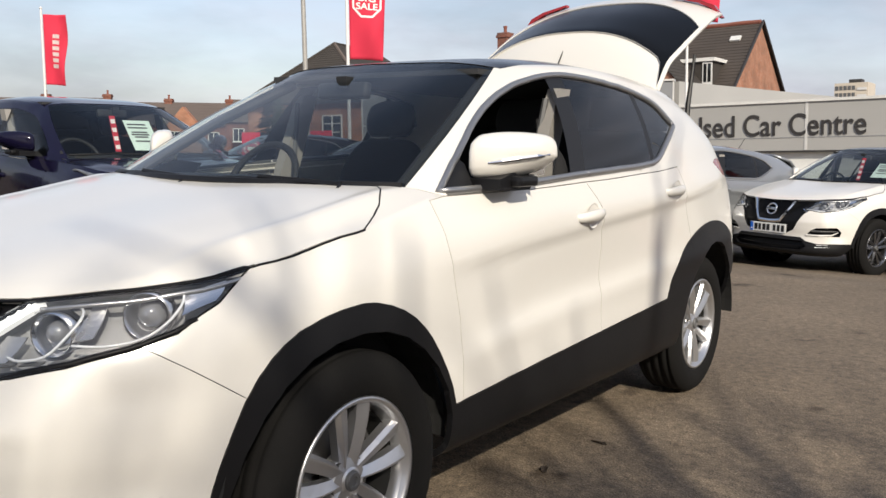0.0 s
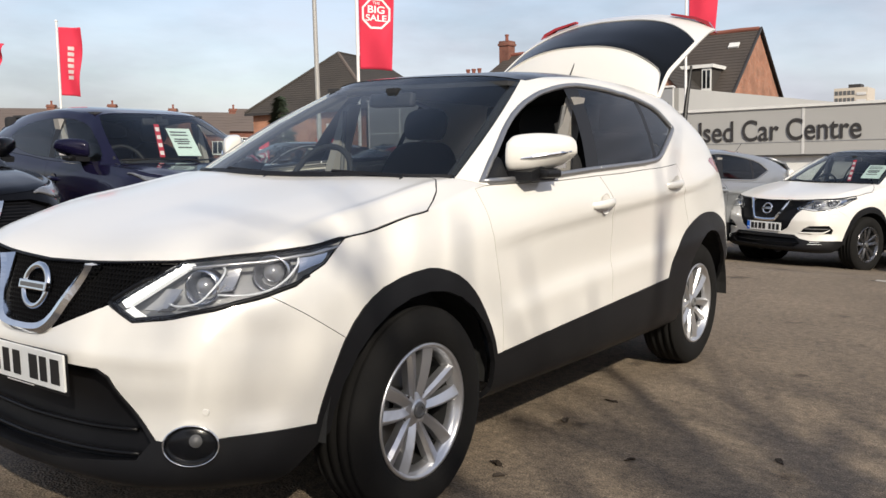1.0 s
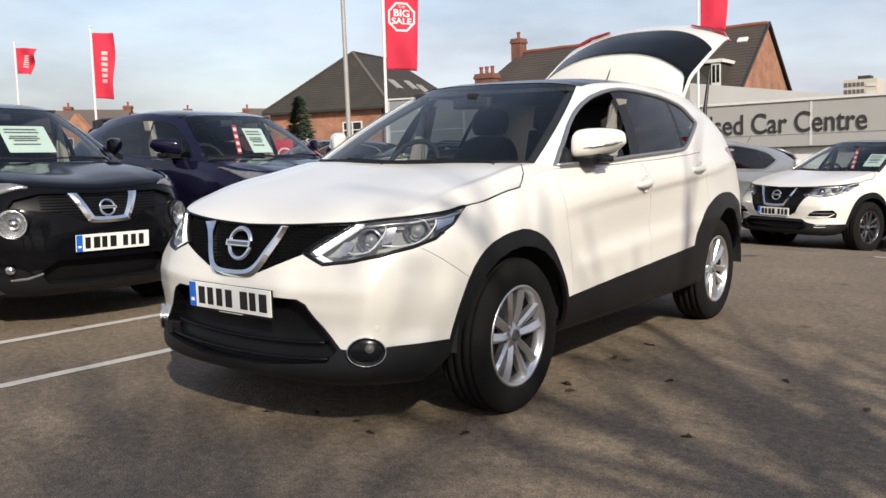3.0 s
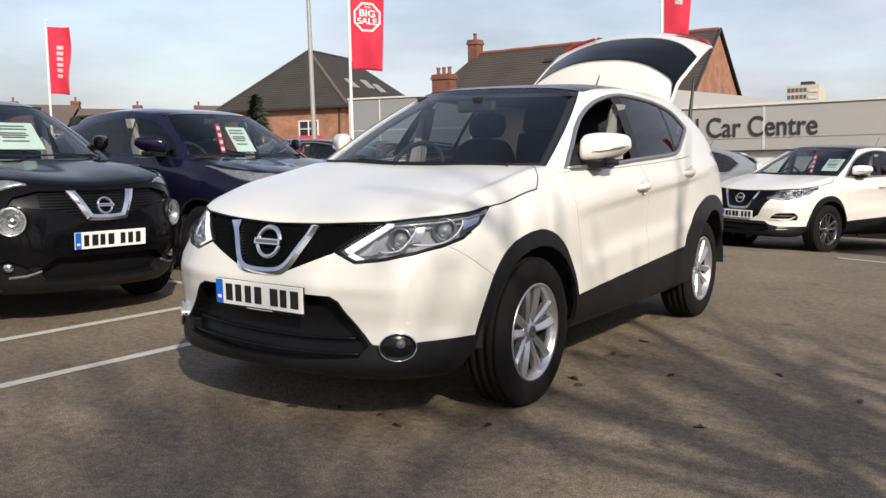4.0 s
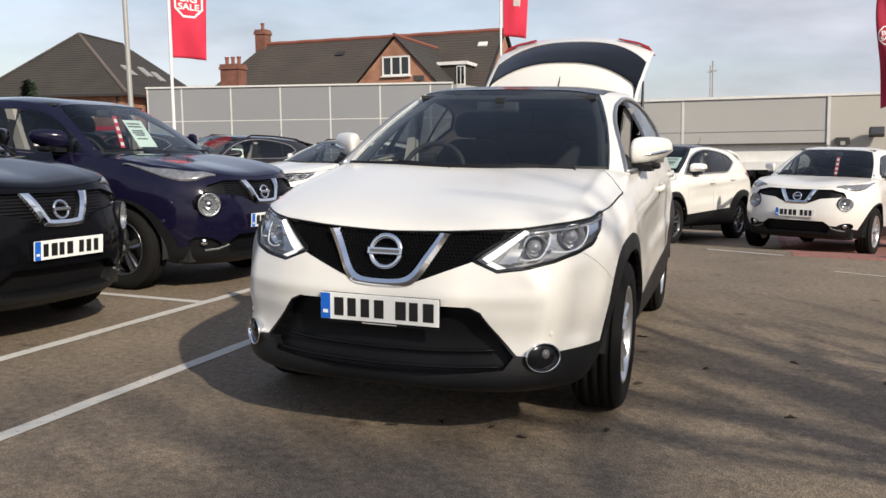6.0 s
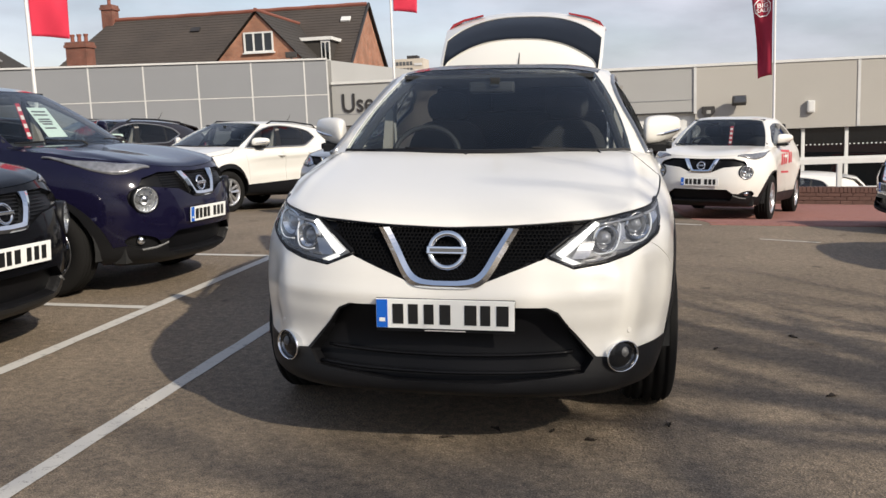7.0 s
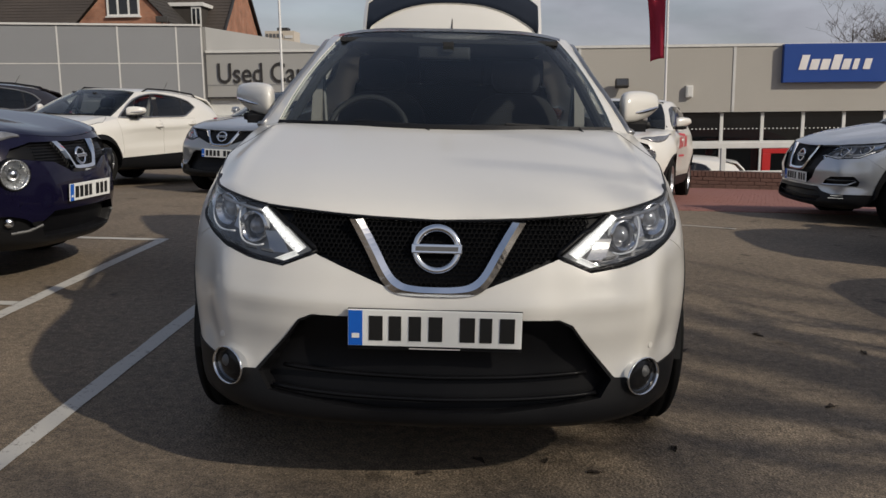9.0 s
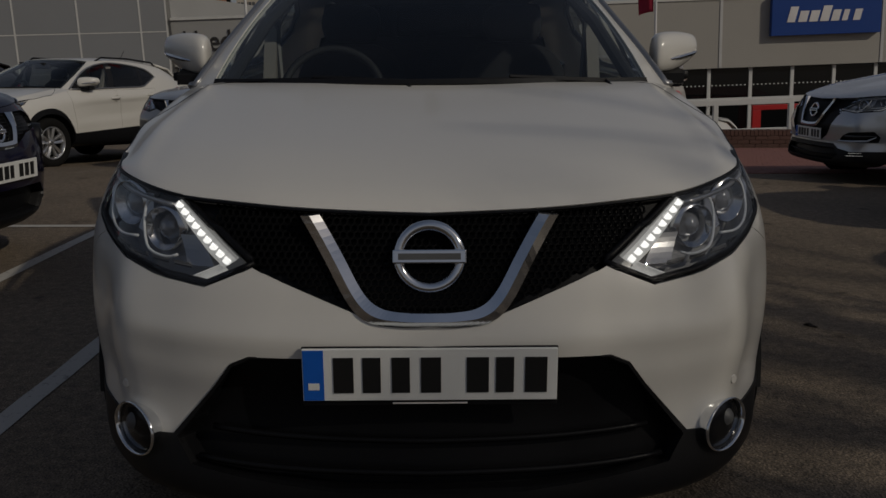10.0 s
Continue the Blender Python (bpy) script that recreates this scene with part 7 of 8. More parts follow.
# ---------------------------------------------------------------- the small crossover with round lamps
CROSS_REAR = [(0.28, 0.10), (0.33, 0.06), (0.42, 0.02), (0.52, 0.0), (0.60, 0.0), (0.67, 0.01), (0.72, 0.03), (0.76, 0.08)]
CROSS = dict(
    half=0.87, bonnet_crown=0.016, bonnet_ridge=0.0, bulge=0.026,
    plan=[(0, -0.82, 0), (0.28, -0.805, 0), (0.46, -0.76, 0), (0.60, -0.68, 0), (0.71, -0.56, 0), (0.79, -0.42, 0), (0.845, -0.22, 0),
          (0.87, 0.02, 0), (0.868, 0.40, 0), (0.86, 0.85, 0), (0.858, 1.30, 0), (0.862, 1.80, 0), (0.875, 2.30, 0), (0.872, 2.65, 0),
          (0.84, 2.92, 0), (0.75, 3.15, 0), (0.55, 3.26, 0), (0.28, 3.29, 0), (0, 3.30, 0)],
    rows={
        0: [(0.22, 0.12), (0.27, 0.05), (0.36, 0.020), (0.48, 0.0), (0.60, 0.005), (0.72, 0.030), (0.82, 0.060), (0.905, 0.120)],
        2: [(0.22, 0.12), (0.27, 0.055), (0.36, 0.022), (0.48, 0.0), (0.60, 0.003), (0.72, 0.024), (0.83, 0.060), (0.930, 0.125)],
        4: [(0.22, 0.12), (0.28, 0.06), (0.37, 0.03), (0.48, 0.005), (0.60, 0.0), (0.73, 0.012), (0.85, 0.050), (0.968, 0.125)],
        6: [(0.24, 0.07), (0.29, 0.045), (0.40, 0.010), (0.52, -0.010), (0.65, -0.012), (0.79, 0.006), (0.91, 0.045), (1.005, 0.120)],
        7: [(0.25, 0.07), (0.30, 0.040), (0.42, 0.010), (0.55, -0.015), (0.68, -0.020), (0.83, -0.004), (0.95, 0.045), (1.035, 0.120)],
        8: [(0.25, 0.07), (0.30, 0.040), (0.42, 0.018), (0.55, 0.020), (0.68, 0.024), (0.83, 0.018), (0.96, 0.038), (1.058, 0.100)],
        9: [(0.25, 0.07), (0.30, 0.040), (0.42, 0.018), (0.56, 0.022), (0.70, 0.030), (0.85, 0.018), (0.98, 0.024), (1.065, 0.065)],
        10: [(0.25, 0.07), (0.30, 0.040), (0.42, 0.018), (0.56, 0.022), (0.72, 0.030), (0.87, 0.018), (1.00, 0.022), (1.085, 0.060)],
        11: [(0.25, 0.07), (0.30, 0.040), (0.42, 0.012), (0.56, 0.008), (0.72, 0.010), (0.89, 0.008), (1.02, 0.020), (1.125, 0.070)],
        12: [(0.25, 0.07), (0.30, 0.040), (0.42, 0.0), (0.57, -0.018), (0.72, -0.020), (0.88, -0.004), (1.04, 0.030), (1.165, 0.095)],
        13: [(0.25, 0.07), (0.30, 0.040), (0.42, 0.0), (0.57, -0.012), (0.72, -0.010), (0.88, 0.008), (1.05, 0.045), (1.180, 0.115)],
        14: [(0.26, 0.07), (0.31, 0.040), (0.42, 0.0), (0.58, 0.0), (0.73, 0.005), (0.89, 0.020), (1.05, 0.050), (1.180, 0.120)],
        15: [(0.27, 0.08), (0.32, 0.040), (0.42, 0.01), (0.53, 0.0), (0.63, 0.0), (0.74, 0.015), (0.84, 0.040), (0.92, 0.090)],
        16: CROSS_REAR, 18: CROSS_REAR},
    bonnet_from=5.6, pillar_at=8.0, cabin_to=14.2,
    cowl=[(0, 0.15, 1.075), (0.36, 0.19, 1.078), (0.56, 0.27, 1.076), (0.66, 0.35, 1.072)],
    bonnet_line=[(0, -0.70, 0.905), (0, -0.64, 0.940), (0, -0.42, 0.985), (0, -0.16, 1.022), (0, 0.02, 1.052), (0, 0.15, 1.075)],
    ring_front=[(0, 0.93, 1.500), (0.30, 0.945, 1.496), (0.43, 0.965, 1.487), (0.50, 0.995, 1.474), (0.545, 1.05, 1.465)],
    ring_side=[(0.545, 1.05, 1.465), (0.575, 1.20, 1.495), (0.60, 1.50, 1.520), (0.60, 1.85, 1.515), (0.59, 2.20, 1.490), (0.565, 2.50, 1.450), (0.52, 2.75, 1.38)],
    roof_line=[(0, 0.93, 1.500), (0, 1.20, 1.542), (0, 1.60, 1.566), (0, 2.00, 1.560), (0, 2.40, 1.530), (0, 2.72, 1.470)],
)


def cross_shell():
    if "cross" in SHELLS:
        return SHELLS["cross"]
    sh = Shell(CROSS, 4)
    c = sh.cut
    c("arch_trim", rounded([(-0.50, 0.20), (-0.47, 0.45), (-0.34, 0.63), (-0.14, 0.735), (0.10, 0.735), (0.30, 0.63), (0.43, 0.45), (0.46, 0.20)]), "side", (1,))
    c("arch_trim", rounded([(2.06, 0.20), (2.09, 0.45), (2.22, 0.63), (2.42, 0.735), (2.66, 0.735), (2.85, 0.63), (2.98, 0.45), (3.0, 0.20)]), "side", (1,))
    c("arch_trim", [(0.40, 0.40), (2.12, 0.40), (2.12, 0.1), (0.40, 0.1)], "side", (1,))
    c("wheel_hole", ring_poly(0.0, 0.335, 0.385), "side", (1,))
    c("wheel_hole", [(-0.38, 0.335), (0.38, 0.335), (0.37, 0.05), (-0.37, 0.05)], "side", (1,))
    c("wheel_hole", ring_poly(2.53, 0.335, 0.385), "side", (1,))
    c("wheel_hole", [(2.15, 0.335), (2.91, 0.335), (2.9, 0.05), (2.16, 0.05)], "side", (1,))
    c("lower_lip", [(-0.1, 0.40), (0.48, 0.40), (0.60, 0.385), (0.72, 0.36), (1.2, 0.36), (1.2, 0), (-0.1, 0)], "front", (1,), lambda f: f.calc_center_median().y < -0.45)
    c("intake", [(-0.1, 0.455), (0.36, 0.455), (0.46, 0.385), (0.40, 0.295), (-0.1, 0.285)], "front", (1,), FRONT_ONLY)
    c("fog_pocket", rounded([(0.47, 0.345), (0.53, 0.42), (0.66, 0.455), (0.70, 0.40), (0.64, 0.345)]), "front", (1,), FRONT_ONLY)
    c("lamp_hole", ring_poly(0.590, 0.698, 0.088, 30), "front", (1,), FRONT_ONLY)
    c("grille", [(-0.1, 0.690), (0.14, 0.690), (0.30, 0.760), (0.48, 0.780), (0.60, 0.800), (0.56, 0.850), (0.42, 0.885), (0.20, 0.882), (-0.1, 0.875)], "front", (1,), FRONT_ONLY)
    free = ("body",)
    c("front_door", [(0.36, 1.09), (0.40, 0.80), (0.44, 0.36), (1.30, 0.36), (1.32, 1.15)], "side", (1,), None, free)
    c("rear_door", [(1.32, 1.15), (1.30, 0.36), (1.95, 0.36), (2.08, 0.72), (2.14, 1.2)], "side", (1,), None, free)
    c("side_window", rounded([(0.43, 1.082), (0.62, 1.215), (0.82, 1.328), (1.0, 1.402), (1.25, 1.448), (1.6, 1.450), (2.0, 1.405), (2.2, 1.33), (2.20, 1.24), (1.75, 1.135), (1.2, 1.105), (0.75, 1.09)]), "side", (4,))
    c("pillar_b", [(1.22, 1.0), (1.31, 1.0), (1.40, 1.6), (1.32, 1.6)], "side", (4,), None, ("side_window",))
    c("rear_window", [(1.27, 1.0), (1.36, 1.6), (2.6, 1.6), (2.6, 1.0)], "side", (4,), None, ("side_window",))
    sh.name_tag("bonnet", 2)
    sh.name_tag("windscreen", 3)
    sh.name_tag("roof", 5)
    SHELLS["cross"] = sh
    return sh


def wing_strip(shell, s, lift):
    """A curved tapering strip lying on the wing, thick enough to stand proud of it."""
    outer = [(0.465, -0.640), (0.635, -0.550), (0.757, -0.35), (0.790, 0.00)]
    inner = [(0.463, -0.634), (0.612, -0.502), (0.728, -0.290), (0.786, 0.015)]
    bm = bmesh.new()
    n, k = 18, 5
    g = []
    for i in range(n + 1):
        t = 3 * i / n
        a, b = cr([(x, y, 0) for x, y in outer], t), cr([(x, y, 0) for x, y in inner], t)
        row = []
        for j in range(k + 1):
            p = a.lerp(b, j / k)
            hit = tree_of(shell).ray_cast(Vector((p.x, p.y, 2.0)), Vector((0, 0, -1)))
            z = hit[0].z if hit[0] else 0.95
            row.append(bm.verts.new((s * p.x, p.y, z + lift + 0.010 * math.sin(math.pi * j / k))))
        g.append(row)
    for i in range(n):
        for j in range(k):
            bm.faces.new((g[i][j], g[i + 1][j], g[i + 1][j + 1], g[i][j + 1]))
    bmesh.ops.recalc_face_normals(bm, faces=bm.faces[:])
    bmesh.ops.solidify(bm, geom=bm.faces[:], thickness=0.012)
    return bm


def crossover(m, paint, label, seed=1, alloy=None, sale_print=False, sheet=True):
    car = thing("car", m, label, "car", "parked cars")
    sh = cross_shell()
    part("body_shell", rim(sh.take("body", both=True), 0.0015, 0.012), paint, car)
    part("bonnet", rim(sh.take("bonnet", both=True), 0.003, 0.015), paint, car)
    part("roof", rim(sh.take("roof", both=True), 0.002, 0.01), paint, car)
    pair("front_door", sh, ("front_door",), paint, car)
    pair("rear_door", sh, ("rear_door",), paint, car)
    part("lower_cladding", rim(pushed(sh.take("arch_trim", "lower_lip", both=True), 0.003), 0.0, 0.02), PLASTIC, car, "black plastic cladding")
    ws = part("windscreen", pushed(sh.take("windscreen", both=True), -0.003), WINDSCREEN, car, "clear windscreen")
    ws.visible_shadow = False
    for g in pair("front_window", sh, ("side_window",), SIDE_GLASS, car, gap=0) + pair("rear_window", sh, ("rear_window",), PRIVACY_GLASS, car, gap=0):
        g.visible_shadow = False
    pair("window_pillar", sh, ("pillar_b",), PILLAR_BLACK, car, gap=0.0)
    part("grille", recess(sh.take("grille", both=True), 0.03), MESH_BLACK, car, "black mesh grille")
    part("lower_intake", recess(sh.take("intake", both=True), 0.06), MESH_BLACK, car)
    for z in np.arange(0.715, 0.87, 0.019):
        pts = [Vector((x, surface_y(sh, x, z) + 0.018, z)) for x in np.linspace(-0.42, 0.42, 21)]
        part("grille_bar", tube(pts, 0.003, 5), PLASTIC, car)
    for s in (1, -1):
        # lamp on top of the wing
        part("side_lamp", wing_strip(sh, s, 0.009), WING_LAMP, car, "slim bright lamp set on top of the wing", smooth=True)
        # round headlamp
        lx, lz = 0.590, 0.698
        ly = surface_y(sh, lx - 0.05, lz)
        lm = pose(s * lx, ly + 0.035, lz, 0, 0, s * 30)
        hl = part("headlamp", moved(lathe([(0.02, 0.055), (0.052, 0.04), (0.077, -0.005), (0.084, -0.022), (0.092, -0.022), (0.097, 0.0), (0.097, 0.06)], 36, "y"), lm), LAMP_BOWL, car, "large round headlamp", smooth=True)
        part("projector", moved(lathe([(0.0, 0.0), (0.022, 0.004), (0.036, 0.02), (0.038, 0.045)], 24, "y"), lm @ pose(-0.01 * s, 0, 0)), REFLECTOR, hl, smooth=True)
        part("lamp_bezel", moved(lathe([(0.090, -0.020), (0.096, -0.024), (0.100, -0.004), (0.100, 0.03)], 36, "y"), lm), PLASTIC, hl, smooth=True)
        gl = part("lamp_glass", moved(lathe([(0.0, -0.042), (0.045, -0.036), (0.075, -0.022), (0.088, -0.010)], 30, "y"), lm), LENS, hl, smooth=True)
        gl.visible_shadow = False
        part("lamp_well", recess(sh.take("lamp_hole", mirror=s < 0), 0.09), MESH_BLACK, car)
        fp = part("fog_pocket", recess(sh.take("fog_pocket", mirror=s < 0), 0.03), PLASTIC, car)
        part("fog_lamp", moved(lathe([(0.0, -0.01), (0.028, -0.004), (0.036, 0.012)], 20, "y"), pose(s * 0.60, surface_y(sh, 0.60, 0.405) + 0.02, 0.405, 0, 0, s * 30)), REFLECTOR, fp, smooth=True)
        part("bumper_blade", tube([Vector((s * x, surface_y(sh, x, z) - 0.002, z)) for x, z in ((0.44, 0.375), (0.52, 0.345), (0.60, 0.335))], 0.009, 6), PLASTIC_GREY, car)
        door_mirror(car, s, paint, indicator=False)
        handle(car, sh, s, 1.14, 0.93, paint)
    v_out = [(0.245, 0.885), (0.20, 0.800), (0.155, 0.715), (0.13, 0.690), (0.0, 0.684)]
    v_in = [(0.185, 0.885), (0.150, 0.815), (0.112, 0.742), (0.09, 0.728), (0.0, 0.724)]
    bm = bmesh.new()
    secs = []
    nv = 16
    for k in range(-nv, nv + 1):
        t = (1 - abs(k) / nv) * (len(v_out) - 1)
        po, pi = cr([(a, b, 0) for a, b in v_out], t), cr([(a, b, 0) for a, b in v_in], t)
        sg = -1 if k < 0 else 1
        mid = surface_y(sh, (po.x + pi.x) / 2, (po.y + pi.y) / 2)
        secs.append([bm.verts.new((sg * po.x, mid + 0.02, po.y)), bm.verts.new((sg * po.x, mid - 0.012, po.y)), bm.verts.new((sg * (po.x + pi.x) / 2, mid - 0.022, (po.y + pi.y) / 2)), bm.verts.new((sg * pi.x, mid - 0.012, pi.y)), bm.verts.new((sg * pi.x, mid + 0.02, pi.y))])
    for a, b in zip(secs, secs[1:]):
        for k in range(4):
            bm.faces.new((a[k], a[k + 1], b[k + 1], b[k]))
    bm.faces.new(secs[0])
    bm.faces.new(secs[-1])
    bmesh.ops.recalc_face_normals(bm, faces=bm.faces[:])
    part("grille_surround", bm, CHROME, car, "chrome V-shaped grille surround")
    ring_badge(car, pose(0, surface_y(sh, 0, 0.782) + 0.002, 0.782, -14), 0.052)
    number_plate(car, pose(0, surface_y(sh, 0.2, 0.560) - 0.024, 0.560, 2), seed=seed)
    part("underbody", box(-0.68, 0.68, -0.55, 3.0, 0.24, 0.36), INNER_BLACK, car)
    for cy in (0.0, 2.53):
        for s in (1, -1):
            well = lathe([(0.395, -0.22 * s), (0.40, 0.0), (0.395, 0.04 * s)], 36, "x")
            bmesh.ops.delete(well, geom=[v for v in well.verts if v.co.z < -0.12], context="VERTS")
            part("wheel_well", moved(well, pose(s * 0.77, cy, 0.335)), INNER_BLACK, car)
            part("well_back", box(s * 0.56 - 0.01, s * 0.56 + 0.01, cy - 0.42, cy + 0.42, 0.22, 0.78), INNER_BLACK, car)
            wheel(car, pose(s * 0.755, cy, 0.335, 20 * cy, 0, 0 if s > 0 else 180), 0.335, 0.218, 0.205, "y", alloy)
    interior(car)
    wipers(car)
    bm = bmesh.new()
    secs = []
    for y, z in [(2.72, 1.47), (2.98, 1.40), (3.08, 1.25), (3.18, 1.0), (3.22, 0.78)]:
        w = 0.53 + 0.14 * (1.47 - z) / 0.7
        secs.append([bm.verts.new((x, y - 0.10 * (x / w) ** 2, z - 0.02 * (x / w) ** 2)) for x in np.linspace(-w, w, 11)])
    for a, b in zip(secs, secs[1:]):
        for k in range(10):
            bm.faces.new((a[k], a[k + 1], b[k + 1], b[k]))
    bmesh.ops.recalc_face_normals(bm, faces=bm.faces[:])
    bmesh.ops.solidify(bm, geom=bm.faces[:], thickness=0.03)
    part("tailgate", bm, paint, car, smooth=True)
    if sale_print:
        for k, (y, w, z, h) in enumerate(((0.75, 0.16, 0.80, 0.17), (0.98, 0.13, 0.81, 0.17), (1.18, 0.15, 0.82, 0.17), (1.48, 0.13, 0.83, 0.17), (1.66, 0.10, 0.84, 0.17), (0.80, 0.75, 1.0, 0.035), (0.85, 0.7, 0.68, 0.03))):
            bm = bmesh.new()
            g = [[bm.verts.new((surface_x(sh, y + w * i / 4, z + h * j / 4) + 0.003, y + w * i / 4, z + h * j / 4)) for j in range(5)] for i in range(5)]
            for i in range(4):
                for j in range(4):
                    bm.faces.new((g[i][j], g[i + 1][j], g[i + 1][j + 1], g[i][j + 1]))
            part("door_print", bm, STICKER_RED, car, "red printed shapes on the door")
    return car


# ---------------------------------------------------------------- the parked cars
def on_slope(x, y, yaw, z=None):
    """Pose of a car whose front axle stands at (x, y): it tips with the ground."""
    a = radians(yaw)
    bx, by = x - 2.6 * math.sin(a), y + 2.6 * math.cos(a)
    z0, z1 = (ground_z(min(y, 14.3), x), ground_z(min(by, 14.3), bx)) if z is None else (z, z)
    return pose(x, y, z0, 0, 0, yaw) @ pose(0, 0, 0, math.degrees(math.atan2(z1 - z0, 2.6)), 0, 0)


black_m = pose(-3.26, 0.17, 0, 0, 0, 90 - 4.0)
blue_m = pose(-3.27, 2.52, 0, 0, 0, 90 - 5.0)
white_m = on_slope(2.20, 9.6, -19)
crossover(black_m, BLACK_PAINT, "black crossover with round headlamps parked in a bay", 5)
crossover(blue_m, BLUE_PAINT, "dark blue crossover with round headlamps parked in a bay", 7, TWO_TONE)
crossover(white_m, WHITE_PAINT, "white crossover with red printing on its door", 9, None, True)

newer_m = on_slope(-0.54, 10.0, -21.3)
silver_m = pose(4.58, 6.55, -0.06, 0, 0, -85)
side_m = pose(4.42, 3.72, 0, 0, 0, -90)
near_m = pose(4.35, 1.25, 0, 0, 0, -90)
grey_m = on_slope(-2.75, 8.45, -20) @ Matrix.Diagonal((1.0, 1.0, 0.94, 1))
pale_m = on_slope(-5.68, 8.71, -18) @ Matrix.Diagonal((0.985, 0.96, 0.90, 1))
brown_m = on_slope(-8.45, 9.2, -18) @ Matrix.Diagonal((1.0, 1.0, 0.95, 1))
far_m = on_slope(-11.6, 9.6, -18)
low_m = pose(3.1, 17.0, -1.55, 0, 0, -90)
compact_suv(newer_m, WHITE_PAINT, "white compact SUV with a black roof and slim headlamps", "new", "closed", 4, 11, "twin", TWO_TONE, BLACK_ROOF)
compact_suv(silver_m, SILVER_PAINT, "silver compact SUV with a chrome V grille", "new", "closed", 4, 13, "y", None, None)
crossover(side_m, WHITE_PAINT, "white crossover parked nose-out beside the silver SUV", 25)
crossover(near_m, BLUE_PAINT, "dark blue crossover parked nose-out at the edge of the forecourt", 27)
compact_suv(grey_m, GREY_PAINT, "grey compact SUV parked in the row behind", "old", "closed", 4, 15, "twin", None, None, False, False)
pale_car = compact_suv(pale_m, WHITE_PAINT, "white small SUV with dark roof rails", "old", "closed", 4, 17, "twin", None, None, False, False)
for s in (1, -1):
    part("roof_rail", tube([(s * 0.565, 1.25, 1.515), (s * 0.585, 1.36, 1.575), (s * 0.60, 1.9, 1.585), (s * 0.585, 2.5, 1.555), (s * 0.565, 2.62, 1.50)], 0.014, 8), PLASTIC, pale_car, smooth=True)
brown_car = compact_suv(brown_m, DARK_PAINT, "very dark brown SUV with bright window trim", "old", "closed", 4, 19, "twin", None, None, False, False)
for s in (1, -1):
    part("roof_rail", tube([(s * 0.565, 1.25, 1.515), (s * 0.585, 1.36, 1.575), (s * 0.60, 1.9, 1.585), (s * 0.585, 2.5, 1.555), (s * 0.565, 2.62, 1.50)], 0.016, 8), PLASTIC, brown_car, smooth=True)
price_sheet(brown_m, pose(0.66, 0.98, 1.20, -14, 0, 90), 0.26, 0.20)
compact_suv(far_m, DARK_PAINT, "very dark SUV at the far end of the row", "old", "closed", 4, 21, "twin", None, None, False, False)
compact_suv(low_m, WHITE_PAINT, "white car parked on lower ground behind the low wall", "old", "closed", 4, 23, "twin", None, None, False, False)

price_sheet(black_m, pose(0.10, 0.62, 1.25, -47, 0, 0), 0.36, 0.30)
hang_tag(black_m, pose(-0.16, 0.70, 1.26, -20, 0, 0))
price_sheet(blue_m, pose(0.10, 0.66, 1.25, -40, 0, 0), 0.23, 0.31)
hang_tag(blue_m, pose(-0.10, 0.72, 1.26, -20, 0, 0))
hang_tag(white_m, pose(0.10, 0.70, 1.24, -20, 0, 0))
price_sheet(newer_m, pose(0.42, 0.72, 1.26, -47, 0, 0), 0.26, 0.26)
hang_tag(newer_m, pose(0.10, 0.72, 1.27, -20, 0, 0))


# ---------------------------------------------------------------- scraps on the asphalt
def dead_leaf(x, y, size, turn, seed):
    """Curled dry leaf: a pointed, lobed blade with a raised rim."""
    rng = random.Random(seed)
    tg = thing("dead_leaf", pose(x, y, 0.001, 0, 0, turn), "curled dark brown dead leaf on the asphalt", "leaf", group="dead leaves on the asphalt")
    vs, fs = [(0, 0, 0.003), (0, 0, 0.0)], []
    n = 10
    for k in range(n):
        t = 2 * math.pi * k / n
        r = size * (0.5 + 0.12 * math.cos(2 * t) + rng.uniform(-0.12, 0.08))
        up = size * rng.uniform(0.02, 0.28) * abs(math.sin(t))
        vs.append((r * math.cos(t), 0.6 * r * math.sin(t), up + 0.003))
        vs.append((r * math.cos(t), 0.6 * r * math.sin(t), up))
    for k in range(n):
        i, j = 2 + 2 * k, 2 + 2 * ((k + 1) % n)
        fs += [(0, i, j), (1, j + 1, i + 1), (i, i + 1, j + 1, j)]
    part("blade", quads(vs, fs), LEAF_BROWN, tg)
    part("stalk", tube([(size * 0.45, 0, 0.004), (size * 0.62, size * 0.05, 0.006), (size * 0.78, size * 0.02, 0.003)], 0.0016, 5), LEAF_BROWN, tg)


for k, (x, y, size) in enumerate(((0.528, -0.611, 0.045), (0.376, -0.529, 0.035), (0.150, -0.540, 0.05), (-0.03, -0.66, 0.05), (0.846, -0.379, 0.05), (0.800, 0.540, 0.07),
                                  (0.88, 0.44, 0.05), (0.745, 1.190, 0.07), (0.765, 1.60, 0.06), (1.190, 0.90, 0.05), (1.655, 1.243, 0.06), (1.595, 0.120, 0.055), (2.095, 0.955, 0.06))):
    dead_leaf(x, y, size * 0.85, 67 * k, 60 + k)


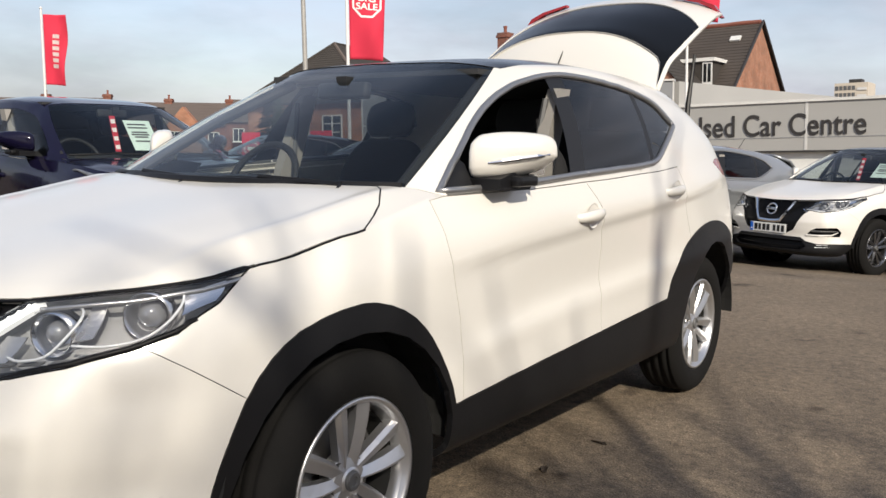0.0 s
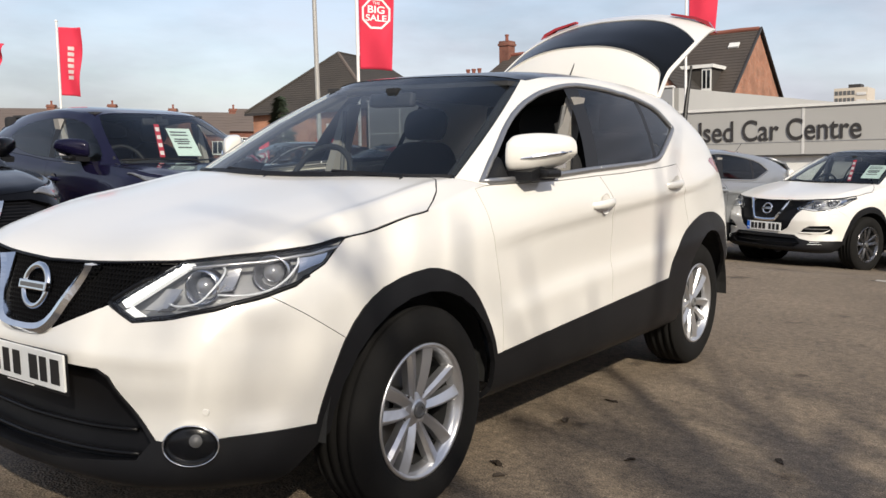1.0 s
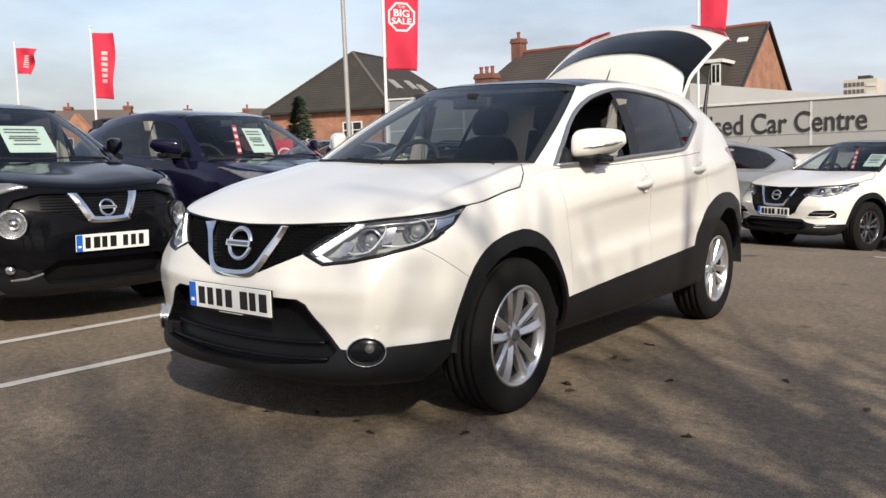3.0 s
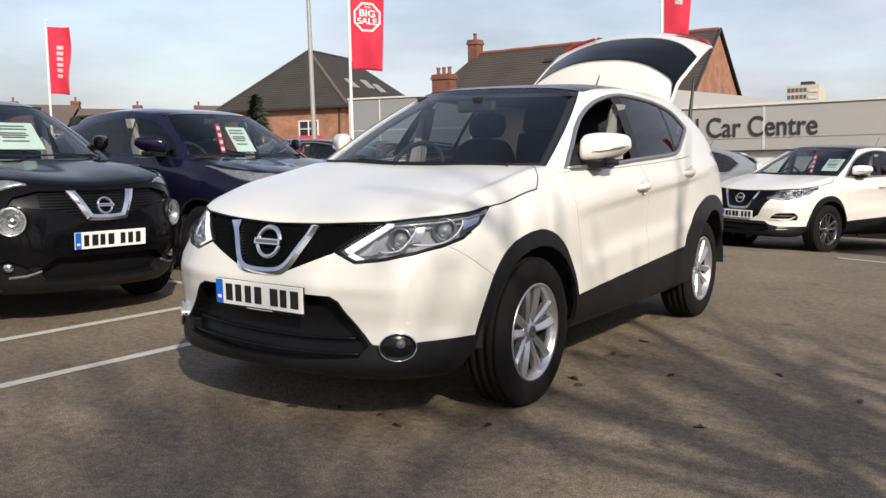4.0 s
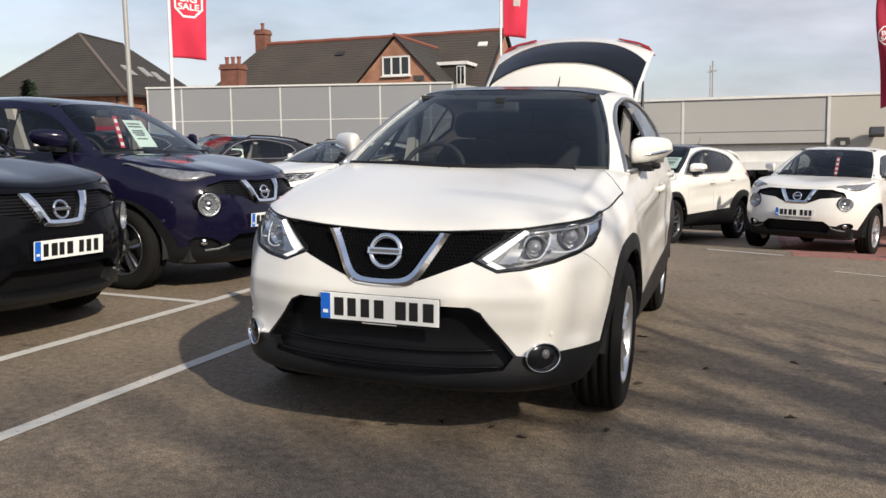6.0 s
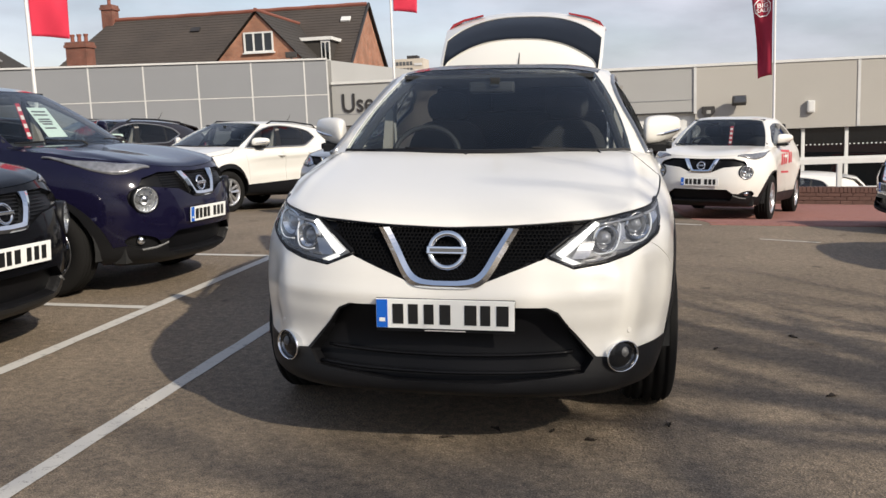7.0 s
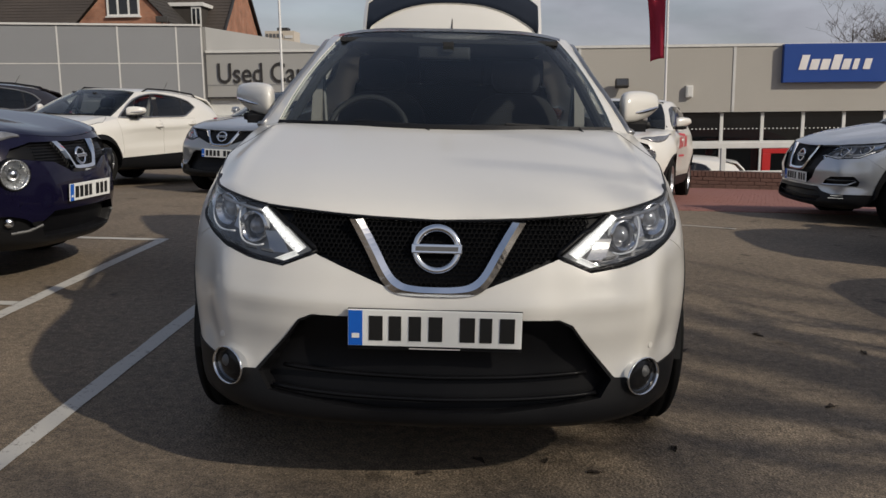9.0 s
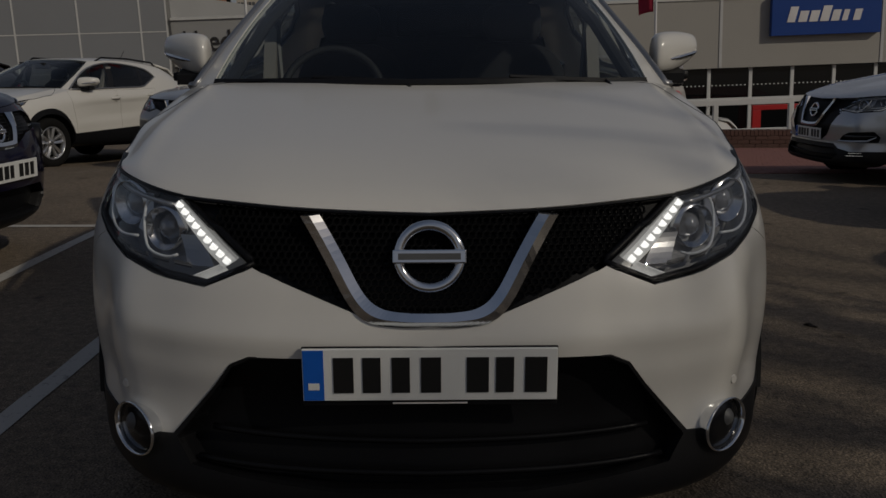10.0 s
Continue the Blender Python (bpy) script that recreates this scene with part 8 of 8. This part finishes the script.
# ---------------------------------------------------------------- trees
def bare_tree(name, m, height, label, seed, levels=5, spread=1.0, stout=1.0):
    """Leafless tree: tapered trunk, limbs and twigs."""
    rng = random.Random(seed)
    tr = thing(name, m, label, "tree")
    trunk, limbs = bmesh.new(), bmesh.new()
    segs = []

    def grow(p, d, length, r, level):
        pts, q, dd = [p], p, d
        n = 4
        for k in range(n):
            dd = (dd + Vector((rng.uniform(-1, 1), rng.uniform(-1, 1), rng.uniform(-0.3, 0.8))) * 0.16).normalized()
            q = q + dd * (length / n)
            pts.append(q)
        segs.append((pts, [r * (1 - 0.45 * k / n) for k in range(n + 1)], level))
        if level >= levels:
            return
        kids = 3 if level == 0 else rng.choice((2, 3))
        for k in range(kids + (1 if level > 1 else 2)):
            a = rng.uniform(0.45, 1.0)
            base = pts[min(n, max(1, int(a * n + 0.5)))]
            ax = Vector((rng.uniform(-1, 1), rng.uniform(-1, 1), rng.uniform(-0.2, 0.5))).normalized()
            nd = (dd * 0.75 + ax * 0.75 * spread + Vector((0, 0, 0.15))).normalized()
            grow(base, nd, length * rng.uniform(0.58, 0.78), r * rng.uniform(0.42, 0.58), level + 1)
    grow(Vector((0, 0, 0)), Vector((0, 0, 1)), height * 0.34, height * 0.022 * stout, 0)
    rows_v, rows_f = {0: [], 1: []}, {0: [], 1: []}
    for pts, rad, level in segs:
        key = 0 if level == 0 else 1
        seg = 9 if level == 0 else 5 if level < 3 else 3
        vs, fs = rows_v[key], rows_f[key]
        base = len(vs)
        for i, p in enumerate(pts):
            d = (pts[min(i + 1, len(pts) - 1)] - pts[max(i - 1, 0)]).normalized()
            a = d.cross(Vector((0.3, 0.9, 0.1))).normalized()
            b = d.cross(a)
            for k in range(seg):
                t = 2 * math.pi * k / seg
                vs.append(p + (a * math.cos(t) + b * math.sin(t)) * max(rad[i], 0.004))
        for i in range(len(pts) - 1):
            for k in range(seg):
                fs.append((base + i * seg + k, base + i * seg + (k + 1) % seg, base + (i + 1) * seg + (k + 1) % seg, base + (i + 1) * seg + k))
    for key, nm in ((0, "trunk"), (1, "crown")):
        me = bpy.data.meshes.new(nm)
        me.from_pydata([tuple(v) for v in rows_v[key]], [], rows_f[key])
        me.materials.append(BARK)
        ob = new(nm, me)
        ob.parent = tr
        if key:
            tagged(ob, kind="stuff")
    return tr


bare_tree("bare_tree", pose(7.82, -6.41, 0, 0, 0, 20), 9.5, "tall leafless tree at the edge of the forecourt", 4, 5, stout=1.22)
bare_tree("bare_tree", pose(5.60, -7.90, 0, 0, 0, 140), 8.5, "leafless tree with spreading limbs beside the forecourt", 11, 5, stout=1.22)
bare_tree("bare_tree", pose(6.42, -2.99, 0, 0, 0, 250), 8.0, "leafless tree near the edge of the forecourt", 23, 3, stout=1.22)
bare_tree("bare_tree", pose(9.60, -2.97, 0, 0, 0, 30), 9.0, "leafless tree with many fine twigs beside the forecourt", 31, 4, stout=1.22)
bare_tree("bare_tree", pose(17.2, 37.0, -1.6, 0, 0, 75), 9.6, "wide leafless tree behind the low building", 7, 6, 1.6)
bare_tree("bare_tree", pose(21.5, 36.0, -1.6, 0, 0, 10), 10.0, "leafless tree behind the low building", 19)


def conifer(m, h):
    """Narrow dark conifer: trunk and many drooping sprays."""
    rng = random.Random(5)
    tr = thing("conifer", m, "narrow dark green conifer in front of the brick house", "tree")
    part("trunk", tube([(0, 0, 0), (0, 0, h * 0.95)], [0.10, 0.02], 8), BARK, tr)
    vs, fs = [], []
    for k in range(1400):
        t = rng.random() ** 0.8
        z = h * (0.12 + 0.88 * t)
        r = (1 - t) * 0.30 * h * rng.uniform(0.35, 1.0) + 0.05
        a = rng.uniform(0, 2 * math.pi)
        c = Vector((r * math.cos(a), r * math.sin(a), z - 0.25 * r))
        out = Vector((math.cos(a), math.sin(a), -0.25))
        side = Vector((-math.sin(a), math.cos(a), 0))
        L, w = rng.uniform(0.16, 0.34), rng.uniform(0.05, 0.10)
        b = len(vs)
        vs += [c - out * L * 0.5, c + side * w + Vector((0, 0, 0.03)), c + out * L, c - side * w - Vector((0, 0, 0.03))]
        fs += [(b, b + 1, b + 2), (b, b + 2, b + 3)]
    me = bpy.data.meshes.new("foliage")
    me.from_pydata([tuple(v) for v in vs], [], fs)
    me.materials.append(CONIFER)
    ob = new("foliage", me)
    ob.parent = tr
    tagged(ob, kind="stuff")
    return tr


conifer(pose(-26.8, 25.0, -1.5), 5.0)

# red frame barrier by the shop front
barrier = thing("barrier", BG @ pose(8.0, 20.5, BASE), "red painted steel frame barrier by the shop front", "barrier")
for x in (0.0, 1.5):
    part("post", box(x - 0.11, x + 0.11, -0.06, 0.06, 0, 1.27, 0.012), RED_METAL, barrier)
part("top_rail", box(-0.11, 1.61, -0.055, 0.055, 1.272, 1.40, 0.012), RED_METAL, barrier)
# white bench-like rail by the entrance
rail = thing("entrance_rail", BG @ pose(3.9, 15.3, BASE), "white painted rail frame beside the entrance", "rail")
for x in (0.0, 1.5, 3.0):
    part("post", box(x - 0.05, x + 0.05, -0.05, 0.05, 0, 1.72, 0.01), FRAME_WHITE, rail)
part("top_rail", box(-0.05, 3.05, -0.045, 0.045, 1.72, 1.84, 0.01), FRAME_WHITE, rail)
part("mid_rail", box(0.05, 2.95, -0.03, 0.03, 1.15, 1.25, 0.01), FRAME_WHITE, rail)

# ---------------------------------------------------------------- low wall and paving, piece by piece
low_wall = thing("low_wall", pose(0, 0, 0), "low dark brick boundary wall with a soldier-course top", "wall", kind="structure")
part("wall_core", box(3.0, 24.0, 14.105, 14.295, -1.55, -0.125), WALL_BRICK, low_wall)


def piece_mesh(name, w, d, h, mat):
    bm = bmesh.new()
    box(-w / 2, w / 2, -d / 2, d / 2, 0, h, 0.0, bm)
    top = [e for e in bm.edges if all(v.co.z > h * 0.9 for v in e.verts)]
    bmesh.ops.bevel(bm, geom=top, offset=min(w, d) * 0.06, segments=1, affect="EDGES")
    me = bpy.data.meshes.new(name)
    bm.to_mesh(me)
    bm.free()
    me.materials.append(mat)
    return me


rng = random.Random(21)
stretcher = piece_mesh("brick", 0.215, 0.22, 0.065, WALL_BRICK)
soldier = piece_mesh("brick", 0.065, 0.23, 0.102, WALL_BRICK)
for c in range(4):
    for k in range(40):
        ob = new("brick", stretcher)
        ob.parent = low_wall
        ob.matrix_basis = pose(3.12 + 0.1125 * (c % 2) + 0.225 * k, 14.20 + rng.uniform(-0.003, 0.003), -0.500 + 0.075 * c + 0.004, 0, 0, rng.uniform(-0.8, 0.8))
for k in range(120):
    ob = new("brick", soldier)
    ob.parent = low_wall
    ob.matrix_basis = pose(3.05 + 0.075 * k, 14.20 + rng.uniform(-0.003, 0.003), -0.196 + rng.uniform(-0.002, 0.002), rng.uniform(-0.8, 0.8), 0, rng.uniform(-1, 1))

paving = thing("pavement", pose(0, 0, 0), "strip of worn red brick paving beside the asphalt", "paving", kind="structure")
paver = piece_mesh("paver", 0.196, 0.096, 0.05, PAVER)
rest_v, rest_f = [], []
count = 0
for j in range(72):
    for i in range(62):
        y = 6.80 + 0.1 * j
        x = 1.95 + 0.2 * i + 0.1 * (j % 2)
        z = ground_z(y, x) - 0.042 + rng.uniform(-0.0015, 0.0015)
        if j < 9 and i < 33 and count < 300:
            ob = new("paver", paver)
            ob.parent = paving
            ob.matrix_basis = pose(x, y, z, 0, 0, rng.uniform(-0.6, 0.6))
            count += 1
        else:
            b = len(rest_v)
            w, d = 0.096, 0.046
            rest_v += [(x - w, y - d, z + 0.048), (x + w, y - d, z + 0.048), (x + w, y + d, ground_z(y + d, x) + z - ground_z(y, x) + 0.048), (x - w, y + d, ground_z(y + d, x) + z - ground_z(y, x) + 0.048),
                       (x - w - 0.002, y - d - 0.002, z + 0.03), (x + w + 0.002, y - d - 0.002, z + 0.03), (x + w + 0.002, y + d + 0.002, z + 0.03), (x - w - 0.002, y + d + 0.002, z + 0.03)]
            rest_f += [(b, b + 1, b + 2, b + 3), (b, b + 4, b + 5, b + 1), (b + 1, b + 5, b + 6, b + 2), (b + 2, b + 6, b + 7, b + 3), (b + 3, b + 7, b + 4, b)]
me = bpy.data.meshes.new("pavers")
me.from_pydata(rest_v, [], rest_f)
me.materials.append(PAVER)
ob = new("pavers", me)
ob.parent = paving
tagged(ob, kind="stuff")
